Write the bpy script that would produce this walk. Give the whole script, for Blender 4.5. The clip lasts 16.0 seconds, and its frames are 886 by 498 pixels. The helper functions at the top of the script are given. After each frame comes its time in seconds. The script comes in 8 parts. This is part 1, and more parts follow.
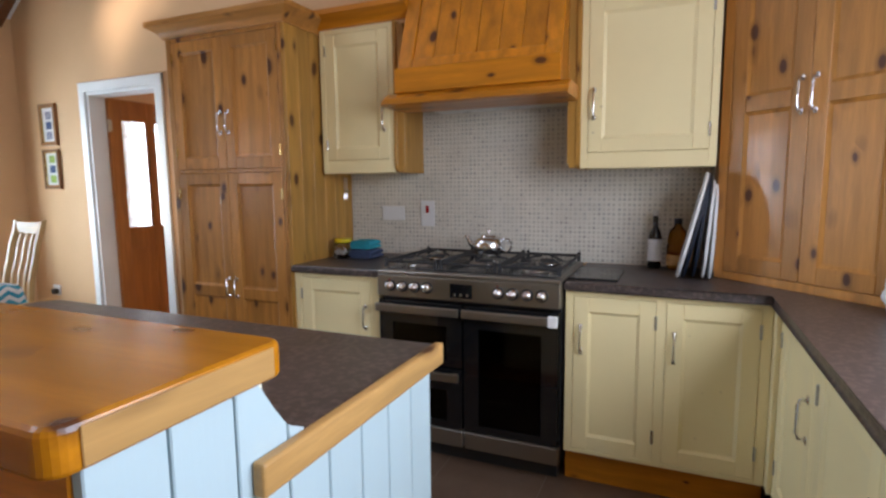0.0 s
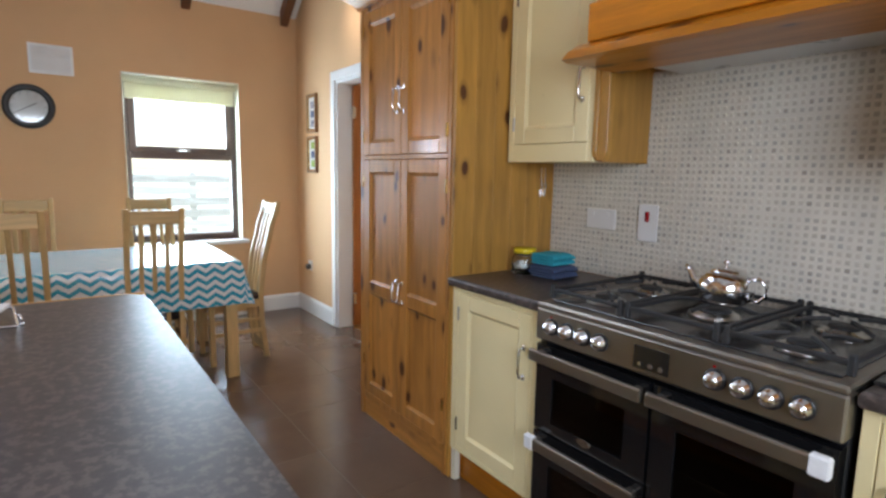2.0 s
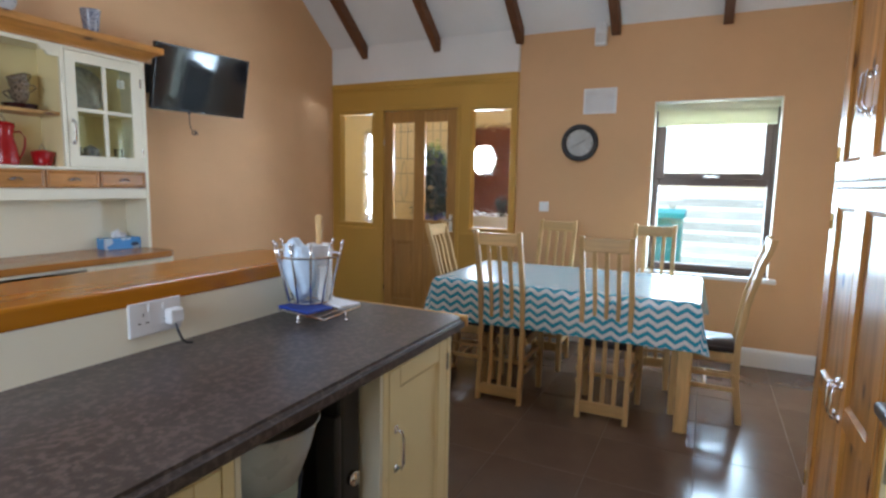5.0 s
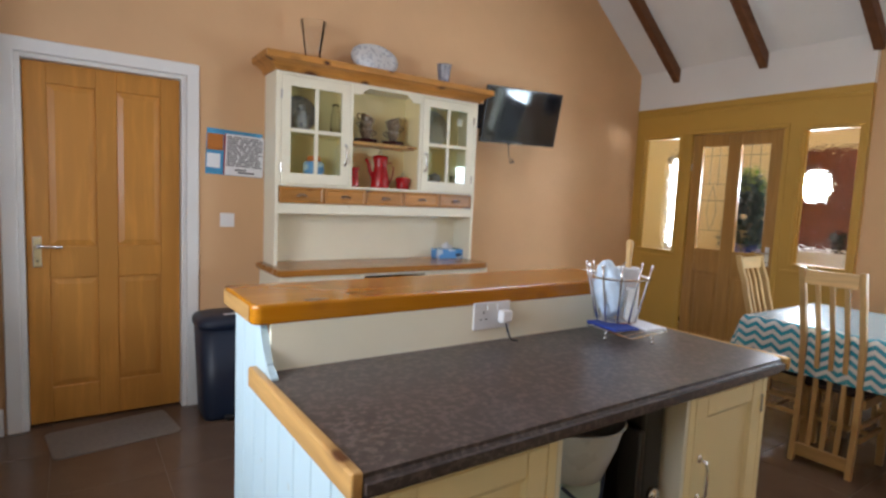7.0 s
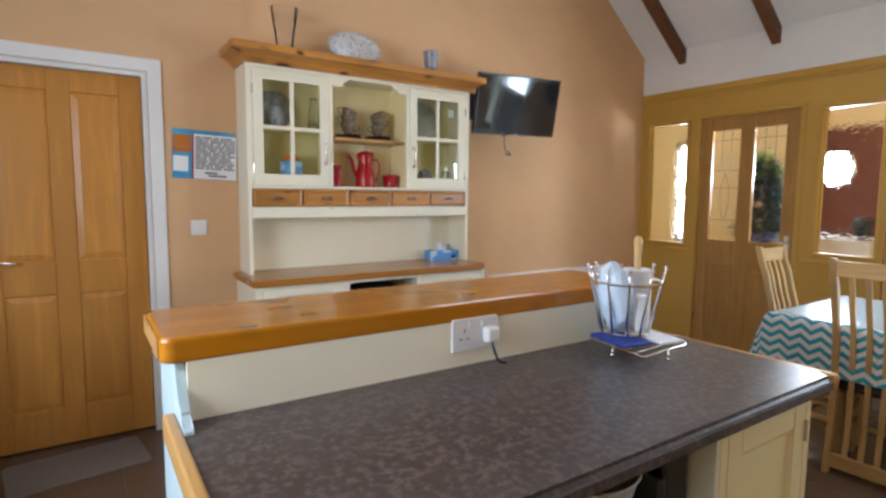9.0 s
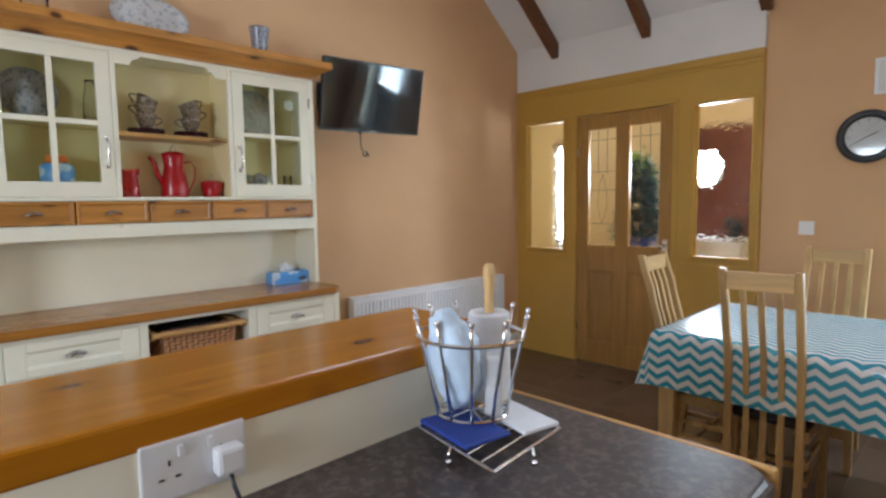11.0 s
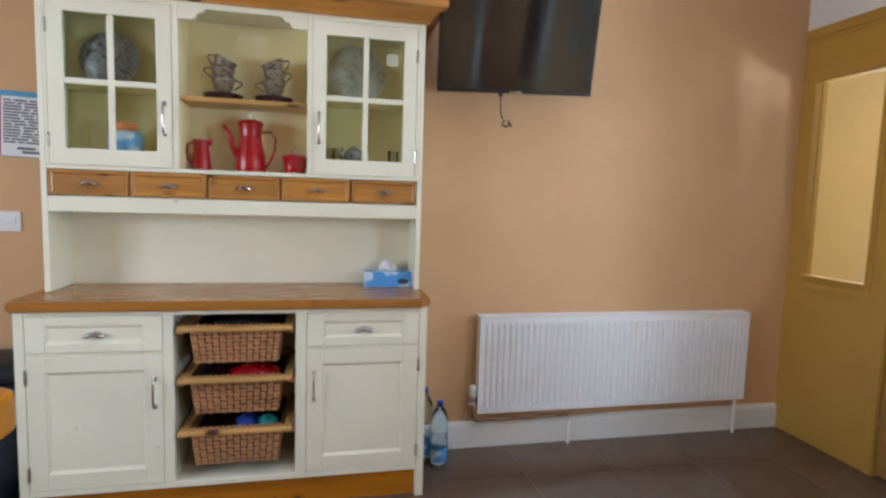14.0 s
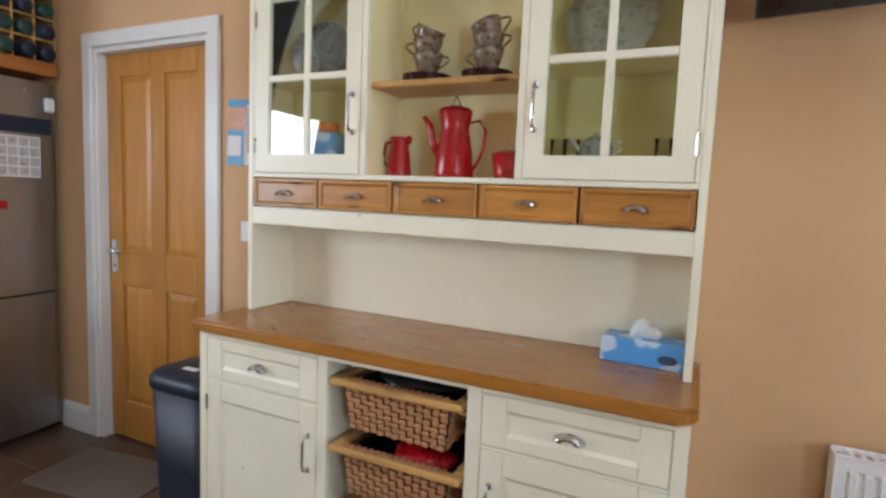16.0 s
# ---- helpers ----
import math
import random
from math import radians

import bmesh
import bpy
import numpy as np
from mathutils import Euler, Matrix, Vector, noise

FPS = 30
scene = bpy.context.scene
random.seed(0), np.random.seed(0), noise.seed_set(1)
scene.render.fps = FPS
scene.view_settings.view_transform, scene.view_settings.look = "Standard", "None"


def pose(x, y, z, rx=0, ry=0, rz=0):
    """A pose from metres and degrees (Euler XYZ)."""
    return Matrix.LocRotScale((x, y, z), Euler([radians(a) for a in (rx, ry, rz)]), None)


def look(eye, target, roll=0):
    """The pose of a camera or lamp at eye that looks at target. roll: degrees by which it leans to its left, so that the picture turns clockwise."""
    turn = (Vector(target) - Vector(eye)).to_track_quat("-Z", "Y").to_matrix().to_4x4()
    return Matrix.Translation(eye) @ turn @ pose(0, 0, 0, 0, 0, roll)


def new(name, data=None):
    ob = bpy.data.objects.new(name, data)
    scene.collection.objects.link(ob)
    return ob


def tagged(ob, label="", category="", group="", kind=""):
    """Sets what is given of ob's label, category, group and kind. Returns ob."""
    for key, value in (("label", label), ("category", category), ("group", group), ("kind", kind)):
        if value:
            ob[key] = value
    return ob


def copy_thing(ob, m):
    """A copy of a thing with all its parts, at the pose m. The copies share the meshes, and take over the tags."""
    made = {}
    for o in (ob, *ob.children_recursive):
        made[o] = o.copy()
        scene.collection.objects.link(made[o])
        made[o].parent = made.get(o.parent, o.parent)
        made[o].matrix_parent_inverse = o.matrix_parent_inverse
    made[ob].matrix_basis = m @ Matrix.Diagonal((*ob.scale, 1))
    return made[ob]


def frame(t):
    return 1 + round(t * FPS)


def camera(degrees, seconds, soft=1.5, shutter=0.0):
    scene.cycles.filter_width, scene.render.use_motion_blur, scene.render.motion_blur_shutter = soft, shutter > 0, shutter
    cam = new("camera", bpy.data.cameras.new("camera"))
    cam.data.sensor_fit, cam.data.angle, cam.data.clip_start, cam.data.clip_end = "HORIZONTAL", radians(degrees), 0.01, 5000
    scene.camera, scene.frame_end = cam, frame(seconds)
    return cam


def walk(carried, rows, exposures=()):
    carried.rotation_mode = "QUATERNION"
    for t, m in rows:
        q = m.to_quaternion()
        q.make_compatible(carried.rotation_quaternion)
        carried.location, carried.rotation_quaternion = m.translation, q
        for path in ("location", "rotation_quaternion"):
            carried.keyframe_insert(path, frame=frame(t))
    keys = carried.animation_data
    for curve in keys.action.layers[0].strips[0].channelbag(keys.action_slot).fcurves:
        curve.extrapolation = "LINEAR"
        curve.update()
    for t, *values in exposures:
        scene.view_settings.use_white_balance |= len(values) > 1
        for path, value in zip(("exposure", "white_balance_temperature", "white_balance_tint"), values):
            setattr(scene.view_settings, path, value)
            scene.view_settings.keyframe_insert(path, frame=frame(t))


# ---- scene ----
LENS, SECONDS, EXPOSURE = 78.5, 16.0, 2.09
cam = camera(LENS, SECONDS, 2.6)
PATH = [
    (0, (0.052, 0.418, 1.315), (-0.739, 2.24, 1.075), -0.6),
    (0.5, (0.013, 0.662, 1.308), (-0.859, 2.449, 1.093), -0.6),
    (1, (0.04, 0.915, 1.312), (-1.046, 2.575, 1.06), 0.1),
    (1.5, (0.053, 1.152, 1.319), (-1.298, 2.6, 1.038), 1.1),
    (2, (-0.019, 1.362, 1.323), (-1.625, 2.522, 1.046), 1.1),
    (2.5, (-0.074, 1.574, 1.33), (-1.887, 2.372, 1.057), 1.0),
    (3, (-0.077, 1.807, 1.348), (-2.009, 2.24, 1.062), 1.0),
    (3.5, (-0.155, 1.969, 1.334), (-2.133, 2.053, 1.049), 0.7),
    (4, (-0.295, 2.096, 1.341), (-2.26, 1.843, 1.072), 0.6),
    (4.5, (-0.318, 2.176, 1.378), (-2.218, 1.61, 1.116), 0.7),
    (5, (-0.277, 2.295, 1.373), (-2.065, 1.429, 1.135), 1.1),
    (5.2, (-0.253, 2.305, 1.375), (-1.987, 1.337, 1.141), 1.3),
    (7.3, (-0.088, 2.336, 1.381), (-1.127, 0.637, 1.199), 2.5),
    (7.5, (-0.089, 2.336, 1.379), (-1.08, 0.609, 1.198), 2.4),
    (8, (-0.114, 2.327, 1.374), (-1.054, 0.572, 1.188), 1.9),
    (8.5, (-0.224, 2.257, 1.37), (-1.208, 0.526, 1.181), 1.2),
    (9, (-0.337, 2.152, 1.38), (-1.44, 0.496, 1.185), 0.5),
    (9.5, (-0.452, 2.043, 1.368), (-1.699, 0.492, 1.173), 0.0),
    (10, (-0.597, 1.891, 1.381), (-1.966, 0.445, 1.197), -0.4),
    (10.2, (-0.651, 1.854, 1.39), (-2.055, 0.441, 1.213), -0.8),
    (12.3, (-1.529, 1.783, 1.376), (-2.857, 0.297, 1.208), 0.4),
    (12.5, (-1.631, 1.754, 1.368), (-2.916, 0.232, 1.189), 0.8),
    (13, (-1.863, 1.655, 1.381), (-2.952, -0.01, 1.184), 1.4),
    (13.5, (-2.11, 1.578, 1.375), (-2.866, -0.262, 1.172), 2.0),
    (14, (-2.262, 1.432, 1.345), (-2.69, -0.513, 1.157), 1.8),
    (14.5, (-2.367, 1.162, 1.362), (-2.508, -0.825, 1.191), 0.7),
    (15, (-2.528, 0.913, 1.347), (-2.356, -1.072, 1.179), 1.4),
    (15.5, (-2.673, 0.698, 1.366), (-2.14, -1.22, 1.167), 2.7),
    (16, (-2.689, 0.473, 1.371), (-1.841, -1.328, 1.178), 2.4),
]
TONE = [(0.0, -0.50, 6750, 15), (0.5, -0.38, 6800, 13), (1.0, -0.28, 6650, 12), (1.5, -0.30, 6800, 12), (2.0, -0.26, 6650, 12), (3.0, -0.24, 6550, 11), (4.0, -0.30, 6200, 9), (5.0, -0.32, 6250, 10), (7.5, -0.12, 6900, 13),
        (9.0, -0.06, 6700, 11), (10.0, -0.14, 6350, 8), (12.5, -0.24, 6800, 13), (13.5, 0.02, 6500, 11), (14.5, 0.02, 6250, 9), (16.0, 0.0, 6700, 11)]
walk(cam, [(t, look(eye, target, roll)) for t, eye, target, roll in PATH], [(t, EXPOSURE + e, k, tint) for t, e, k, tint in TONE])

# ---- world, sun, window light ----
world = bpy.data.worlds.new("sky")
scene.world = world
world.use_nodes = True
wn = world.node_tree
wn.nodes.clear()
sky = wn.nodes.new("ShaderNodeTexSky")
sky.sky_type = "NISHITA"
sky.sun_disc = False
sky.sun_elevation = radians(42)
sky.sun_rotation = radians(178)
bg = wn.nodes.new("ShaderNodeBackground")
bg.inputs["Strength"].default_value = 0.15
wout = wn.nodes.new("ShaderNodeOutputWorld")
wn.links.new(sky.outputs[0], bg.inputs["Color"])
wn.links.new(bg.outputs[0], wout.inputs["Surface"])

sun_data = bpy.data.lights.new("sun", "SUN")
sun_data.energy = 2.5
sun_data.angle = radians(12)
sun_data.color = (1.0, 0.95, 0.88)
sun = new("sun", sun_data)
sun.matrix_world = look((0.5, -14, 13), (0, 0, 0))


def window_light(name, eye, target, width, height, watts, colour):
    """Daylight that enters by a window's opening."""
    data = bpy.data.lights.new(name, "AREA")
    data.shape, data.size, data.size_y, data.energy, data.color = "RECTANGLE", width, height, watts, colour
    ob = new(name, data)
    ob.matrix_world = look(eye, target)
    return ob


DAY, COOL = (0.73, 0.84, 1.0), (0.62, 0.82, 1.0)
window_light("daylight_west", (-5.20, 2.305, 1.40), (0, 2.305, 1.10), 0.80, 1.25, 26, COOL)
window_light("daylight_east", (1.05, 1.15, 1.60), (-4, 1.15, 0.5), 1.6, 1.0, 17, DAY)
window_light("daylight_hall", (-4.66, 4.45, 1.3), (0, 4.45, 1.2), 0.9, 1.4, 6, DAY)
window_light("daylight_porch", (-6.005, -1.38, 1.45), (0, -1.3, 1.25), 0.26, 0.95, 4.5, DAY)
window_light("daylight_front_door", (-5.930, 0.036, 1.65), (0, -0.5, 1.3), 0.25, 0.25, 7, DAY).data.shape = "DISK"
# Fill lamps added in two assumed roof openings, to brighten the room from above.
for y in (0.313, 1.937):
    window_light("assumed_roof_fill", (-3.45 - 0.03 * 0.615, y, 2.69 + 0.78 * 1.6 + 0.03), (-2.45, y, 2.69 + 0.78 * 1.6 - 1.28), 0.62, 1.0, 4.2, DAY)


# ---- materials ----
class Nodes:
    """A short way to write a node material."""

    def __init__(self, name):
        self.mat = bpy.data.materials.new(name)
        self.mat.use_nodes = True
        self.tree = self.mat.node_tree
        self.bsdf = self.tree.nodes["Principled BSDF"]

    def add(self, kind, values=None, **settings):
        node = self.tree.nodes.new(kind)
        if "operation" in settings:
            node.operation = settings["operation"]
        if "data_type" in settings:
            node.data_type, node.blend_type = settings["data_type"], settings["blend_type"]
        if "feature" in settings:
            node.feature = settings["feature"]
        for key, value in (values or {}).items():
            if isinstance(value, bpy.types.NodeSocket):
                self.tree.links.new(value, node.inputs[key])
            else:
                node.inputs[key].default_value = value
        return node

    def put(self, **values):
        for key, value in values.items():
            name = {"rough": "Roughness", "metal": "Metallic", "base": "Base Color", "coat": "Coat Weight", "normal": "Normal",
                    "ior": "IOR", "trans": "Transmission Weight", "alpha": "Alpha", "spec": "Specular IOR Level", "coatrough": "Coat Roughness"}[key]
            if isinstance(value, bpy.types.NodeSocket):
                self.tree.links.new(value, self.bsdf.inputs[name])
            else:
                self.bsdf.inputs[name].default_value = value
        return self

    def coords(self, scale=(1, 1, 1), spread=True):
        """Object coordinates, shifted from object to object, so that no two pieces are alike."""
        tc = self.add("ShaderNodeTexCoord")
        if not spread:
            return self.add("ShaderNodeMapping", {"Vector": tc.outputs["Object"], "Scale": scale}).outputs[0]
        info = self.add("ShaderNodeObjectInfo")
        shift = self.add("ShaderNodeVectorMath", {0: info.outputs["Random"], 1: (37.0, 53.0, 71.0)}, operation="MULTIPLY")
        moved = self.add("ShaderNodeVectorMath", {0: tc.outputs["Object"], 1: shift.outputs[0]}, operation="ADD")
        return self.add("ShaderNodeMapping", {"Vector": moved.outputs[0], "Scale": scale}).outputs[0]

    def noise(self, vector, scale, detail=4.0, rough=0.55):
        return self.add("ShaderNodeTexNoise", {"Vector": vector, "Scale": scale, "Detail": detail, "Roughness": rough}).outputs["Fac"]

    def ramp(self, fac, stops, mode="LINEAR"):
        node = self.add("ShaderNodeValToRGB", {"Fac": fac})
        node.color_ramp.interpolation = mode
        while len(node.color_ramp.elements) < len(stops):
            node.color_ramp.elements.new(0.5)
        for e, (at, colour) in zip(node.color_ramp.elements, stops):
            e.position, e.color = at, (*colour, 1) if len(colour) == 3 else colour
        return node.outputs["Color"]

    def mix(self, fac, a, b, mode="MIX"):
        node = self.add("ShaderNodeMix", data_type="RGBA", blend_type=mode)
        for key, value in ((0, fac), (6, a), (7, b)):
            if isinstance(value, bpy.types.NodeSocket):
                self.tree.links.new(value, node.inputs[key])
            else:
                node.inputs[key].default_value = (*value, 1) if isinstance(value, tuple) and len(value) == 3 else value
        return node.outputs[2]

    def math(self, op, a, b=0.0):
        return self.add("ShaderNodeMath", {0: a, 1: b}, operation=op).outputs[0]

    def bump(self, height, strength=0.2, distance=0.002):
        return self.add("ShaderNodeBump", {"Height": height, "Strength": strength, "Distance": distance}).outputs[0]


def shade(c, k):
    return tuple(min(1.0, v * k) for v in c)


def plaster(name, colour, rough=0.85, spread=0.07):
    n = Nodes(name)
    v = n.coords(spread=False)
    big, fine = n.noise(v, 0.9, 5), n.noise(v, 90, 3)
    col = n.ramp(big, [(0.3, shade(colour, 1 - spread)), (0.7, shade(colour, 1 + spread))])
    mid = n.noise(v, 7, 6, 0.65)
    col = n.mix(n.ramp(mid, [(0.55, (0, 0, 0)), (0.8, (0.25, 0.25, 0.25))]), col, shade(colour, 0.88))
    h = n.math("ADD", fine, n.math("MULTIPLY", mid, 1.5))
    return n.put(base=col, rough=rough, normal=n.bump(h, 0.15, 0.003), spec=0.25).mat


def paint(name, colour, rough=0.42, wear=(0.45, 0.33, 0.16)):
    """Brushed paint on wood: faint strokes, small bare or grubby spots."""
    n = Nodes(name)
    v = n.coords()
    big = n.noise(v, 2.2, 5)
    strokes = n.noise(n.coords((60, 60, 4)), 2.0, 3)
    spots = n.noise(v, 21, 2)
    col = n.ramp(big, [(0.3, shade(colour, 0.95)), (0.7, shade(colour, 1.03))])
    col = n.mix(n.ramp(spots, [(0.74, (0, 0, 0)), (0.79, (0.5, 0.5, 0.5))]), col, wear)
    r = n.ramp(big, [(0.3, (rough - 0.06,) * 3), (0.7, (rough + 0.08,) * 3)])
    return n.put(base=col, rough=r, normal=n.bump(strokes, 0.10, 0.002)).mat


def wood(name, colour, axis="z", rough=0.35, dark=0.45, knots=1.0, coat=0.0, tint=(0.085, 0.026, 0.010)):
    """Knotty softwood with its grain along an axis."""
    n = Nodes(name)
    along = {"x": (0.07, 1, 1), "y": (1, 0.07, 1), "z": (1, 1, 0.07)}[axis]
    knot_scale = {"x": (0.55, 1, 1), "y": (1, 0.55, 1), "z": (1, 1, 0.55)}[axis]
    v = n.coords()
    warp = n.add("ShaderNodeTexNoise", {"Vector": v, "Scale": 3.0, "Detail": 2.0})
    wv = n.add("ShaderNodeVectorMath", {0: warp.outputs["Color"], 1: (0.05, 0.05, 0.05)}, operation="MULTIPLY").outputs[0]
    v2 = n.add("ShaderNodeVectorMath", {0: v, 1: wv}, operation="ADD").outputs[0]
    g = n.add("ShaderNodeMapping", {"Vector": v2, "Scale": along}).outputs[0]
    rings, fine = n.noise(g, 26, 3, 0.5), n.noise(g, 160, 2, 0.6)
    tone = n.noise(v, 1.7, 2)
    col = n.ramp(rings, [(0.32, shade(colour, 1 - dark * 0.55)), (0.5, colour), (0.68, shade(colour, 1.22))])
    col = n.mix(n.ramp(fine, [(0.4, (0.0,) * 3), (0.75, (0.35,) * 3)]), col, shade(colour, 1 - dark))
    col = n.mix(n.ramp(tone, [(0.35, (0,) * 3), (0.7, (0.4,) * 3)]), col, shade(colour, 0.72), "MIX")
    info = n.add("ShaderNodeObjectInfo")
    vary = n.math("MULTIPLY_ADD", info.outputs["Random"], 0.26)
    vary.node.inputs[2].default_value = 0.86
    col = n.mix(1.0, col, n.add("ShaderNodeCombineColor", {"Red": vary, "Green": vary, "Blue": vary}).outputs[0], "MULTIPLY")
    if knots:
        kv = n.add("ShaderNodeMapping", {"Vector": v2, "Scale": knot_scale}).outputs[0]
        cell = n.add("ShaderNodeTexVoronoi", {"Vector": kv, "Scale": 11.5, "Randomness": 1.0})
        pick = n.add("ShaderNodeSeparateColor", {"Color": cell.outputs["Color"]}).outputs["Red"]
        size = n.ramp(pick, [(0.0, (0.05,) * 3), (0.40, (0.12,) * 3), (0.46, (0.58,) * 3), (0.85, (0.90,) * 3), (1.0, (1.3,) * 3)])
        d = n.math("DIVIDE", cell.outputs["Distance"], size)
        ring = n.ramp(d, [(0.05, (1, 1, 1)), (0.135 * knots, (0.95, 0.95, 0.95)), (0.175 * knots, (0.36, 0.36, 0.36)), (0.30 * knots, (0, 0, 0))])
        col = n.mix(ring, col, tint)
    h = n.math("ADD", rings, n.math("MULTIPLY", fine, 0.6))
    n.put(base=col, rough=n.ramp(rings, [(0.3, (rough + 0.03,) * 3), (0.7, (rough - 0.02,) * 3)]), normal=n.bump(h, 0.035, 0.001), spec=0.36)
    if coat:
        n.put(coat=coat, coatrough=0.12)
    return n.mat


def plain(name, colour, rough=0.5, metal=0.0, vary=0.08, scale=6.0, bump=0.05, coat=0.0):
    n = Nodes(name)
    v = n.coords()
    f = n.noise(v, scale, 5)
    col = n.ramp(f, [(0.3, shade(colour, 1 - vary)), (0.7, shade(colour, 1 + vary))])
    r = n.ramp(f, [(0.3, (max(rough - 0.05, 0.02),) * 3), (0.7, (rough + 0.06,) * 3)])
    n.put(base=col, rough=r, metal=metal, normal=n.bump(n.noise(v, scale * 18, 2), bump, 0.001))
    if coat:
        n.put(coat=coat, coatrough=0.08)
    return n.mat


def speckle(name, dark, light, rough, scale=95.0):
    """Mottled laminate."""
    n = Nodes(name)
    v = n.coords(spread=False)
    blot, spots = n.noise(v, scale * 0.55, 3, 0.6), n.noise(v, scale * 1.6, 2, 0.6)
    cloud = n.noise(v, 3, 4)
    col = n.ramp(blot, [(0.36, shade(dark, 0.75)), (0.5, dark), (0.60, light)])
    col = n.mix(n.ramp(spots, [(0.58, (0,) * 3), (0.72, (0.6,) * 3)]), col, shade(dark, 0.45))
    col = n.mix(n.ramp(cloud, [(0.4, (0,) * 3), (0.8, (0.25,) * 3)]), col, light)
    return n.put(base=col, rough=n.ramp(cloud, [(0.3, (rough - 0.015,) * 3), (0.7, (rough + 0.015,) * 3)]), normal=n.bump(spots, 0.015, 0.0004)).mat


def metal(name, colour, rough, brushed=None):
    n = Nodes(name)
    scale = brushed or (1, 1, 1)
    f = n.noise(n.coords(scale), 60, 3)
    g = n.noise(n.coords(), 3, 3)
    return n.put(base=n.ramp(f, [(0.3, shade(colour, 0.9)), (0.7, shade(colour, 1.05))]), metal=1.0,
                 rough=n.ramp(g, [(0.3, (max(rough - 0.05, 0.03),) * 3), (0.7, (rough + 0.07,) * 3)]), normal=n.bump(f, 0.04, 0.0006)).mat


def clear(name, tint=(1, 1, 1), rough=0.0, wave=0.0, wscale=20.0, ior=1.45):
    n = Nodes(name)
    n.put(base=(*tint, 1), rough=rough, trans=1.0, ior=ior)
    if wave:
        v = n.coords((1, 1, 2.2), spread=False)
        n.put(normal=n.bump(n.noise(v, wscale, 1, 0.4), wave, 0.02))
    return n.mat


def pane(name, tint=(0.93, 0.96, 0.95), ior=1.45):
    """A flat pane: light goes straight through it, with a faint reflection."""
    n = Nodes(name)
    out = n.tree.nodes["Material Output"]
    see = n.add("ShaderNodeBsdfTransparent", {"Color": (*tint, 1)})
    shine = n.add("ShaderNodeBsdfGlossy", {"Color": (1, 1, 1, 1), "Roughness": 0.02})
    fres = n.add("ShaderNodeFresnel", {"IOR": ior})
    both = n.add("ShaderNodeMixShader", {0: fres.outputs[0], 1: see.outputs[0], 2: shine.outputs[0]})
    n.tree.links.new(both.outputs[0], out.inputs["Surface"])
    return n.mat


def sheer(name, colour):
    """Woven blind cloth that daylight soaks through."""
    n = Nodes(name)
    v = n.coords()
    weave = n.noise(n.coords((1, 1, 8)), 90, 2)
    col = n.ramp(n.noise(v, 4, 4), [(0.3, shade(colour, 0.94)), (0.7, shade(colour, 1.05))])
    face = n.add("ShaderNodeBsdfDiffuse", {"Color": col, "Normal": n.bump(weave, 0.2, 0.001)})
    back = n.add("ShaderNodeBsdfTranslucent", {"Color": col})
    both = n.add("ShaderNodeMixShader", {0: 0.16, 1: face.outputs[0], 2: back.outputs[0]})
    n.tree.links.new(both.outputs[0], n.tree.nodes["Material Output"].inputs["Surface"])
    return n.mat


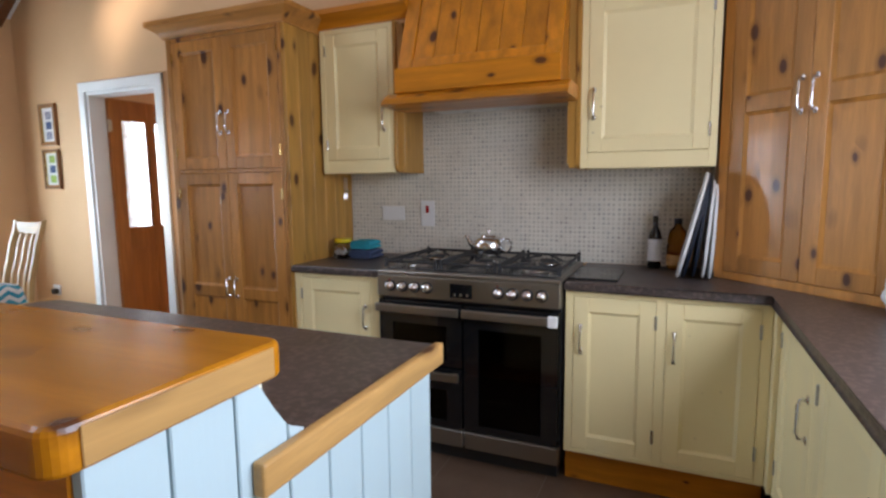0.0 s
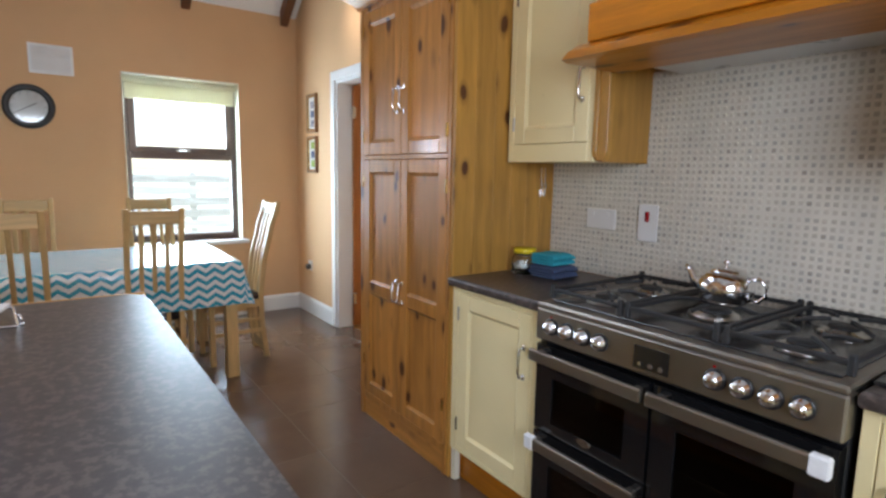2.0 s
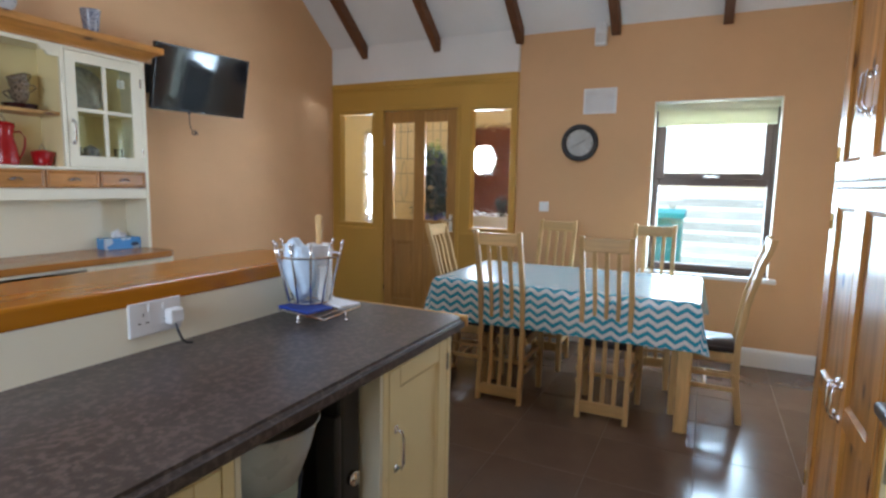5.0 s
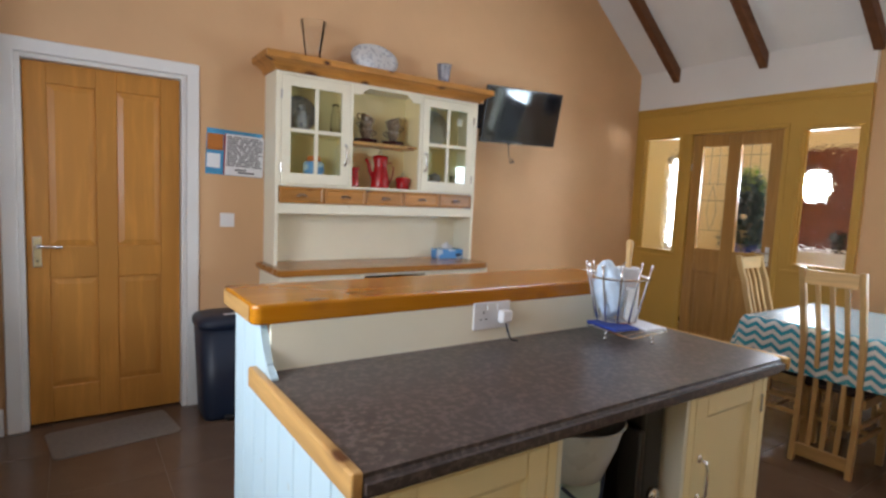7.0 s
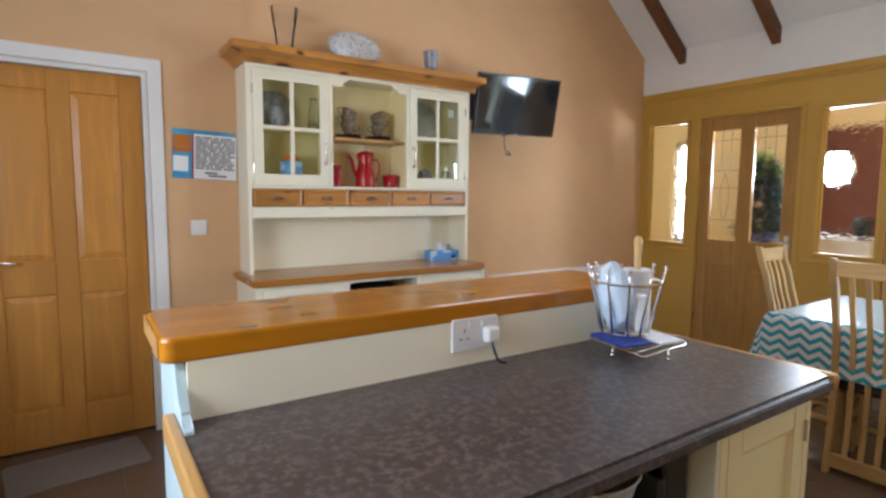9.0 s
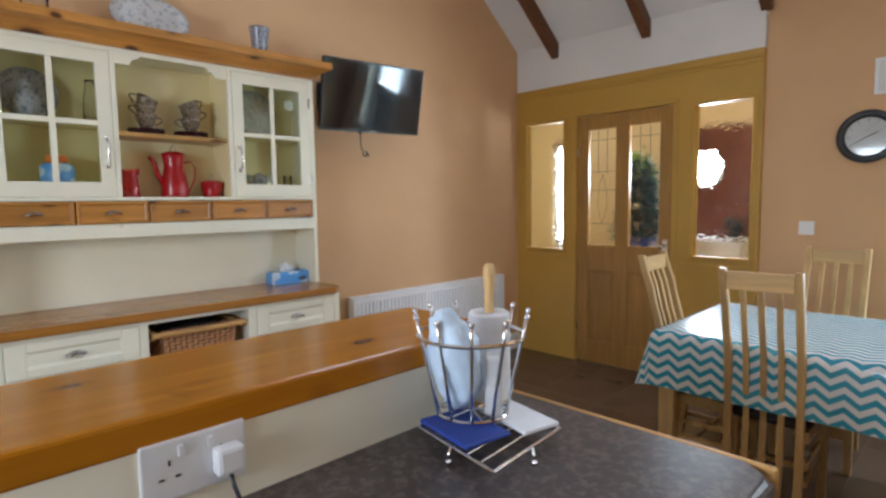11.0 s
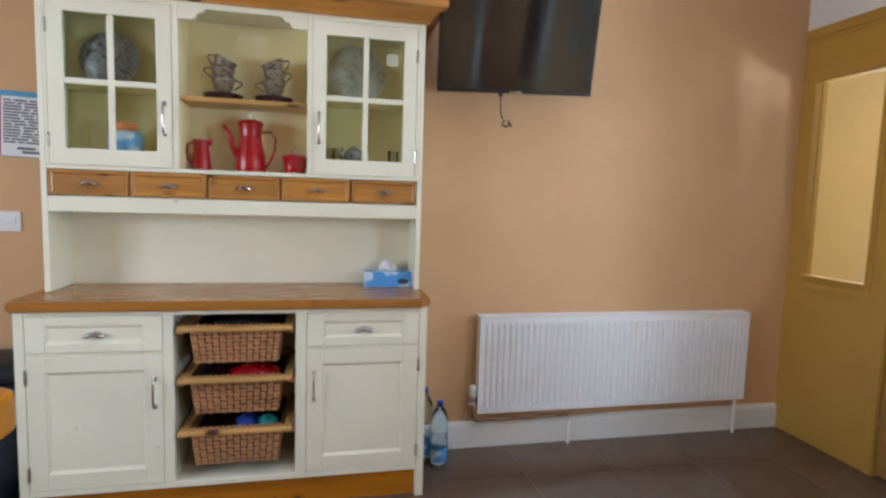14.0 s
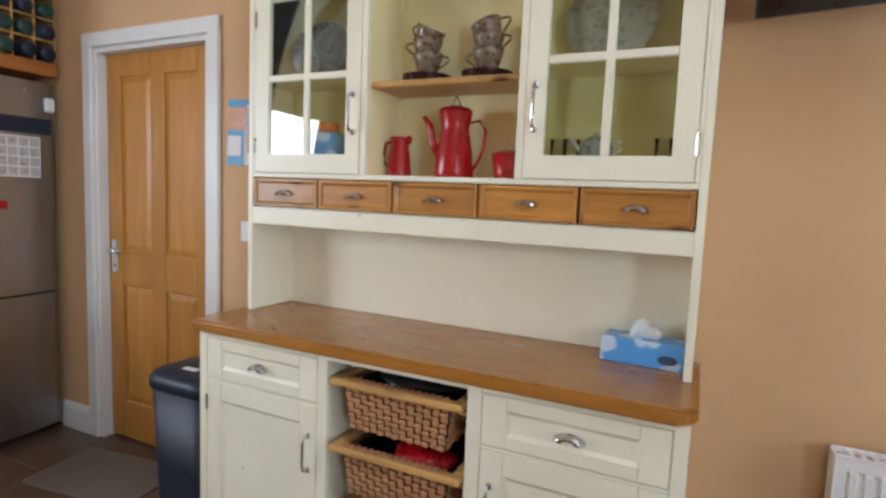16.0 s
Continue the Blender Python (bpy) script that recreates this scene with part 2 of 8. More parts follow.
PEACH, OCHRE, CREAM = (0.67, 0.415, 0.225), (0.54, 0.31, 0.060), (0.93, 0.79, 0.45)
HONEY, PINE, PALE = (0.60, 0.21, 0.012), (0.53, 0.228, 0.050), (0.58, 0.32, 0.11)
M = {
    "wall": plaster("peach_plaster", PEACH, 0.7),
    "white_wall": plaster("white_plaster", (0.78, 0.76, 0.74)),
    "porch_wall": plaster("cream_plaster", (0.80, 0.63, 0.36)),
    "ceiling": plaster("ceiling_paint", (0.80, 0.79, 0.78)),
    "screen": paint("ochre_gloss_paint", OCHRE, 0.38, (0.36, 0.22, 0.06)),
    "white": paint("white_gloss_paint", (0.78, 0.77, 0.75), 0.35, (0.6, 0.57, 0.5)),
    "cream": paint("cream_paint", CREAM, 0.40),
    "pale_cream": paint("pale_cream_paint", (0.87, 0.82, 0.65), 0.40),
    # Yellower than the lower back board: warm bounce light put into the colour.
    "dresser_lining": paint("dresser_lining_warm_bounce", (0.86, 0.76, 0.44), 0.45),
    "panelling": paint("pale_blue_panel_paint", (0.47, 0.60, 0.64), 0.45),
    "frame_wood": wood("brown_frame_wood", (0.24, 0.105, 0.035), "z", 0.4, 0.3, 0.0),
    "rafter": wood("dark_stained_rafter", (0.15, 0.058, 0.022), "x", 0.55, 0.4, 0.0),
    "grout": plain("grout", (0.150, 0.105, 0.076), 0.8),
    "pale_grout": plain("pale_grout", (0.70, 0.66, 0.58), 0.8),
    "chrome": metal("chrome", (0.85, 0.85, 0.86), 0.12),
    "steel": metal("brushed_steel", (0.36, 0.33, 0.29), 0.40, (4, 80, 80)),
    "fridge": metal("fridge_steel", (0.36, 0.36, 0.36), 0.34, (80, 80, 4)),
    "brass": metal("brass", (0.75, 0.55, 0.22), 0.25),
    "nickel": metal("worn_nickel", (0.55, 0.53, 0.50), 0.28),
    "copper": metal("aged_copper_pipe", (0.38, 0.24, 0.15), 0.4),
    "iron": plain("cast_iron", (0.022, 0.022, 0.024), 0.55, 0.0, 0.2, 40, 0.3),
    "black": plain("black_plastic", (0.02, 0.02, 0.022), 0.35),
    "black_glass": plain("black_oven_glass", (0.008, 0.008, 0.009), 0.06, 0, 0.05, 4, 0.0, 0.5),
    "board_glass": plain("black_board", (0.018, 0.018, 0.02), 0.22, 0, 0.1, 8, 0.05),
    "enamel": plain("black_enamel_hob", (0.03, 0.03, 0.032), 0.2, 0, 0.1, 12, 0.02),
    "oven_inside": plain("oven_lining", (0.018, 0.016, 0.015), 0.5),
    "worktop": speckle("mottled_dark_laminate", (0.060, 0.046, 0.043), (0.120, 0.091, 0.082), 0.34, 105.0),
    "oven_glass": pane("smoked_oven_glass", (0.30, 0.30, 0.28), 1.3),
    "screen_glass": pane("cabinet_glass", (0.90, 0.93, 0.86)),
    "window_glass": pane("window_glass", (0.97, 0.98, 0.98)),
    "rippled": clear("rippled_obscure_glass", (0.99, 0.99, 0.97), 0.0, 0.62, 24.0, 1.33),
    "leaded": clear("leaded_textured_glass", (0.95, 0.93, 0.88), 0.03, 0.5, 60.0, 1.25),
    "lead": plain("lead_came", (0.10, 0.10, 0.11), 0.5, 0.6),
    "glass": clear("clear_glass", (0.98, 0.99, 0.98)),
    # Brown is lifted from near black: flare round the bright window, put in the colour.
    "upvc": plain("brown_window_frame", (0.105, 0.068, 0.056), 0.38),
    "blind": sheer("pale_roller_blind", (0.80, 0.78, 0.60)),
    "plastic": plain("white_plastic", (0.80, 0.80, 0.80), 0.3, 0, 0.03),
    "tv": plain("glossy_black_screen", (0.006, 0.006, 0.008), 0.07, 0, 0.1, 3, 0.0, 0.3),
    "bezel": plain("tv_bezel", (0.012, 0.012, 0.013), 0.25),
    "red": plain("red_enamel", (0.36, 0.004, 0.008), 0.26, 0, 0.06, 5, 0.02, 0.1),
    "leather": plain("dark_leather", (0.030, 0.020, 0.020), 0.35, 0, 0.2, 30, 0.25),
    "navy": plain("navy_plastic", (0.007, 0.015, 0.034), 0.46, 0, 0.1, 6, 0.02),
    "blue": plain("blue_mat", (0.02, 0.055, 0.32), 0.5),
    "teal": plain("teal_cloth", (0.02, 0.33, 0.42), 0.9, 0, 0.15, 40, 0.4),
    "slate_cloth": plain("slate_blue_cloth", (0.05, 0.075, 0.15), 0.9, 0, 0.15, 40, 0.4),
    "yellow": plain("yellow_lid", (0.72, 0.56, 0.02), 0.4),
    "paper": plain("tissue_paper", (0.83, 0.83, 0.84), 0.95, 0, 0.04, 60, 0.3),
    "bag": plain("pale_blue_plastic_bag", (0.62, 0.75, 0.90), 0.4, 0, 0.14, 14, 0.35),
    "china": plain("white_china", (0.74, 0.73, 0.72), 0.14, 0, 0.08, 9, 0.0, 0.4),
    "dark_saucer": plain("dark_red_saucer", (0.055, 0.012, 0.012), 0.25),
    "green_glass": clear("dark_green_glass", (0.05, 0.10, 0.03)),
    "amber": clear("amber_oil", (0.85, 0.45, 0.06)),
    "frosted": plain("frosted_teal_plastic", (0.42, 0.56, 0.56), 0.4, 0, 0.06, 8, 0.02),
    "cloudy": plain("cloudy_plastic", (0.66, 0.69, 0.70), 0.3, 0, 0.05, 8, 0.02),
    "thin_glass": pane("thin_glass", (0.97, 0.965, 0.96), 1.22),
    "water_plastic": clear("blue_water_bottle", (0.72, 0.86, 0.92), 0.08),
    "mat": plain("grey_doormat", (0.17, 0.135, 0.11), 0.95, 0, 0.15, 60, 0.6),
    "front_door": wood("dark_red_front_door", (0.17, 0.046, 0.022), "z", 0.3, 0.3, 0.0),
    # Grass and fence base colours are raised: overexposed daylight put into the colour.
    "grass": plain("grass_field_glare", (0.44, 0.50, 0.38), 0.95, 0, 0.3, 1.2, 0.5),
    "fence": wood("weathered_fence_glare", (0.74, 0.72, 0.68), "y", 0.8, 0.3, 0.4),
    "bin_teal": plain("teal_garden_bin", (0.02, 0.25, 0.24), 0.5),
    "leaf": plain("dark_leaf", (0.012, 0.055, 0.045), 0.45, 0, 0.4, 20),
    "leaf_light": plain("light_leaf", (0.22, 0.32, 0.04), 0.5, 0, 0.3, 20),
    "petal_blue": plain("blue_petal", (0.10, 0.14, 0.60), 0.6),
    "petal_pink": plain("pale_petal", (0.62, 0.50, 0.66), 0.6),
    "orange_lid": plain("orange_lid", (0.72, 0.17, 0.02), 0.35),
    "radiator_white": plain("radiator_enamel", (0.88, 0.88, 0.89), 0.32, 0, 0.015, 5, 0.0),
    "calendar_blue": plain("calendar_blue_print", (0.06, 0.33, 0.58), 0.45, 0, 0.25, 12),
    "ink": plain("grey_ink", (0.10, 0.10, 0.11), 0.8),
    "wicker": wood("woven_willow", (0.52, 0.25, 0.115), "x", 0.42, 0.5, 0.0),
    "chair_wood": wood("pale_ash", (0.60, 0.385, 0.165), "z", 0.38, 0.22, 0.0),
    "chair_wood_x": wood("pale_ash_rail", (0.60, 0.385, 0.165), "x", 0.38, 0.22, 0.0),
}
for a in "xyz":
    M["honey_" + a] = wood("honey_pine_" + a, HONEY, a, 0.32, 0.42, 1.15, 0.2)
    M["bar_" + a] = wood("bar_top_pine_" + a, (0.50, 0.178, 0.006), a, 0.24, 0.14, 1.45, 0.3)
    M["top_" + a] = wood("dresser_top_pine_" + a, (0.40, 0.160, 0.030), a, 0.26, 0.10, 0.7, 0.25)
    M["pine_" + a] = wood("lacquered_pine_" + a, PINE, a, 0.36, 0.42, 1.35, 0.18)
    M["pale_" + a] = wood("pale_pine_" + a, PALE, a, 0.35, 0.35, 1.25, 0.1)
    M["side_" + a] = wood("yellow_pine_" + a, (0.50, 0.255, 0.055), a, 0.36, 0.36, 1.4, 0.15)
    M["door_" + a] = wood("oak_veneer_door_" + a, (0.52, 0.230, 0.050), a, 0.36, 0.06, 0.0, 0.1)
    M["orange_" + a] = wood("orange_stained_door_" + a, (0.47, 0.165, 0.038), a, 0.36, 0.3, 0.0, 0.1)
    M["hall_" + a] = wood("hall_door_oak_" + a, (0.40, 0.205, 0.055), a, 0.36, 0.18, 0.0, 0.1)


def tile_mat():
    n = Nodes("brown_ceramic_floor")
    v = n.coords()
    big, fine = n.noise(v, 3.5, 6, 0.6), n.noise(v, 45, 4)
    info = n.add("ShaderNodeObjectInfo")
    col = n.ramp(big, [(0.3, (0.112, 0.067, 0.045)), (0.55, (0.128, 0.079, 0.054)), (0.75, (0.142, 0.090, 0.063))])
    col = n.mix(n.ramp(fine, [(0.5, (0,) * 3), (0.8, (0.4,) * 3)]), col, (0.098, 0.066, 0.048))
    col = n.mix(n.math("MULTIPLY", info.outputs["Random"], 0.15), col, (0.135, 0.092, 0.066))
    r = n.ramp(big, [(0.3, (0.15,) * 3), (0.7, (0.23,) * 3)])
    return n.put(base=col, rough=r, normal=n.bump(n.math("ADD", big, n.math("MULTIPLY", fine, 0.3)), 0.05, 0.002)).mat


def mosaic_mat(random_node):
    """Small glazed mosaic pieces in whites, beiges and greys."""
    n = Nodes("mosaic_" + ("piece" if random_node == "ShaderNodeObjectInfo" else "sheet"))
    src = n.add(random_node)
    r = src.outputs["Random"] if random_node == "ShaderNodeObjectInfo" else src.outputs["Random Per Island"]
    col = n.ramp(r, [(0.0, (0.56, 0.52, 0.44)), (0.25, (0.52, 0.49, 0.43)), (0.45, (0.62, 0.57, 0.49)), (0.65, (0.48, 0.46, 0.41)), (0.74, (0.64, 0.59, 0.51)), (0.94, (0.43, 0.39, 0.34))], "CONSTANT")
    return n.put(base=col, rough=0.22, normal=n.bump(n.noise(n.coords(), 150, 2), 0.08, 0.001)).mat


def chevron_mat():
    """Printed zigzag stripes, by the flat sheet's own coordinates."""
    n = Nodes("teal_chevron_oilcloth")
    uv = n.add("ShaderNodeTexCoord").outputs["UV"]
    s = n.add("ShaderNodeSeparateXYZ", {0: uv})
    tri = n.math("ABSOLUTE", n.math("SUBTRACT", n.math("FRACT", n.math("DIVIDE", s.outputs["Y"], 0.098)), 0.5))
    band = n.math("FRACT", n.math("DIVIDE", n.math("ADD", s.outputs["X"], n.math("MULTIPLY", tri, 0.066)), 0.052))
    edge = n.ramp(band, [(0.0, (0, 0, 0)), (0.03, (1, 1, 1)), (0.50, (1, 1, 1)), (0.53, (0, 0, 0))])
    f = n.noise(n.coords(spread=False), 5, 4)
    white = n.ramp(f, [(0.3, (0.70, 0.72, 0.72)), (0.7, (0.80, 0.81, 0.80))])
    teal = n.ramp(f, [(0.3, (0.024, 0.29, 0.42)), (0.7, (0.038, 0.36, 0.49))])
    return n.put(base=n.mix(edge, white, teal), rough=0.24, normal=n.bump(f, 0.12, 0.004), coat=0.2, coatrough=0.15).mat


def pattern_mat(name, ground, ink, scale):
    """Printed china: a dense fine ornament."""
    n = Nodes(name)
    v = n.coords(spread=False)
    c = n.add("ShaderNodeTexVoronoi", {"Vector": v, "Scale": scale}, feature="SMOOTH_F1").outputs["Distance"]
    f = n.noise(v, scale * 1.3, 4)
    k = n.ramp(n.math("ADD", c, n.math("MULTIPLY", f, 0.5)), [(0.52, (0,) * 3), (0.62, (1,) * 3)])
    return n.put(base=n.mix(k, ink, ground), rough=0.26, coat=0.15, coatrough=0.12).mat


M["tile"] = tile_mat()
M["mosaic_piece"] = mosaic_mat("ShaderNodeObjectInfo")
M["mosaic_sheet"] = mosaic_mat("ShaderNodeNewGeometry")
M["chevron"] = chevron_mat()
M["willow_plate"] = pattern_mat("blue_printed_china", (0.32, 0.33, 0.38), (0.11, 0.12, 0.19), 75)
M["grey_plate"] = pattern_mat("grey_printed_china", (0.50, 0.48, 0.46), (0.36, 0.35, 0.35), 45)
M["cup_print"] = pattern_mat("printed_cup", (0.21, 0.155, 0.105), (0.10, 0.070, 0.045), 55)
M["blue_box"] = pattern_mat("blue_white_carton", (0.10, 0.36, 0.78), (0.55, 0.72, 0.88), 16)


# ---- mesh helpers ----
BASE = {}


def thing(name, label, category, base=(0, 0, 0), rz=0.0, group="", kind=""):
    """An Empty at the thing's base, which parents its parts."""
    ob = new(name)
    ob.empty_display_size = 0.1
    ob.matrix_basis = pose(*base, 0, 0, rz)
    BASE[ob.name] = pose(*base, 0, 0, rz)
    return tagged(ob, label, category, group, kind)


def part(name, bm, material, parent, label="", m=None, smooth=False):
    """Links a bmesh, written in world metres (or in the frame m), as one mesh under a thing or a part. A frame with panels gets its panels as parts."""
    if isinstance(bm, tuple):
        made = part(name, bm[0], material, parent, label, m, smooth)
        for p in bm[1]:
            part("panel", p, material, made, "", m)
        return made
    if m is not None:
        bm.transform(m)
    inv = BASE[parent.name].inverted()
    bm.transform(inv)
    bmesh.ops.recalc_face_normals(bm, faces=bm.faces)
    me = bpy.data.meshes.new(name)
    bm.to_mesh(me)
    bm.free()
    for p in me.polygons:
        p.use_smooth = smooth
    me.materials.append(M[material])
    ob = new(name, me)
    ob.parent = parent
    BASE[ob.name] = BASE[parent.name]
    return tagged(ob, label)


def solid(name, bm, material, label, category, group="", kind="", m=None, smooth=False, base=None):
    """A thing that is one mesh."""
    if m is not None:
        bm.transform(m)
    if base is None:
        lo = [min(v.co[i] for v in bm.verts) for i in range(3)]
        hi = [max(v.co[i] for v in bm.verts) for i in range(3)]
        base = ((lo[0] + hi[0]) / 2, (lo[1] + hi[1]) / 2, lo[2])
    bm.transform(Matrix.Translation(base).inverted())
    bmesh.ops.recalc_face_normals(bm, faces=bm.faces)
    me = bpy.data.meshes.new(name)
    bm.to_mesh(me)
    bm.free()
    for p in me.polygons:
        p.use_smooth = smooth
    me.materials.append(M[material])
    ob = new(name, me)
    ob.location = base
    BASE[ob.name] = Matrix.Translation(base)
    return tagged(ob, label, category, group, kind)


def box(a, b, bevel=0.0, bm=None, seg=1):
    bm = bm or bmesh.new()
    lo, hi = [min(p, q) for p, q in zip(a, b)], [max(p, q) for p, q in zip(a, b)]
    size = [h - l for l, h in zip(lo, hi)]
    m = Matrix.LocRotScale([(l + h) / 2 for l, h in zip(lo, hi)], None, size)
    made = bmesh.ops.create_cube(bm, size=1.0, matrix=m)
    if bevel:
        edges = {e for v in made["verts"] for e in v.link_edges}
        bmesh.ops.bevel(bm, geom=list(edges), offset=min(bevel, min(size) * 0.45), segments=seg, profile=0.5, affect="EDGES", clamp_overlap=True)
    return bm


def prism(points, lo, hi, axis="y", bm=None, bevel=0.0):
    """A polygon pushed along an axis. points are in the other two axes, in the order x, y, z."""
    bm = bm or bmesh.new()

    def at(p, d):
        return {"x": (d, p[0], p[1]), "y": (p[0], d, p[1]), "z": (p[0], p[1], d)}[axis]
    a = [bm.verts.new(at(p, lo)) for p in points]
    b = [bm.verts.new(at(p, hi)) for p in points]
    n = len(points)
    faces = [bm.faces.new(a), bm.faces.new(b[::-1])]
    for i in range(n):
        faces.append(bm.faces.new((a[i], b[i], b[(i + 1) % n], a[(i + 1) % n])))
    if bevel:
        bmesh.ops.bevel(bm, geom=list({e for f in faces[:2] for e in f.edges}), offset=bevel, segments=1, affect="EDGES")
    return bm


def lathe(profile, at=(0, 0, 0), n=24, bm=None, sx=1.0, sy=1.0):
    """A turned shape: radius and height pairs from foot to rim."""
    bm = bm or bmesh.new()
    rings = []
    for r, z in profile:
        if r < 1e-5:
            rings.append([bm.verts.new((at[0], at[1], at[2] + z))])
        else:
            rings.append([bm.verts.new((at[0] + sx * r * math.cos(2 * math.pi * i / n), at[1] + sy * r * math.sin(2 * math.pi * i / n), at[2] + z)) for i in range(n)])
    for a, b in zip(rings, rings[1:]):
        for i in range(n):
            j = (i + 1) % n
            if len(a) == 1 and len(b) == 1:
                continue
            if len(a) == 1:
                bm.faces.new((a[0], b[j], b[i]))
            elif len(b) == 1:
                bm.faces.new((a[i], a[j], b[0]))
            else:
                bm.faces.new((a[i], a[j], b[j], b[i]))
    return bm


def tube(points, r, n=8, bm=None, r_end=None):
    """A round bar along a line of points."""
    bm = bm or bmesh.new()
    pts = [Vector(p) for p in points]
    rings = []
    for i, p in enumerate(pts):
        d = (pts[min(i + 1, len(pts) - 1)] - pts[max(i - 1, 0)]).normalized()
        side = d.cross(Vector((0, 0, 1)) if abs(d.z) < 0.95 else Vector((1, 0, 0))).normalized()
        up = side.cross(d)
        rr = r if r_end is None else r + (r_end - r) * i / (len(pts) - 1)
        rings.append([bm.verts.new(p + rr * (math.cos(2 * math.pi * k / n) * side + math.sin(2 * math.pi * k / n) * up)) for k in range(n)])
    for a, b in zip(rings, rings[1:]):
        for k in range(n):
            bm.faces.new((a[k], a[(k + 1) % n], b[(k + 1) % n], b[k]))
    bm.faces.new(rings[0][::-1])
    bm.faces.new(rings[-1])
    return bm


def arc(centre, r, a0, a1, n, plane="xz"):
    """Points on an arc, in degrees."""
    out = []
    for i in range(n + 1):
        a = radians(a0 + (a1 - a0) * i / n)
        u, v = r * math.cos(a), r * math.sin(a)
        out.append({"xz": (centre[0] + u, centre[1], centre[2] + v), "xy": (centre[0] + u, centre[1] + v, centre[2]), "yz": (centre[0], centre[1] + u, centre[2] + v)}[plane])
    return out


def slab(u0, u1, z0, z1, t0, t1, holes, axis):
    """A wall with openings right through it. u runs along the wall; axis is the one that the wall faces."""
    us = sorted({u0, u1, *[v for h in holes for v in h[:2]]})
    zs = sorted({z0, z1, *[v for h in holes for v in h[2:]]})
    us, zs = [u for u in us if u0 <= u <= u1], [z for z in zs if z0 <= z <= z1]

    def full(i, j):
        if not (0 <= i < len(us) - 1 and 0 <= j < len(zs) - 1):
            return False
        u, z = (us[i] + us[i + 1]) / 2, (zs[j] + zs[j + 1]) / 2
        return not any(h[0] < u < h[1] and h[2] < z < h[3] for h in holes)
    bm, known = bmesh.new(), {}

    def vert(i, j, t):
        key = (i, j, t)
        if key not in known:
            known[key] = bm.verts.new((t, us[i], zs[j]) if axis == "x" else (us[i], t, zs[j]))
        return known[key]
    for i in range(len(us) - 1):
        for j in range(len(zs) - 1):
            if not full(i, j):
                continue
            for t in (t0, t1):
                bm.faces.new((vert(i, j, t), vert(i + 1, j, t), vert(i + 1, j + 1, t), vert(i, j + 1, t)))
            for di, dj, e in ((-1, 0, ((i, j), (i, j + 1))), (1, 0, ((i + 1, j), (i + 1, j + 1))), (0, -1, ((i, j), (i + 1, j))), (0, 1, ((i, j + 1), (i + 1, j + 1)))):
                if not full(i + di, j + dj):
                    (a, b), (c, d) = e
                    bm.faces.new((vert(a, b, t0), vert(c, d, t0), vert(c, d, t1), vert(a, b, t1)))
    return bm


def panel_door(x0, x1, z0, z1, thick=0.02, stile=0.055, rails=(), depth=0.009, bead=0.008, top=None, bottom=None):
    """A framed door in its own frame: width along x, front at y = 0, back at y = thick. rails: heights of middle rails."""
    bm, panels = bmesh.new(), []
    top, bottom = top or stile, bottom or stile
    box((x0, 0, z0), (x0 + stile, thick, z1), 0.0025, bm)
    box((x1 - stile, 0, z0), (x1, thick, z1), 0.0025, bm)
    levels = [(z0, z0 + bottom)] + [(r - stile / 2, r + stile / 2) for r in rails] + [(z1 - top, z1)]
    for a, b in levels:
        box((x0 + stile, 0.0004, a), (x1 - stile, thick, b), 0.0025, bm)
    for (_, a), (b, _) in zip(levels, levels[1:]):
        l, r = x0 + stile, x1 - stile
        inner = box((l, depth, a), (r, thick - 0.002, b))
        panels.append(inner)
        for p, q in (((l, a), (r, a)), ((r, a), (r, b)), ((r, b), (l, b)), ((l, b), (l, a))):
            dx, dz = q[0] - p[0], q[1] - p[1]
            k = math.hypot(dx, dz)
            nx, nz = -dz / k * bead, dx / k * bead
            vs = [inner.verts.new(c) for c in ((p[0], 0.002, p[1]), (q[0], 0.002, q[1]), (q[0] + nx - dx / k * bead, depth - 0.0005, q[1] + nz - dz / k * bead), (p[0] + nx + dx / k * bead, depth - 0.0005, p[1] + nz + dz / k * bead))]
            inner.faces.new(vs)
    return bm, panels


def bar_handle(door, x, z0, z1, m, material="chrome"):
    """A slim bowed bar handle on two feet."""
    bm = tube([(x, 0, z0), (x, -0.022, z0 + 0.004), (x, -0.027, z0 + 0.02), (x, -0.027, z1 - 0.02), (x, -0.022, z1 - 0.004), (x, 0, z1)], 0.0052, 8)
    for z in (z0, z1):
        box((x - 0.008, -0.006, z - 0.011), (x + 0.008, 0.0, z + 0.011), 0.002, bm)
    return part("handle", bm, material, door, "slim polished bar handle", m, True)


def cup_handle(drawer, x, z, m, w=0.042):
    """A half-round cup pull."""
    bm, n = bmesh.new(), 10
    rows = []
    for i in range(n + 1):
        a = math.pi * i / n
        rows.append([bm.verts.new((x - w * math.cos(a) * s, -0.024 * math.sin(b), z - 0.007 + 0.021 * math.sin(a) * s)) for s, b in ((1.0, 0.0), (0.93, 0.6), (0.72, 1.15), (0.40, 1.5))])
    for p, q in zip(rows, rows[1:]):
        for j in range(3):
            bm.faces.new((p[j], q[j], q[j + 1], p[j + 1]))
    bmesh.ops.solidify(bm, geom=bm.faces[:], thickness=0.0016)
    return part("cup_handle", bm, "chrome", drawer, "polished half-round cup pull", m, True)


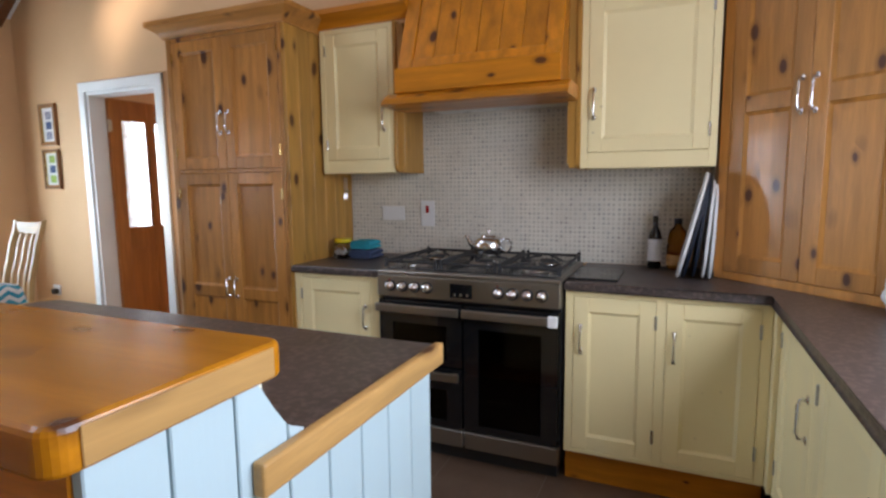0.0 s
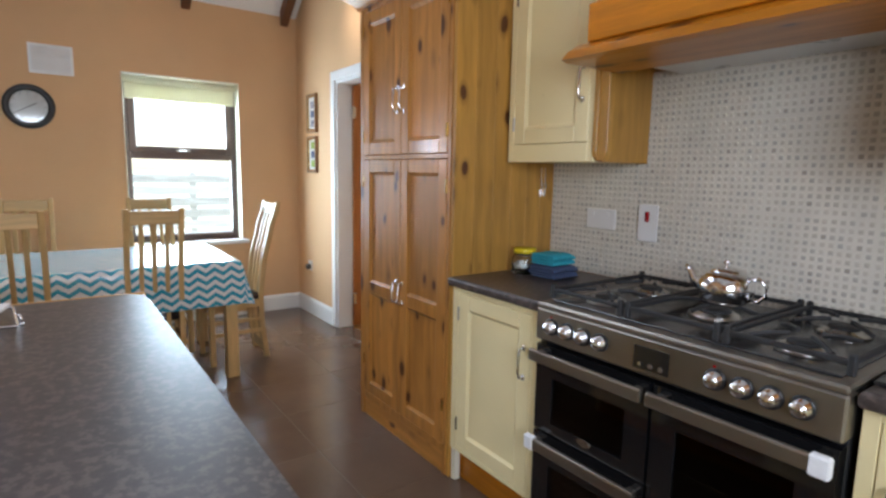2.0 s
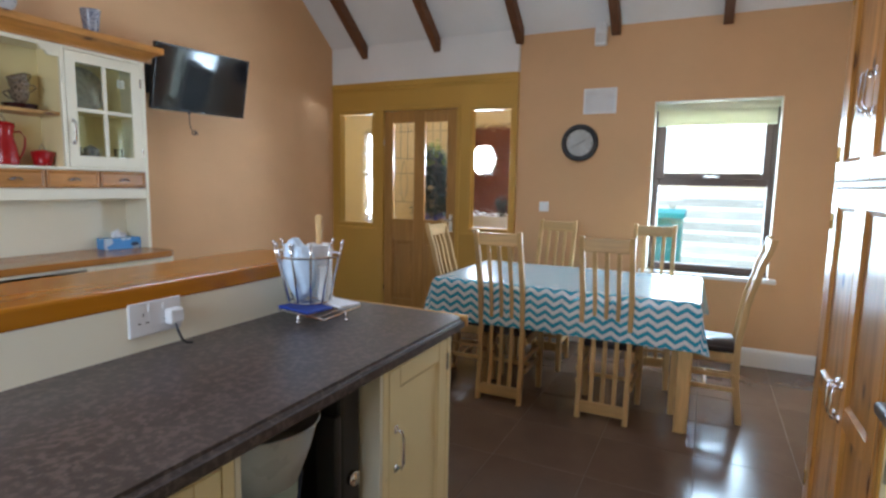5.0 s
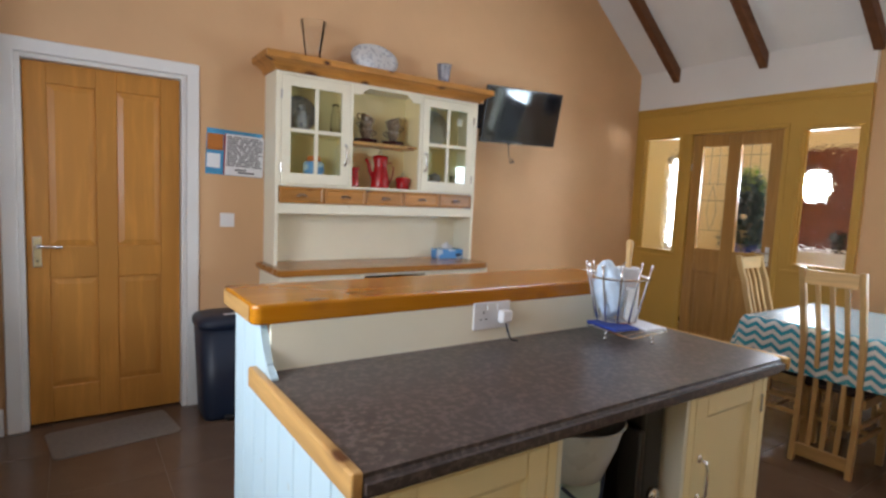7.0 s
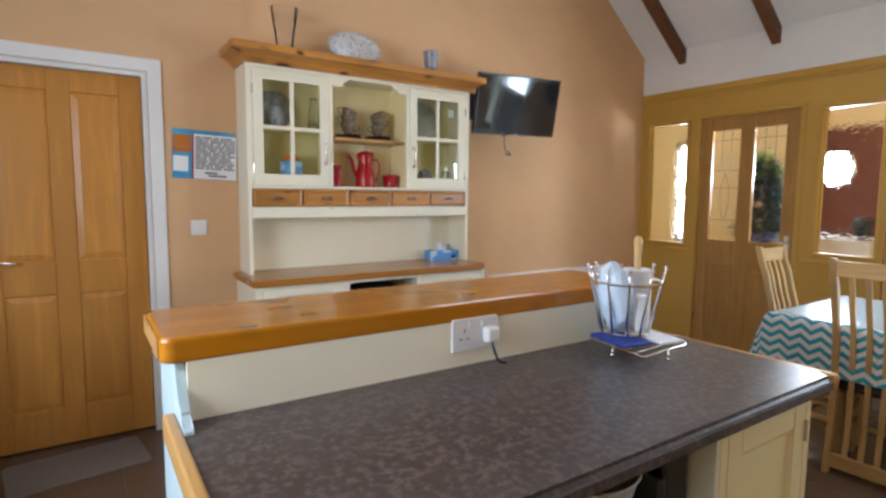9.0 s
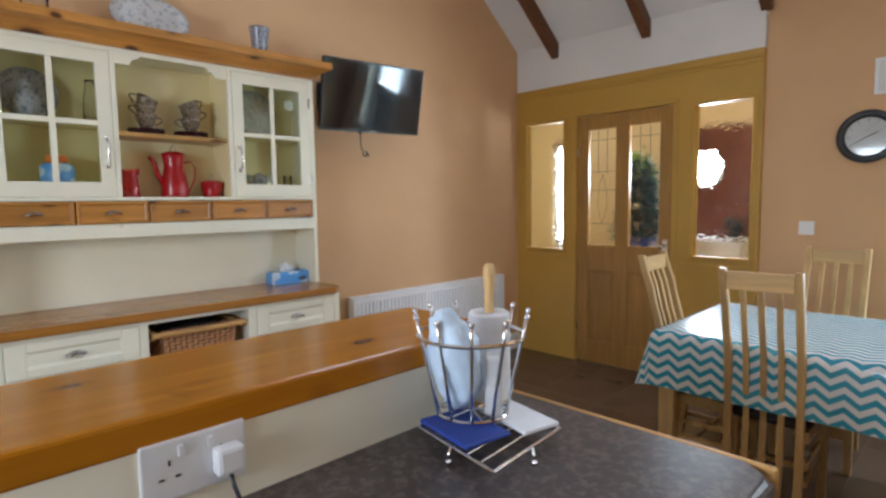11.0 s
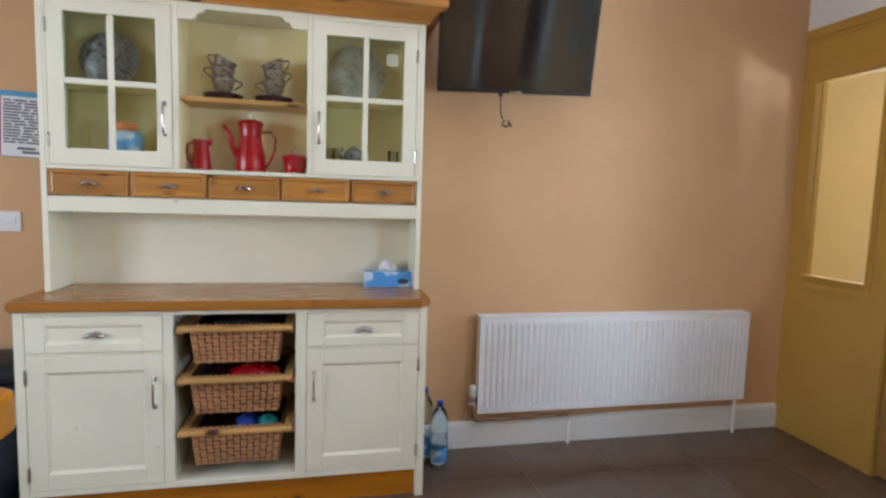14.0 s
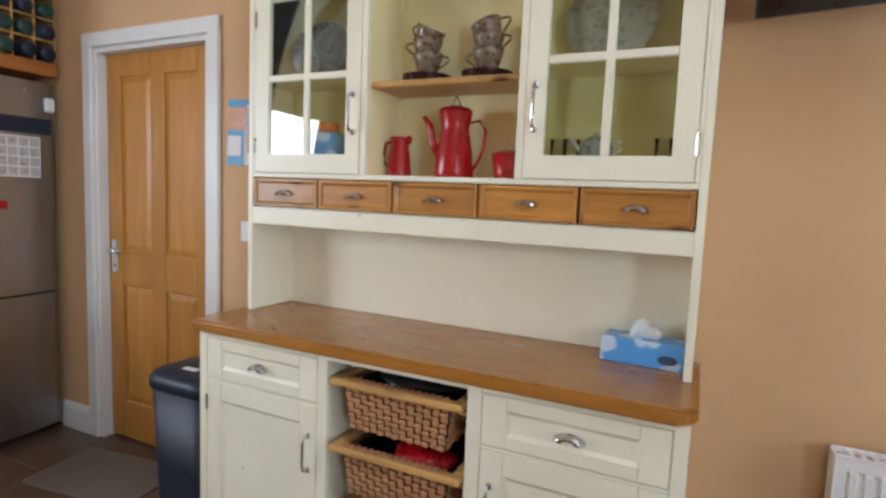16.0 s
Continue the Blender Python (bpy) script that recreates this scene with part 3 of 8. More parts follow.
def hinge(door, x, z, m, material="nickel"):
    bm = box((x - 0.005, -0.003, z - 0.028), (x + 0.005, 0.004, z + 0.028), 0.001)
    tube([(x, -0.003, z - 0.028), (x, -0.003, z + 0.028)], 0.0035, 6, bm)
    return part("hinge", bm, material, door, "", m)


def facing(x, y, side):
    """The frame of a front: its x runs to the right of who looks at it. side: n, s, e or w of the room."""
    return pose(x, y, 0, 0, 0, {"n": 0, "s": 180, "e": -90, "w": 90}[side])

# ---- the room ----
X0, X1, Y0, Y1 = -5.05, 1.0, -1.31, 3.28
EAVE, PITCH, RIDGE = 2.69, 0.78, -2.025
SCREEN = -5.0


def roof(x):
    return EAVE + PITCH * ((x - X0) if x < RIDGE else (X1 - x))


solid("floor", box((-6.1, -2.9, -0.20), (1.3, 5.3, -0.0016)), "grout", "dark grout bed of the tiled floor", "floor", kind="structure", base=(0, 0, -0.2))
solid("wall_west", slab(0.714, Y1 + 0.12, 0, EAVE + 0.12, X0 - 0.28, X0, [(1.86, 2.752, 0.70, 2.065)], "x"), "wall", "peach painted plaster wall with a window", "wall", kind="structure")
solid("wall_above_screen", box((SCREEN - 0.12, Y0 - 0.02, 2.372), (SCREEN + 0.001, 0.716, 2.86)), "white_wall", "white plaster wall above the timber screen", "wall", kind="structure")
GABLE = [(X0 - 0.3, EAVE - 0.01), (X1 + 0.3, EAVE - 0.01), (X1 + 0.3, EAVE + 0.02), (RIDGE, roof(RIDGE) + 0.25), (X0 - 0.3, EAVE + 0.02)]
north = slab(X0, X1 + 0.12, 0, EAVE - 0.01, Y1, Y1 + 0.12, [(-4.17, -3.43, -1, 2.03)], "y")
prism(GABLE, Y1, Y1 + 0.12, "y", north)
solid("wall_north", north, "wall", "peach painted plaster gable wall behind the cooker", "wall", kind="structure")
south = slab(-6.1, X1 + 0.12, 0, EAVE - 0.01, Y0 - 0.12, Y0, [(-0.655, 0.135, -1, 2.03), (-6.2, SCREEN - 0.05, -1, 3)], "y")
prism(GABLE, Y0 - 0.12, Y0, "y", south)
solid("wall_south", south, "wall", "peach painted plaster gable wall behind the dresser", "wall", kind="structure")
solid("wall_east", slab(Y0 - 0.12, Y1 + 0.12, 0, EAVE + 0.1, X1, X1 + 0.28, [(0.35, 1.95, 1.08, 2.12)], "x"), "wall", "peach painted plaster wall above the worktop", "wall", kind="structure")
ceil = bmesh.new()
TILT = math.atan(PITCH)
run = (RIDGE - X0) / math.cos(TILT)
SLOPE = Matrix([[-math.sin(TILT), 0, math.cos(TILT), X0], [0, 1, 0, 0], [math.cos(TILT), 0, math.sin(TILT), EAVE], [0, 0, 0, 1]])
# Assumed openings, out of the camera's sight, made for the added top light.
ASSUMED_ROOFLIGHTS = [(y - 0.33, y + 0.33, 1.45, 2.62) for y in (0.313, 1.937)]
west = slab(Y0 - 0.001, Y1 + 0.001, -0.03, run, 0, 0.18, ASSUMED_ROOFLIGHTS, "x")
west.transform(SLOPE)
me = bpy.data.meshes.new("west_slope")
west.to_mesh(me)
west.free()
ceil.from_mesh(me)
bpy.data.meshes.remove(me)
for sx in (0, 1):
    a, b = (X0 - 0.02, RIDGE) if sx == 0 else (X1 + 0.02, RIDGE)
    if sx:
        prism([(a, roof(X0) - PITCH * 0.02), (b, roof(RIDGE)), (b, roof(RIDGE) + 0.2), (a, roof(X0) + 0.18)], Y0 - 0.001, Y1 + 0.001, "y", ceil)
solid("ceiling", ceil, "ceiling", "white painted sloping ceiling, open to the ridge", "ceiling", kind="structure")
# Frames and panes for the assumed roof openings; no such window is seen.
for k, (y0, y1, s0, s1) in enumerate(ASSUMED_ROOFLIGHTS):
    rl = thing("rooflight", "assumed roof window out of sight, added to let in light from above", "window", tuple(SLOPE @ Vector((0, (y0 + y1) / 2, s0))), kind="structure")
    bm = slab(y0, y1, s0, s1, 0.10, 0.15, [(y0 + 0.05, y1 - 0.05, s0 + 0.05, s1 - 0.05)], "x")
    part("window_frame", bm, "white", rl, "", SLOPE)
    g = part("pane", box((0.120, y0 + 0.05, s0 + 0.05), (0.126, y1 - 0.05, s1 - 0.05)), "window_glass", rl, "", SLOPE)
    g.visible_shadow = False
for k in range(6):
    y = -0.905 + 0.812 * k
    for a, b in ((X0 + 0.045, RIDGE), (X1 - 0.045, RIDGE)):
        za = roof(X0) + PITCH * 0.045
        bm = prism([(a, za + 0.02), (a, za - 0.125), (b, roof(RIDGE) - 0.125), (b, roof(RIDGE) + 0.02)], y - 0.035, y + 0.035, "y", bevel=0.004)
        solid("rafter", bm, "rafter", "dark brown stained exposed ceiling rafter", "rafter", "ceiling rafters", "structure")


def skirting(name, a, b, out):
    """A white skirting board from a to b on the floor; out is the way into the room."""
    (ax, ay), (bx, by) = a, b
    along = Vector((bx - ax, by - ay, 0))
    o = Vector((*out, 0))
    prof = [(0, 0), (0.018, 0), (0.018, 0.115), (0.014, 0.130), (0.008, 0.138), (0.004, 0.146), (0, 0.146)]
    bm = bmesh.new()
    r0 = [bm.verts.new(Vector((ax, ay, z)) + o * d) for d, z in prof]
    r1 = [bm.verts.new(Vector((ax, ay, z)) + along + o * d) for d, z in prof]
    bm.faces.new(r0)
    bm.faces.new(r1[::-1])
    for i in range(len(prof)):
        j = (i + 1) % len(prof)
        bm.faces.new((r0[i], r1[i], r1[j], r0[j]))
    return solid(name, bm, "white", "white gloss skirting board along the wall", "baseboard", kind="structure")


skirting("baseboard", (X0, 0.716), (X0, Y1), (1, 0))
skirting("baseboard", (X0, Y1), (-4.262, Y1), (0, -1))
skirting("baseboard", (-3.33, Y1), (-2.64, Y1), (0, -1))
skirting("baseboard", (SCREEN, Y0), (-0.75, Y0), (0, 1))
skirting("baseboard", (0.232, Y0), (0.46, Y0), (0, 1))


def architrave(x0, x1, top, wall_y, out, depth, w=0.085, sides=(True, True)):
    """White door lining and moulded architrave round an opening. out: +1 if the room is on the greater-y side."""
    bm = bmesh.new()
    f = wall_y + out * 0.022
    lip = 0.012
    if sides[0]:
        box((x0 - w, wall_y, 0), (x0 - lip, f, top + w), 0.006, bm)
    if sides[1]:
        box((x1 + lip, wall_y, 0), (x1 + w, f, top + w), 0.006, bm)
    box((x0 - w, wall_y, top + lip), (x1 + w, f + out * 0.0008, top + w), 0.006, bm)
    back = wall_y - out * depth
    box((x0 - lip, back, 0), (x0 + 0.012, wall_y + out * 0.006, top), 0.002, bm)
    box((x1 - 0.012, back, 0), (x1 + lip, wall_y + out * 0.006, top), 0.002, bm)
    box((x0 - lip, back, top - 0.012), (x1 + lip, wall_y + out * 0.0055, top + lip), 0.002, bm)
    return bm


solid("trim", architrave(-4.17, -3.43, 2.03, Y1, -1, 0.14), "white", "white painted door lining and architrave", "door frame", kind="structure")
solid("trim", architrave(-0.655, 0.135, 2.03, Y0, 1, 0.12), "white", "white painted door lining and architrave", "door frame", kind="structure")


def lever(parent, x, z, m, flip=1):
    bm = box((x - 0.021, -0.008, z - 0.085), (x + 0.021, 0, z + 0.085), 0.006, None, 2)
    plate = part("backplate", bm, "chrome", parent, "satin chrome lever plate", m)
    bm = tube([(x, -0.004, z + 0.03), (x, -0.045, z + 0.03), (x + flip * 0.02, -0.052, z + 0.032), (x + flip * 0.115, -0.050, z + 0.028)], 0.008, 8)
    part("lever", bm, "chrome", plate, "satin chrome lever", m, True)
    bm = lathe([(0, 0), (0.006, 0), (0.006, 0.003), (0, 0.003)], n=10)
    part("keyhole", bm, "black", plate, "", m @ pose(x, -0.008, z - 0.05, 90, 0, 0))


# pine four-panel door to the next room, shut
door = thing("door_2", "golden oak four-panel interior door, shut", "door", (-0.26, Y0 - 0.05, 0), kind="structure")
fr = facing(-0.26, Y0 - 0.045, "s")
slabd = bmesh.new()
w2 = 0.3805
for a, b in ((-w2, -w2 + 0.105), (-0.05, 0.05), (w2 - 0.105, w2)):
    box((a, 0, 0.012), (b, 0.04, 2.016), 0.003, slabd)
for c, d in ((0.012, 0.215), (0.84, 1.02), (1.905, 2.016)):
    for a, b in ((-w2 + 0.105, -0.05), (0.05, w2 - 0.105)):
        box((a, 0.0005, c), (b, 0.04, d), 0.003, slabd)
leaf = part("door_leaf", slabd, "door_z", door, "", fr)
for a, b in ((-w2 + 0.105, -0.05), (0.05, w2 - 0.105)):
    for c, d in ((0.215, 0.84), (1.02, 1.905)):
        bm = box((a, 0.012, c), (b, 0.03, d))
        pts = [(a, c), (b, c), (b, d), (a, d)]
        k = 0.035
        inner = [(a + k, c + k), (b - k, c + k), (b - k, d - k), (a + k, d - k)]
        o = [bm.verts.new((p[0], 0.013, p[1])) for p in pts]
        i_ = [bm.verts.new((p[0], 0.003, p[1])) for p in inner]
        for q in range(4):
            bm.faces.new((o[q], o[(q + 1) % 4], i_[(q + 1) % 4], i_[q]))
        bm.faces.new(i_)
        part("raised_panel", bm, "door_z", leaf, "", fr)
lever(leaf, -w2 + 0.05, 0.99, fr, 1)

# orange glazed door, open into the back hall
OPEN = pose(-4.125, Y1 + 0.125, 0, 0, 0, 89)
door = thing("door_1", "orange-brown half-glazed door standing open into the back hall", "door", (-4.155, Y1 + 0.125, 0), kind="structure")
bm = bmesh.new()
for a, b in ((0, 0.105), (0.635, 0.74)):
    box((a, 0, 0.012), (b, 0.04, 2.015), 0.003, bm)
box((0.335, 0, 0.012), (0.405, 0.04, 2.015), 0.003, bm)
for c, d in ((0.012, 0.21), (0.80, 0.98), (1.85, 2.015)):
    box((0.105, 0.0005, c), (0.335, 0.04, d), 0.003, bm)
    box((0.405, 0.0005, c), (0.635, 0.04, d), 0.003, bm)
for a, b in ((0.105, 0.335), (0.405, 0.635)):
    box((a, 0.012, 0.21), (b, 0.028, 0.80), 0, bm)
leaf = part("door_leaf", bm, "orange_z", door, "", OPEN)
for a, b in ((0.105, 0.335), (0.405, 0.635)):
    g = part("pane", box((a, 0.017, 0.98), (b, 0.023, 1.85)), "leaded", leaf, "leaded textured glass", OPEN)
    g.visible_shadow = False
    lead = bmesh.new()
    for x in (a + 0.075, b - 0.075):
        box((x - 0.002, 0.0145, 0.98), (x + 0.002, 0.0165, 1.85), 0, lead)
    for z in (1.05, 1.32, 1.72):
        box((a, 0.0145, z - 0.002), (b, 0.0165, z + 0.002), 0, lead)
    part("lead_strips", lead, "lead", leaf, "", OPEN)
for z in (0.25, 1.80):
    part("hinge", box((-0.012, -0.004, z - 0.05), (0.02, 0.012, z + 0.05), 0.002), "nickel", leaf, "", OPEN)

# back hall beyond it
solid("wall_back_hall", slab(3.40, 5.3, 0, 2.45, -4.75, -4.63, [(3.93, 4.97, 0.45, 2.1)], "x"), "wall", "peach plaster window wall of the back hall", "wall", kind="structure")
solid("wall_back_hall_side", box((-2.6, 3.40, 0), (-2.48, 5.3, 2.45)), "wall", "peach plaster side wall of the back hall", "wall", kind="structure")
solid("wall_back_hall_end", box((-4.63, 5.18, 0), (-2.6, 5.30, 2.45)), "wall", "peach plaster end wall of the back hall", "wall", kind="structure")
solid("ceiling_back_hall", box((-4.75, 3.40, 2.45), (-2.48, 5.3, 2.55)), "ceiling", "white ceiling of the back hall", "ceiling", kind="structure")
solid("floor_back_hall", box((-4.63, 3.402, -0.008), (-2.6, 5.18, 0.002)), "pale_x", "pale boarded floor of the back hall", "floor", kind="structure")
win = thing("window_3", "white framed window in the back hall, behind the open door", "window", (-4.70, 4.45, 0.45), kind="structure")
bm = bmesh.new()
for a, b in ((3.93, 3.99), (4.91, 4.97)):
    box((-4.73, a, 0.45), (-4.67, b, 2.1), 0.004, bm)
for c, d in ((0.45, 0.51), (2.04, 2.10)):
    box((-4.7295, 3.99, c), (-4.67, 4.91, d), 0.004, bm)
part("window_frame", bm, "white", win)
g = part("pane", box((-4.703, 3.99, 0.51), (-4.697, 4.91, 2.04)), "window_glass", win)
g.visible_shadow = False

# ---- window in the west wall ----
win = thing("window_1", "brown framed window with a top-hung light and pale reveals", "window", (X0 - 0.1, 2.306, 0.70), kind="structure")
fx0, fx1 = X0 - 0.175, X0 - 0.115
bm = bmesh.new()
for a, b in ((1.862, 1.915), (2.697, 2.750)):
    box((fx0, a, 0.70), (fx1, b, 2.063), 0.006, bm)
for c, d in ((0.70, 0.755), (1.395, 1.465), (2.005, 2.063)):
    box((fx0, 1.915, c), (fx1 - 0.0004, 2.697, d), 0.006, bm)
part("window_frame", bm, "upvc", win, "dark brown outer frame")
bm = bmesh.new()
for a, b in ((1.900, 1.955), (2.657, 2.712)):
    box((fx0 + 0.01, a, 1.450), (fx1 + 0.016, b, 2.02), 0.005, bm)
for c, d in ((1.450, 1.500), (1.965, 2.02)):
    box((fx0 + 0.01, 1.955, c), (fx1 + 0.0155, 2.657, d), 0.005, bm)
sash = part("opening_light", bm, "upvc", win, "dark brown top-hung sash")
hb = box((fx1 + 0.0175, 2.25, 1.460), (fx1 + 0.030, 2.36, 1.478), 0.003)
box((fx1 + 0.026, 2.25, 1.464), (fx1 + 0.038, 2.33, 1.474), 0.003, hb)
part("window_handle", hb, "nickel", sash, "small silver window catch")
for c, d in ((0.755, 1.395), (1.500, 1.965)):
    g = part("pane", box((fx0 + 0.026, 1.915, c), (fx0 + 0.032, 2.697, d)), "window_glass", win)
    g.visible_shadow = False
rev = bmesh.new()
for a, b in ((1.861, 1.868), (2.744, 2.751)):
    box((X0 - 0.112, a, 0.702), (X0 + 0.010, b, 2.064), 0.001, rev)
box((X0 - 0.112, 1.868, 2.057), (X0 + 0.010, 2.744, 2.064), 0.001, rev)
part("reveal_lining", rev, "pale_cream", win, "pale lining of the window opening")
part("window_sill", box((X0 - 0.115, 1.81, 0.665), (X0 + 0.055, 2.80, 0.70), 0.008, None, 2), "white", win, "pale window board")
blind = thing("roller_blind", "pale green-cream roller blind, rolled up at the window head", "blind", (X0 - 0.06, 2.306, 1.87))
part("fabric", box((X0 - 0.075, 1.885, 1.895), (X0 - 0.072, 2.727, 2.02)), "blind", blind)
part("roll", tube([(X0 - 0.055, 1.875, 2.022), (X0 - 0.055, 2.737, 2.022)], 0.028, 14), "blind", blind, "", None, True)
part("bottom_bar", box((X0 - 0.082, 1.885, 1.872), (X0 - 0.066, 2.727, 1.897), 0.004), "blind", blind)
part("pull_cord", tube([(X0 - 0.04, 1.873, 2.02), (X0 - 0.04, 1.873, 1.75)], 0.0025, 6), "plastic", blind)

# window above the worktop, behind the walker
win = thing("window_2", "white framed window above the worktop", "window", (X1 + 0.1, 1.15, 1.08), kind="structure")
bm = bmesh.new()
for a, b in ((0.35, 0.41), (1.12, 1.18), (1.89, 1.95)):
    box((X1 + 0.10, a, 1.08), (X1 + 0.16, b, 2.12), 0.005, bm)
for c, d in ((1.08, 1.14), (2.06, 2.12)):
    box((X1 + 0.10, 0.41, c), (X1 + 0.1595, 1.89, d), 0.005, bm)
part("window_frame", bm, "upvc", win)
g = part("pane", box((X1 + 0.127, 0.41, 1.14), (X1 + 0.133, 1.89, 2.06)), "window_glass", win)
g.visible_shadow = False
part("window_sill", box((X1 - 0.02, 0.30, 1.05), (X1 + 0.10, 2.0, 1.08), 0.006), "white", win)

# ---- timber screen to the front porch ----
P1, DR, P3 = (-1.20, -0.812, 0.965, 2.062), (-0.682, 0.128, -1, 2.085), (0.285, 0.663, 0.97, 2.052)
scr = thing("timber_screen", "ochre painted timber screen with two glazed side lights", "screen", (SCREEN - 0.03, -0.3, 0), kind="structure")
part("panel", slab(Y0, 0.714, 0, 2.372, SCREEN - 0.06, SCREEN, [P1, DR, P3], "x"), "screen", scr)
bm = bmesh.new()
box((SCREEN, Y0 + 0.001, 2.315), (SCREEN + 0.014, 0.713, 2.371), 0.004, bm)
box((SCREEN + 0.0005, Y0 + 0.001, 2.290), (SCREEN + 0.008, 0.713, 2.315), 0.003, bm)
part("head_moulding", bm, "screen", scr)
bm = bmesh.new()
for a, b in ((-0.722, -0.684), (0.130, 0.170)):
    box((SCREEN, a, 0), (SCREEN + 0.012, b, 2.087), 0.004, bm)
box((SCREEN, -0.722, 2.0875), (SCREEN + 0.0118, 0.170, 2.125), 0.004, bm)
part("door_casing", bm, "screen", scr)
for y0, y1, z0, z1 in (P1, P3):
    bm = bmesh.new()
    for k, (w, o) in enumerate(((0.030, 0.010), (0.014, 0.018))):
        box((SCREEN + 0.0002, y0 - w, z0 - w), (SCREEN + o, y0, z1 + w), 0.004, bm)
        box((SCREEN + 0.0002, y1, z0 - w), (SCREEN + o, y1 + w, z1 + w), 0.004, bm)
        box((SCREEN + 0.0002, y0, z1), (SCREEN + o - 0.0003, y1, z1 + w), 0.004, bm)
        box((SCREEN + 0.0002, y0, z0 - w), (SCREEN + o - 0.0003, y1, z0), 0.004, bm)
    box((SCREEN - 0.05, y0, z0), (SCREEN - 0.02, y0 + 0.012, z1), 0, bm)
    box((SCREEN - 0.05, y1 - 0.012, z0), (SCREEN - 0.02, y1, z1), 0, bm)
    part("glazing_bead", bm, "screen", scr)
    g = part("pane", box((SCREEN - 0.038, y0 + 0.001, z0 + 0.001), (SCREEN - 0.033, y1 - 0.001, z1 - 0.001)), "rippled", scr, "rippled obscure glass")
    g.visible_shadow = False
bm = bmesh.new()
box((SCREEN, 0.24, 0.10), (SCREEN + 0.010, 0.71, 0.16), 0.003, bm)
for y0, y1 in ((-1.27, -0.76), (0.20, 0.70)):
    box((SCREEN, y0, 0.885), (SCREEN + 0.009, y1, 0.915), 0.003, bm)
part("dado_moulding", bm, "screen", scr)

fr = facing(SCREEN - 0.012, -0.277, "w")
door = thing("door_3", "oak half-glazed door to the front porch, shut", "door", (SCREEN - 0.03, -0.277, 0), kind="structure")
w3 = 0.402
bm = bmesh.new()
for a, b in ((-w3, -w3 + 0.100), (-0.058, 0.058), (w3 - 0.100, w3)):
    box((a, 0, 0.01), (b, 0.042, 2.08), 0.003, bm)
for c, d in ((0.01, 0.20), (0.80, 1.015), (1.965, 2.08)):
    for a, b in ((-w3 + 0.100, -0.058), (0.058, w3 - 0.100)):
        box((a, 0.0005, c), (b, 0.042, d), 0.003, bm)
leaf = part("door_leaf", bm, "hall_z", door, "", fr)
for a, b in ((-w3 + 0.100, -0.058), (0.058, w3 - 0.100)):
    bm = box((a, 0.012, 0.20), (b, 0.03, 0.80))
    box((a + 0.03, 0.004, 0.235), (b - 0.03, 0.014, 0.765), 0.006, bm)
    part("raised_panel", bm, "hall_z", leaf, "", fr)
    g = part("pane", box((a + 0.001, 0.018, 1.016), (b - 0.001, 0.023, 1.964)), "rippled", leaf, "rippled glass with lead strips", fr)
    g.visible_shadow = False
    lead = bmesh.new()
    for x in (a + 0.082, b - 0.082):
        box((x - 0.0018, 0.0155, 1.60), (x + 0.0018, 0.0175, 1.964), 0, lead)
    for z in (1.19, 1.47, 1.62, 1.88):
        box((a, 0.0155, z - 0.0018), (b, 0.0175, z + 0.0018), 0, lead)
    c = (a + b) / 2
    for s in (-1, 1):
        tube([(c, 0.0165, 1.60), (c + s * 0.030, 0.0165, 1.50), (c + s * 0.045, 0.0165, 1.36), (c + s * 0.02, 0.0165, 1.24), (c, 0.0165, 1.19)], 0.0018, 5, lead)
    part("lead_strips", lead, "lead", leaf, "", fr)
lever(leaf, w3 - 0.045, 1.0, fr, -1)
for z in (0.3, 1.78):
    hinge(leaf, -w3, z, fr)

# plain back to the cupboard behind the shut door
solid("wall_back", box((-0.70, Y0 - 0.17, 0), (0.18, Y0 - 0.122, 2.08)), "porch_wall", "plain wall behind the shut door", "wall", kind="structure")

# front porch behind the screen
solid("wall_porch", slab(-2.9, 0.92, 0, 2.5, -6.1, -5.97, [(-1.56, -1.20, 0.9, 2.0), (-0.36, 0.432, -1, 2.008)], "x"), "porch_wall", "cream plaster wall of the front porch", "wall", kind="structure")
bm = box((-6.1, 0.80, 0), (X0 - 0.28, 0.92, 2.5))
box((X0 - 0.282, 0.716, 0), (SCREEN - 0.061, 0.80, 2.5), 0, bm)
box((-6.1, -2.9, 0), (SCREEN - 0.1, -2.78, 2.5), 0, bm)
box((SCREEN - 0.16, -2.78, 0), (SCREEN - 0.062, Y0 - 0.121, 2.5), 0, bm)
solid("wall_porch_side", bm, "porch_wall", "cream plaster side walls of the front porch", "wall", kind="structure")
solid("ceiling_porch", box((-6.1, -2.9, 2.5), (SCREEN - 0.125, 0.92, 2.6)), "ceiling", "white porch ceiling", "ceiling", kind="structure")
win = thing("window_4", "white framed porch window", "window", (-6.03, -1.38, 0.9), kind="structure")
bm = bmesh.new()
for a, b in ((-1.56, -1.525), (-1.235, -1.20)):
    box((-6.06, a, 0.9), (-6.0, b, 2.0), 0.004, bm)
for c, d in ((0.9, 0.95), (1.45, 1.50), (1.95, 2.0)):
    box((-6.0595, -1.525, c), (-6.0, -1.235, d), 0.004, bm)
part("window_frame", bm, "upvc", win)
g = part("pane", box((-6.034, -1.525, 0.95), (-6.030, -1.235, 1.95)), "window_glass", win)
g.visible_shadow = False
fd = thing("front_door", "dark red-brown front door with a round glazed light", "door", (-5.95, -0.01, 0), kind="structure")
bm, N, cy, cz, rr = bmesh.new(), 32, 0.036, 1.65, 0.135
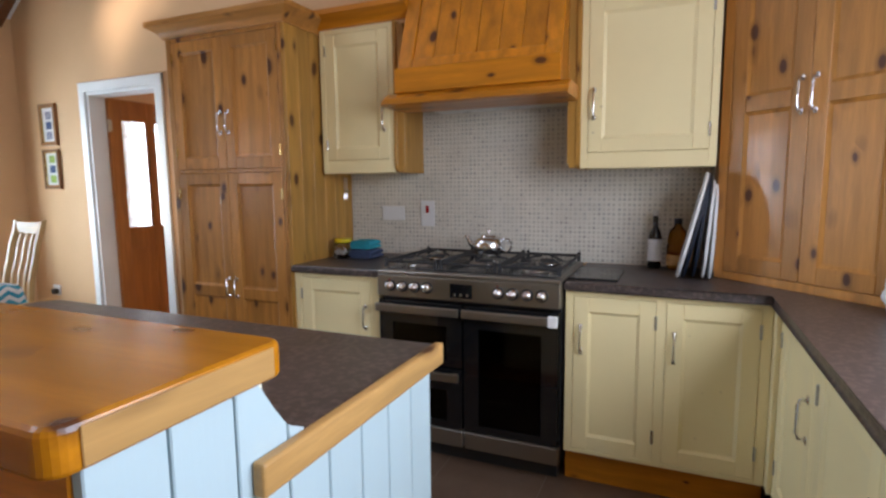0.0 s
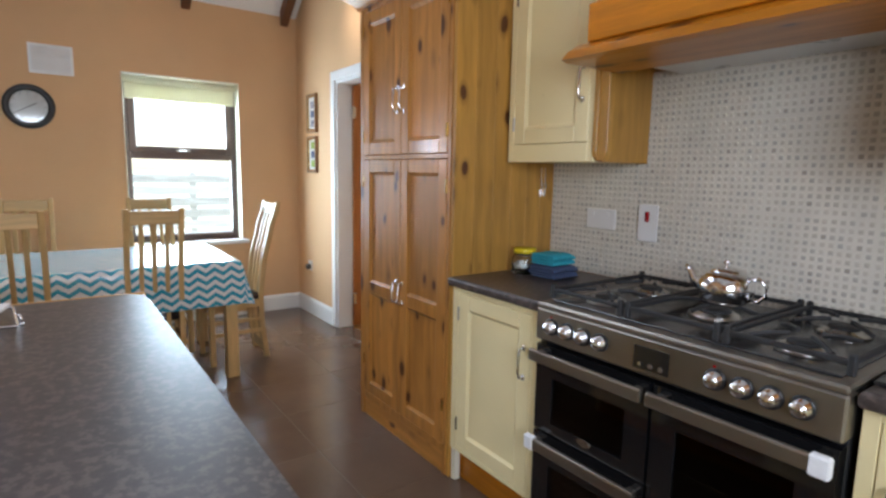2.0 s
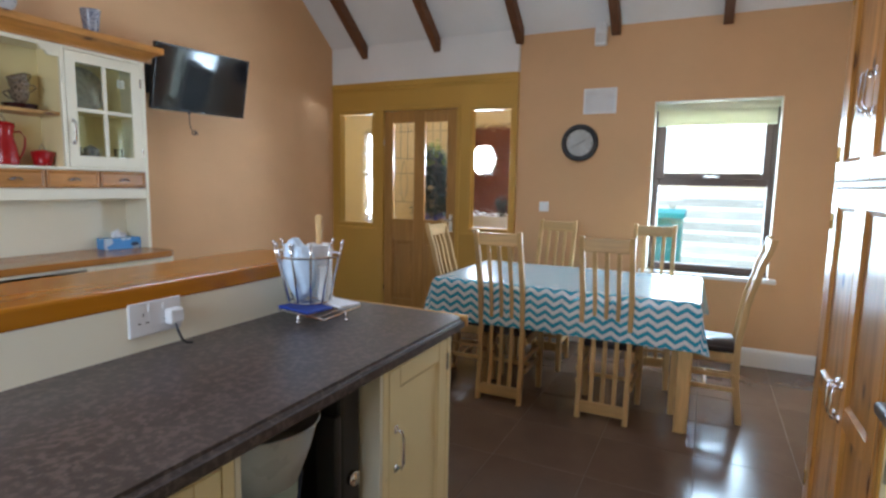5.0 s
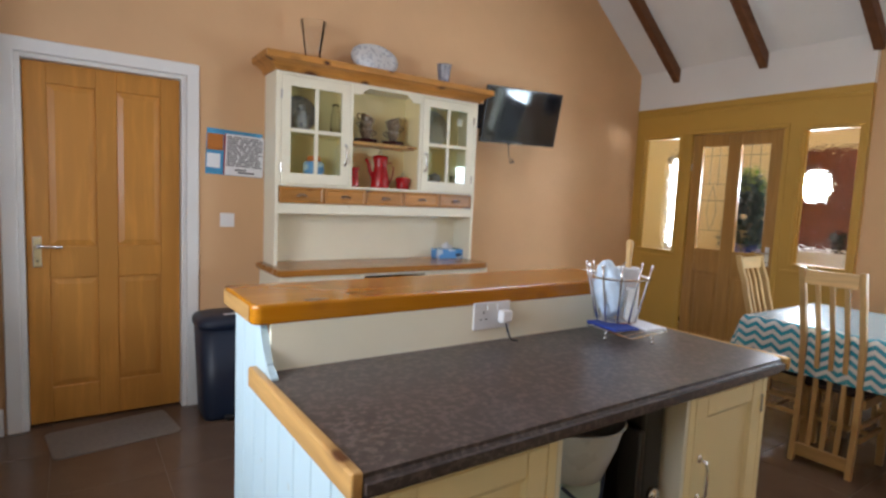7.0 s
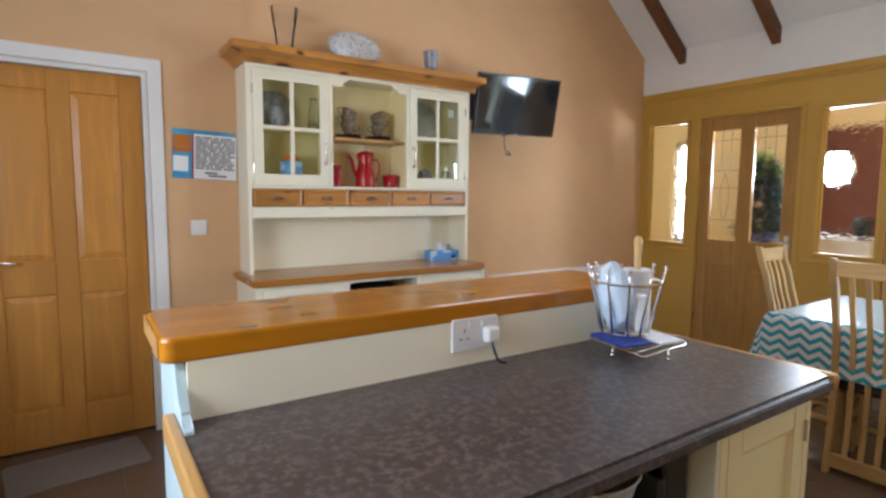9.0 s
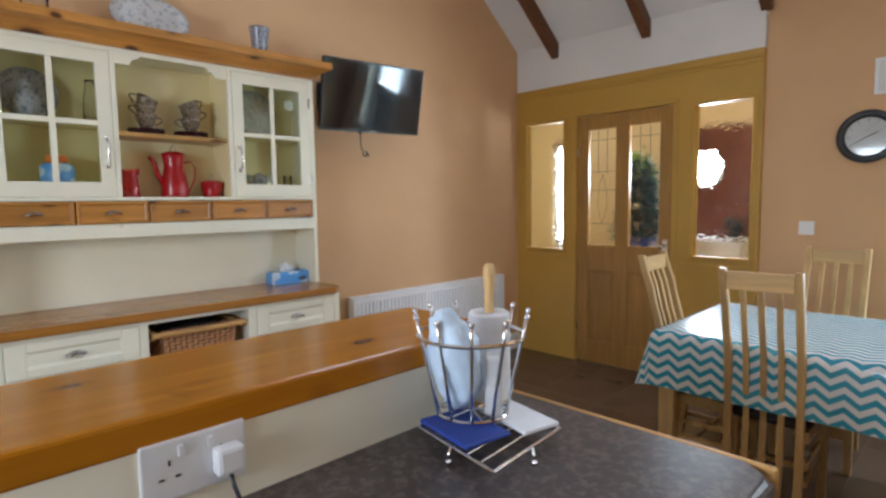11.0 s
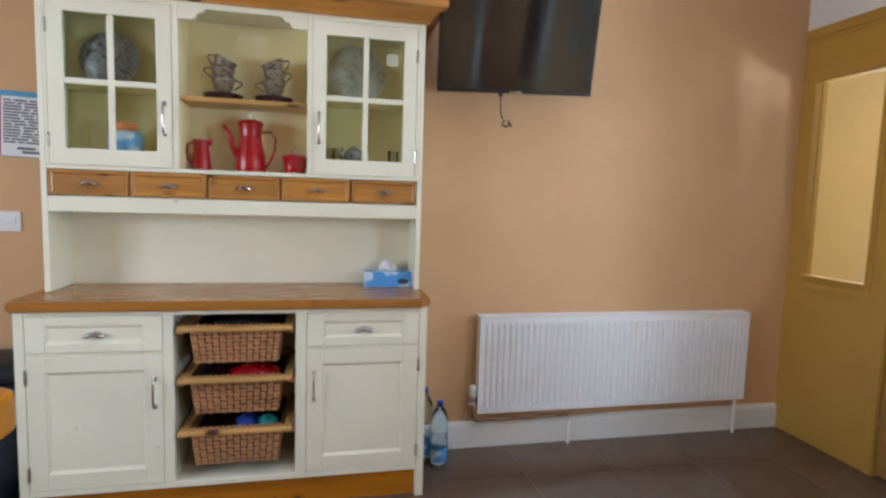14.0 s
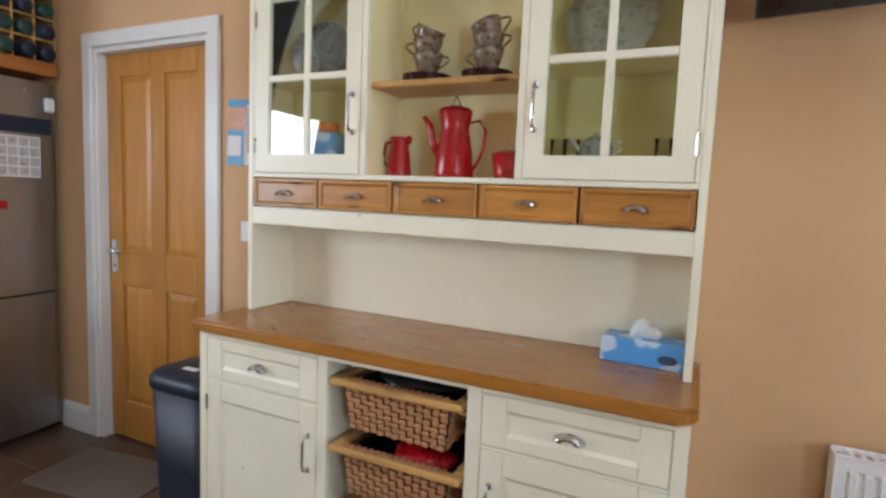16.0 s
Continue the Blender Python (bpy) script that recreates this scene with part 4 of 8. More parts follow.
ring = [(cy + rr * math.cos(2 * math.pi * i / N), cz + rr * math.sin(2 * math.pi * i / N)) for i in range(N)]
outer = []
for i in range(N):
    c, s = math.cos(2 * math.pi * i / N), math.sin(2 * math.pi * i / N)
    k = min((0.40 / abs(c)) if abs(c) > 1e-6 else 9, ((0.36 if s > 0 else 1.63) / abs(s)) if abs(s) > 1e-6 else 9)
    outer.append((cy + k * c, cz + k * s))
for x, flip in ((-5.945, 1), (-5.968, -1)):
    a = [bm.verts.new((x, *p)) for p in ring]
    b = [bm.verts.new((x, *p)) for p in outer]
    for i in range(N):
        bm.faces.new((a[i], a[(i + 1) % N], b[(i + 1) % N], b[i]))
leaf = part("door_leaf", bm, "front_door", fd)
bm = bmesh.new()
bmesh.ops.create_circle(bm, cap_ends=True, radius=rr + 0.004, segments=32, matrix=pose(-5.956, cy, cz, 0, 90, 0))
part("round_light", bm, "window_glass", leaf, "round pane of bright frosted glass")
bm = bmesh.new()
for a, b in ((-0.345, -0.02), (0.06, 0.36)):
    box((-5.945, a, 0.2), (-5.937, b, 1.30), 0.004, bm)
part("raised_panel", bm, "front_door", leaf)
cab = thing("porch_cabinet", "low white cabinet standing inside the front door", "cabinet", (-5.80, 0.10, 0))
part("body", box((-5.92, -0.20, 0.002), (-5.66, 0.42, 1.02), 0.006), "white", cab)
part("top", box((-5.93, -0.22, 1.021), (-5.64, 0.44, 1.05), 0.006), "white", cab)
for a, b in ((-0.19, 0.105), (0.115, 0.41)):
    bm = panel_door(-0.147, 0.147, 0.05, 0.93)
    part("door", bm, "white", cab, "", facing(-5.635, (a + b) / 2, "w"))
pot = thing("plant_pot", "small dark pot plant on the porch cabinet", "plant", (-5.75, 0.33, 1.05))
part("pot", lathe([(0, 0), (0.04, 0), (0.055, 0.08), (0.05, 0.08), (0.04, 0.02), (0, 0.02)], (-5.75, 0.33, 1.051), 16), "black", pot, "", None, True)
random.seed(5)


def leaves(n, centre, size, spread, rise):
    """Many small bent leaves round a stem."""
    bm = bmesh.new()
    for _ in range(n):
        a, h = random.uniform(0, 2 * math.pi), random.random()
        r = spread * (1 - 0.75 * h) * random.uniform(0.25, 1.0)
        p = Vector((centre[0] + r * math.cos(a), centre[1] + r * math.sin(a), centre[2] + rise * h))
        d = Vector((math.cos(a), math.sin(a), random.uniform(-0.5, 0.7))).normalized()
        s = d.cross(Vector((0, 0, 1))).normalized() * size * random.uniform(0.2, 0.35)
        l = size * random.uniform(0.7, 1.3)
        v = [bm.verts.new(q) for q in (p, p + d * l * 0.5 + s, p + d * l - Vector((0, 0, l * 0.25)), p + d * l * 0.5 - s)]
        bm.faces.new(v)
    return bm


part("foliage", leaves(60, (-5.75, 0.33, 1.12), 0.07, 0.07, 0.10), "leaf", pot)
stand = thing("plant_stand", "narrow wooden plant stand in the front porch", "stand", (-5.62, -0.42, 0))
bm = box((-5.76, -0.56, 0.86), (-5.48, -0.28, 0.89), 0.006)
part("top", bm, "hall_x", stand)
for a in (-5.735, -5.505):
    for b in (-0.535, -0.305):
        part("leg", box((a - 0.015, b - 0.015, 0.0), (a + 0.015, b + 0.015, 0.86), 0.003), "hall_z", stand)
plant = thing("potted_plant", "tall dark green plant with blue and pale flowers, in the porch", "plant", (-5.62, -0.42, 0.89))
part("pot", lathe([(0, 0), (0.07, 0), (0.095, 0.13), (0.085, 0.13), (0.07, 0.03), (0, 0.03)], (-5.62, -0.42, 0.891), 18), "blue", plant, "glazed blue pot", None, True)
part("stem", tube([(-5.62, -0.42, 0.94), (-5.615, -0.415, 1.3), (-5.62, -0.42, 1.72)], 0.012, 6, None, 0.004), "leaf", plant)
part("crown", leaves(900, (-5.62, -0.42, 1.04), 0.10, 0.20, 0.70), "leaf", plant)
part("young_leaves", leaves(90, (-5.60, -0.40, 1.60), 0.08, 0.10, 0.22), "leaf_light", plant)
for k in range(7):
    a = 2.4 * k
    at = (-5.54 + 0.10 * math.cos(a), -0.38 + 0.13 * math.sin(a), 1.0 + 0.012 * (k % 3))
    part("flower", leaves(26, at, 0.045, 0.045, 0.05), "petal_blue" if k % 2 else "petal_pink", plant, "blue flower head" if k % 2 else "pale lilac flower head")

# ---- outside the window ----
# Field and fence owe their paleness to outdoor glare painted into their materials.
solid("ground", box((-400, -400, -0.45), (400, 400, -0.25)), "grass", "grass field outside the house, lightened to stand in for outdoor glare", "ground", kind="structure")
fence = thing("garden_fence", "weathered post-and-rail garden fence, lightened to stand in for outdoor glare", "fence", (-11.5, 3.0, -0.25))
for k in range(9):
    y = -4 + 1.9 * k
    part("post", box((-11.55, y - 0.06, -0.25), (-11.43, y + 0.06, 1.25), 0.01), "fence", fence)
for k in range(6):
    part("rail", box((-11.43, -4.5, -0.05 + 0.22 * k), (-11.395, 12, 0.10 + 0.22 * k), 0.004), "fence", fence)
gb = thing("garden_bin", "teal plastic garden bin outside the window", "bin", (-8.0, 1.78, -0.25))
part("body", prism([(-8.25, -0.25), (-7.75, -0.25), (-7.70, 1.0), (-8.30, 1.0)], 1.55, 2.02, "y", None, 0.02), "bin_teal", gb)
part("lid", prism([(-8.33, 1.0), (-7.66, 1.0), (-7.70, 1.06), (-8.25, 1.10)], 1.52, 2.05, "y", None, 0.01), "bin_teal", gb)

# ---- the cooker wall ----
FRONT = 2.70          # front of the base units
TOP = 0.90            # height of the worktops on this side

# tall pine larder cupboard
lard = thing("larder_cupboard", "tall lacquered knotty pine larder cupboard beside the cooker run", "cupboard", (-2.2, 2.99, 0))
LX0, LX1, LY = -2.615, -1.795, 2.692
bm = box((LX0, LY + 0.022, 0.10), (LX0 + 0.02, Y1 - 0.002, 2.14), 0.002)
box((LX0 + 0.02, LY + 0.022, 2.12), (LX1 - 0.022, Y1 - 0.002, 2.14), 0, bm)
box((LX0 + 0.02, LY + 0.03, 0.10), (LX1 - 0.022, Y1 - 0.002, 0.12), 0, bm)
box((LX0 + 0.02, Y1 - 0.012, 0.12), (LX1 - 0.022, Y1 - 0.002, 2.12), 0, bm)
part("carcass", bm, "pine_z", lard)
edges = [LY + 0.004, 2.80, 2.905, 3.005, 3.10, 3.19, Y1 - 0.002]
for a, b in zip(edges, edges[1:]):
    part("side_plank", box((LX1 - 0.022, a + 0.0006, 0.0), (LX1, b - 0.0006, 2.14), 0.0015), "side_z", lard)
bm = bmesh.new()
box((LX0, LY, 0.0), (LX0 + 0.035, LY + 0.022, 2.14), 0.002, bm)
box((LX1 - 0.045, LY, 0.0), (LX1 - 0.0225, LY + 0.022, 2.14), 0.002, bm)
box((LX0 + 0.035, LY + 0.0005, 1.385), (LX1 - 0.045, LY + 0.022, 1.405), 0.002, bm)
box((LX0 + 0.035, LY + 0.0005, 2.105), (LX1 - 0.045, LY + 0.022, 2.14), 0.002, bm)
box((LX0 + 0.035, LY + 0.0005, 0.100), (LX1 - 0.045, LY + 0.022, 0.135), 0.002, bm)
part("face_frame", bm, "pine_z", lard)
part("plinth", box((LX0 + 0.036, LY + 0.006, 0), (LX1 - 0.046, LY + 0.02, 0.10), 0.001), "pine_x", lard)
MID = (LX0 + LX1 - 0.01) / 2
fN = facing(0, LY - 0.0005, "n")
for a, b, hx, gx in ((LX0 + 0.037, MID - 0.001, MID - 0.028, LX0 + 0.040), (MID + 0.001, LX1 - 0.047, MID + 0.028, LX1 - 0.050)):
    d = part("door", panel_door(a, b, 0.137, 1.383, 0.02, 0.062, (0.72,), 0.010, 0.012), "pine_z", lard, "", fN)
    bar_handle(d, hx, 0.70, 0.80, fN)
    for z in (0.32, 1.27):
        hinge(d, gx, z, fN, "brass")
    d = part("door", panel_door(a, b, 1.407, 2.103, 0.02, 0.062, (), 0.010, 0.012), "pine_z", lard, "", fN)
    bar_handle(d, hx, 1.60, 1.71, fN)
    for z in (1.50, 2.02):
        hinge(d, gx, z, fN, "brass")


def cornice(points, z, material, parent, out=0.075, high=0.085):
    """A moulded pine cornice that follows a line of points; the wall lies to the left of the way along it."""
    prof = [(0.0, 0.0), (0.012, 0.0), (0.016, 0.012), (0.030, 0.030), (0.055, 0.048), (out, 0.060), (out, high), (0.0, high)]
    pts = [Vector((*p, 0)) for p in points]
    bm, rows = bmesh.new(), []
    for i, p in enumerate(pts):
        d0 = (p - pts[i - 1]).normalized() if i else (pts[1] - p).normalized()
        d1 = (pts[i + 1] - p).normalized() if i < len(pts) - 1 else d0
        n0, n1 = Vector((d0.y, -d0.x, 0)), Vector((d1.y, -d1.x, 0))
        n = (n0 + n1).normalized()
        n = n / max(0.3, n.dot(n0))
        rows.append([bm.verts.new(p + n * o + Vector((0, 0, z + h))) for o, h in prof])
    for a, b in zip(rows, rows[1:]):
        for j in range(len(prof)):
            k = (j + 1) % len(prof)
            bm.faces.new((a[j], a[k], b[k], b[j]))
    bm.faces.new(rows[0])
    bm.faces.new(rows[-1][::-1])
    return part("cornice", bm, material, parent, "moulded pine cornice")


cornice([(LX0, Y1 - 0.01), (LX0, LY), (LX1, LY), (LX1, 2.985)], 2.125, "pine_x", lard)


def base_unit(name, x0, x1, doors, label, plinth=True):
    """A cream in-frame base unit on the cooker wall. doors: (left, right, hinge side)."""
    u = thing(name, label, "cabinet", ((x0 + x1) / 2, 2.98, 0), group="cream base units")
    bm = box((x0, FRONT + 0.022, 0.145), (x1, Y1 - 0.002, 0.862))
    part("body", bm, "cream", u)
    bm = bmesh.new()
    posts = [x0] + [v for d in doors for v in d[:2]] + [x1]
    for a, b in zip(posts[::2], posts[1::2]):
        box((a, FRONT, 0.145), (b, FRONT + 0.022, 0.862), 0.0015, bm)
    for a, b, _ in doors:
        box((a, FRONT + 0.0003, 0.838), (b, FRONT + 0.022, 0.862), 0.0015, bm)
        box((a, FRONT + 0.0003, 0.145), (b, FRONT + 0.022, 0.163), 0.0015, bm)
    part("face_frame", bm, "cream", u)
    m = facing(0, FRONT - 0.0005, "n")
    for a, b, side in doors:
        d = part("door", panel_door(a + 0.002, b - 0.002, 0.165, 0.836, 0.02, 0.062, (), 0.009, 0.010), "cream", u, "", m)
        bar_handle(d, b - 0.033 if side == "l" else a + 0.033, 0.60, 0.71, m)
        for z in (0.27, 0.75):
            hinge(d, a + 0.001 if side == "l" else b - 0.001, z, m)
    if plinth:
        part("plinth", box((x0, FRONT + 0.045, 0), (x1, FRONT + 0.063, 0.1445), 0.001), "honey_x", u, "knotty pine kickboard")
    return u


u = base_unit("base_unit", -1.792, -1.283, [(-1.752, -1.330, "l")], "cream painted base unit with one panelled door")
for x in (-1.775, -1.30):
    part("foot", box((x - 0.015, FRONT + 0.004, 0), (x + 0.015, FRONT + 0.034, 0.1445), 0.003), "pale_cream", u)
base_unit("base_unit", -0.372, 0.392, [(-0.340, -0.012, "r"), (0.024, 0.356, "r")], "cream painted base unit with two panelled doors")


def worktop_edge(points, z, thick, material, name, label):
    """A worktop slab with a rounded front edge, from a plan outline."""
    bm = prism(points, z - thick, z, "z")
    top = [e for e in bm.edges if abs(e.verts[0].co.z - e.verts[1].co.z) < 1e-6]
    bmesh.ops.bevel(bm, geom=top, offset=0.012, segments=3, profile=0.5, affect="EDGES")
    return solid(name, bm, material, label, "worktop", smooth=False)


worktop_edge([(-1.793, 2.672), (-1.272, 2.672), (-1.272, Y1 - 0.004), (-1.793, Y1 - 0.004)], TOP, 0.038, "worktop", "worktop", "dark mottled laminate worktop beside the larder")
worktop_edge([(-0.376, 2.672), (0.386, 2.672), (0.386, -0.64), (X1 - 0.004, -0.64), (X1 - 0.004, Y1 - 0.004), (-0.376, Y1 - 0.004)], TOP, 0.038, "worktop", "worktop", "dark mottled laminate worktop turning the corner")

# base units along the east wall
for y1, y0 in ((2.64, 2.10), (2.098, 1.56), (1.558, 1.02), (1.018, 0.48), (0.478, -0.06), (-0.062, -0.60)):
    u = thing("base_unit", "cream painted base unit along the window wall", "cabinet", (0.70, (y0 + y1) / 2, 0), group="cream base units")
    part("body", box((0.432, y0, 0.145), (X1 - 0.002, y1, 0.862)), "cream", u)
    m = facing(0.4105, (y0 + y1) / 2, "e")
    h = (y1 - y0) / 2
    bm = bmesh.new()
    for a, b in ((-h, -h + 0.028), (h - 0.028, h)):
        box((a, 0, 0.145), (b, 0.0215, 0.862), 0.0015, bm)
    for c, d in ((0.145, 0.163), (0.838, 0.862)):
        box((-h + 0.028, 0.0003, c), (h - 0.028, 0.0215, d), 0.0015, bm)
    part("face_frame", bm, "cream", u, "", m)
    d = part("door", panel_door(-h + 0.030, h - 0.030, 0.165, 0.836, 0.02, 0.062, (), 0.009, 0.010), "cream", u, "", m @ pose(0, -0.0005, 0))
    bar_handle(d, h - 0.065, 0.58, 0.70, m)
    for z in (0.27, 0.75):
        hinge(d, -h + 0.028, z, m)
    part("plinth", box((0.455, y0, 0), (0.473, y1, 0.1445), 0.001), "honey_y", u, "knotty pine kickboard")
u = thing("corner_filler", "cream corner post between the base units", "panel", (0.40, 2.68, 0))
part("post", box((0.3935, 2.645, 0.145), (0.43, 2.721, 0.862), 0.002), "cream", u)

# pine corner cupboard on the worktop
cc = thing("corner_cupboard", "tall lacquered knotty pine cupboard across the corner, standing on the worktop", "cupboard", (0.6, 2.9, TOP))
A, B = Vector((0.205, 3.02, 0)), Vector((0.735, 2.50, 0))
plan = [(A.x, A.y), (B.x, B.y), (X1 - 0.003, 2.50), (X1 - 0.003, Y1 - 0.003), (A.x, Y1 - 0.003)]
part("carcass", prism([(x + 0.012 if i < 2 else x, y + 0.012 if i < 2 else y) for i, (x, y) in enumerate(plan)], TOP, 2.13, "z"), "pine_z", cc)
ang = math.degrees(math.atan2((B - A).y, (B - A).x))
m = pose(A.x, A.y, 0, 0, 0, ang)
wid = (B - A).length
bm = bmesh.new()
box((0, -0.004, TOP), (0.045, 0.016, 2.13), 0.002, bm)
box((wid - 0.045, -0.004, TOP), (wid, 0.016, 2.13), 0.002, bm)
box((0.045, -0.0035, TOP), (wid - 0.045, 0.016, TOP + 0.035), 0.002, bm)
box((0.045, -0.0035, 2.095), (wid - 0.045, 0.016, 2.13), 0.002, bm)
part("face_frame", bm, "pine_z", cc, "", m)
for a, b, hx in ((0.047, wid / 2 - 0.001, wid / 2 - 0.026), (wid / 2 + 0.001, wid - 0.047, wid / 2 + 0.026)):
    mm = m @ pose(0, -0.0045, 0)
    d = part("door", panel_door(a, b, TOP + 0.037, 2.093, 0.02, 0.066, (1.615,), 0.010, 0.012), "pine_z", cc, "", mm)
    bar_handle(d, hx, 1.56, 1.68, mm)
cornice([(A.x, A.y), (B.x, B.y), (X1 - 0.01, 2.50)], 2.125, "pine_x", cc)


# cream wall cupboards
def wall_unit(x0, x1, hinge_side, label, open_side):
    u = thing("wall_cupboard", label, "cupboard", ((x0 + x1) / 2, 3.13, 1.375), group="cream wall cupboards")
    part("body", box((x0 + 0.002, 2.985, 1.378), (x1 - 0.002, Y1 - 0.002, 2.14)), "cream", u)
    bm = bmesh.new()
    fy = 2.965
    for a, b in ((x0, x0 + 0.030), (x1 - 0.030, x1)):
        box((a, fy, 1.375), (b, fy + 0.021, 2.14), 0.0015, bm)
    box((x0 + 0.030, fy + 0.0003, 1.375), (x1 - 0.030, fy + 0.021, 1.445), 0.0015, bm)
    box((x0 + 0.030, fy + 0.0003, 2.115), (x1 - 0.030, fy + 0.021, 2.14), 0.0015, bm)
    part("face_frame", bm, "cream", u)
    m = facing(0, fy - 0.0005, "n")
    d = part("door", panel_door(x0 + 0.032, x1 - 0.032, 1.447, 2.113, 0.02, 0.062, (), 0.009, 0.012), "cream", u, "", m)
    bar_handle(d, x1 - 0.058 if hinge_side == "l" else x0 + 0.058, 1.60, 1.72, m)
    for z in (1.53, 2.03):
        hinge(d, x0 + 0.031 if hinge_side == "l" else x1 - 0.031, z, m)
    # pine side board towards the hood, its lower front corner rounded
    xs = (x1, x1 + 0.020) if open_side == "r" else (x0 - 0.020, x0)
    pts = [(2.955, 2.14), (2.955, 1.41)] + [(2.995 - 0.040 * math.cos(radians(a)), 1.41 - 0.036 * math.sin(radians(a))) for a in (30, 60, 90)] + [(Y1 - 0.002, 1.374), (Y1 - 0.002, 2.14)]
    part("side_board", prism(pts, xs[0], xs[1], "x", None, 0.002), "side_z", u, "yellow knotty pine end board")
    post = (x1 + 0.0205, x1 + 0.060) if open_side == "r" else (x0 - 0.060, x0 - 0.0205)
    pts = [(post[0], 2.125), (post[1], 2.125), (post[1], 1.41), (post[1] - 0.012 if open_side == "r" else post[1], 1.378), (post[0] if open_side == "r" else post[0] + 0.012, 1.378), (post[0], 1.41)]
    part("front_post", prism(pts, 2.962, 2.992, "y", None, 0.002), "side_z", u, "yellow pine corner post")
    return u


wall_unit(-1.775, -1.322, "l", "cream painted wall cupboard with a pine end board", "r")
wall_unit(-0.368, 0.190, "r", "larger cream painted wall cupboard with a pine end board", "l")

# pine cooker hood canopy
hood = thing("cooker_hood", "honey pine canopy cooker hood above the range", "hood", (-0.83, 3.0, 1.68))
HX0, HX1, HY = -1.215, -0.425, 2.775
bm = prism([(2.705, 1.685), (2.735, 1.680), (3.0, 1.680), (3.0, 1.745), (2.79, 1.745), (2.772, 1.735), (2.735, 1.715)], HX0 - 0.045, HX1 + 0.045, "x", None, 0.003)
part("lower_moulding", bm, "honey_x", hood, "moulded lower lip")
part("fascia", box((HX0 - 0.002, HY, 1.7455), (HX1 + 0.002, HY + 0.03, 1.86), 0.003), "honey_x", hood)
for k in range(2):
    x = (HX0, HX1)[k]
    part("side_cheek", prism([(HY + 0.031, 1.746), (Y1 - 0.003, 1.746), (Y1 - 0.003, 2.45), (3.02, 2.45), (HY + 0.031, 1.86)], *((x, x + 0.02) if k == 0 else (x - 0.02, x)), "x"), "honey_z", hood)
lean = pose(0, HY + 0.032, 1.86, -math.degrees(math.atan2(3.02 - HY - 0.032, 0.59)), 0, 0)
hl = math.hypot(0.59, 3.02 - HY - 0.032)
bm = bmesh.new()
for a, b in ((HX0 + 0.001, HX0 + 0.075), (HX1 - 0.075, HX1 - 0.001)):
    box((a, -0.004, 0), (b, 0.016, hl), 0.003, bm)
box((HX0 + 0.075, -0.0035, 0), (HX1 - 0.075, 0.016, 0.050), 0.003, bm)
box((HX0 + 0.075, -0.0035, hl - 0.06), (HX1 - 0.075, 0.016, hl), 0.003, bm)
part("sloping_frame", bm, "honey_z", hood, "", lean)
n_b = 6
for k in range(n_b):
    a = HX0 + 0.075 + (HX1 - HX0 - 0.15) * k / n_b
    b = HX0 + 0.075 + (HX1 - HX0 - 0.15) * (k + 1) / n_b
    part("board", box((a + 0.001, 0.004, 0.05), (b - 0.001, 0.016, hl - 0.06), 0.003), "honey_z", hood, "", lean)
part("crown", box((HX0 - 0.02, 2.98, 2.45), (HX1 + 0.02, Y1 - 0.003, 2.49), 0.004), "honey_x", hood)
bm = box((HX0 + 0.03, 2.80, 1.700), (HX1 - 0.03, Y1 - 0.004, 1.720))
part("underside", bm, "plastic", hood, "white extractor underside")
for x in (-1.0, -0.65):
    part("lamp", lathe([(0, 0), (0.030, 0), (0.030, 0.006), (0, 0.006)], (x, 2.98, 1.6945), 16), "chrome", hood)
for a, b in ((LX1 + 0.001, HX0 - 0.001), (HX1 + 0.001, 0.20)):
    cr = thing("cornice_board", "moulded pine cornice above the wall cupboards", "cornice", ((a + b) / 2, 2.95, 2.14))
    cornice([(a, 2.962), (b, 2.962)], 2.141, "honey_x", cr)

# range cooker
ck = thing("range_cooker", "stainless steel and black gas range cooker with three ovens", "cooker", (-0.825, 2.97, 0))
CX0, CX1, CY = -1.264, -0.384, 2.662
part("body", box((CX0 + 0.004, CY + 0.04, 0.085), (CX1 - 0.004, Y1 - 0.02, 0.888), 0.003), "black", ck)
bm = box((CX0, CY - 0.012, 0.782), (CX1, CY + 0.045, 0.889), 0.006)
pan = part("control_panel", bm, "steel", ck)
bm = box((CX0, CY - 0.012, 0.8895), (CX1, Y1 - 0.03, 0.908), 0.006)
part("hob_rim", bm, "steel", ck)
part("hob", box((CX0 + 0.03, CY + 0.035, 0.9085), (CX1 - 0.03, Y1 - 0.05, 0.913), 0.002), "enamel", ck, "black enamelled hob")
part("clock_display", box((-0.885, CY - 0.0155, 0.800), (-0.778, CY - 0.0125, 0.865), 0.001), "black_glass", ck)
for k in range(3):
    part("clock_button", lathe([(0, 0), (0.007, 0), (0.006, 0.004), (0, 0.004)], n=10), "nickel", ck, "", pose(-0.862 + 0.031 * k, CY - 0.0158, 0.815, 90, 0, 0))
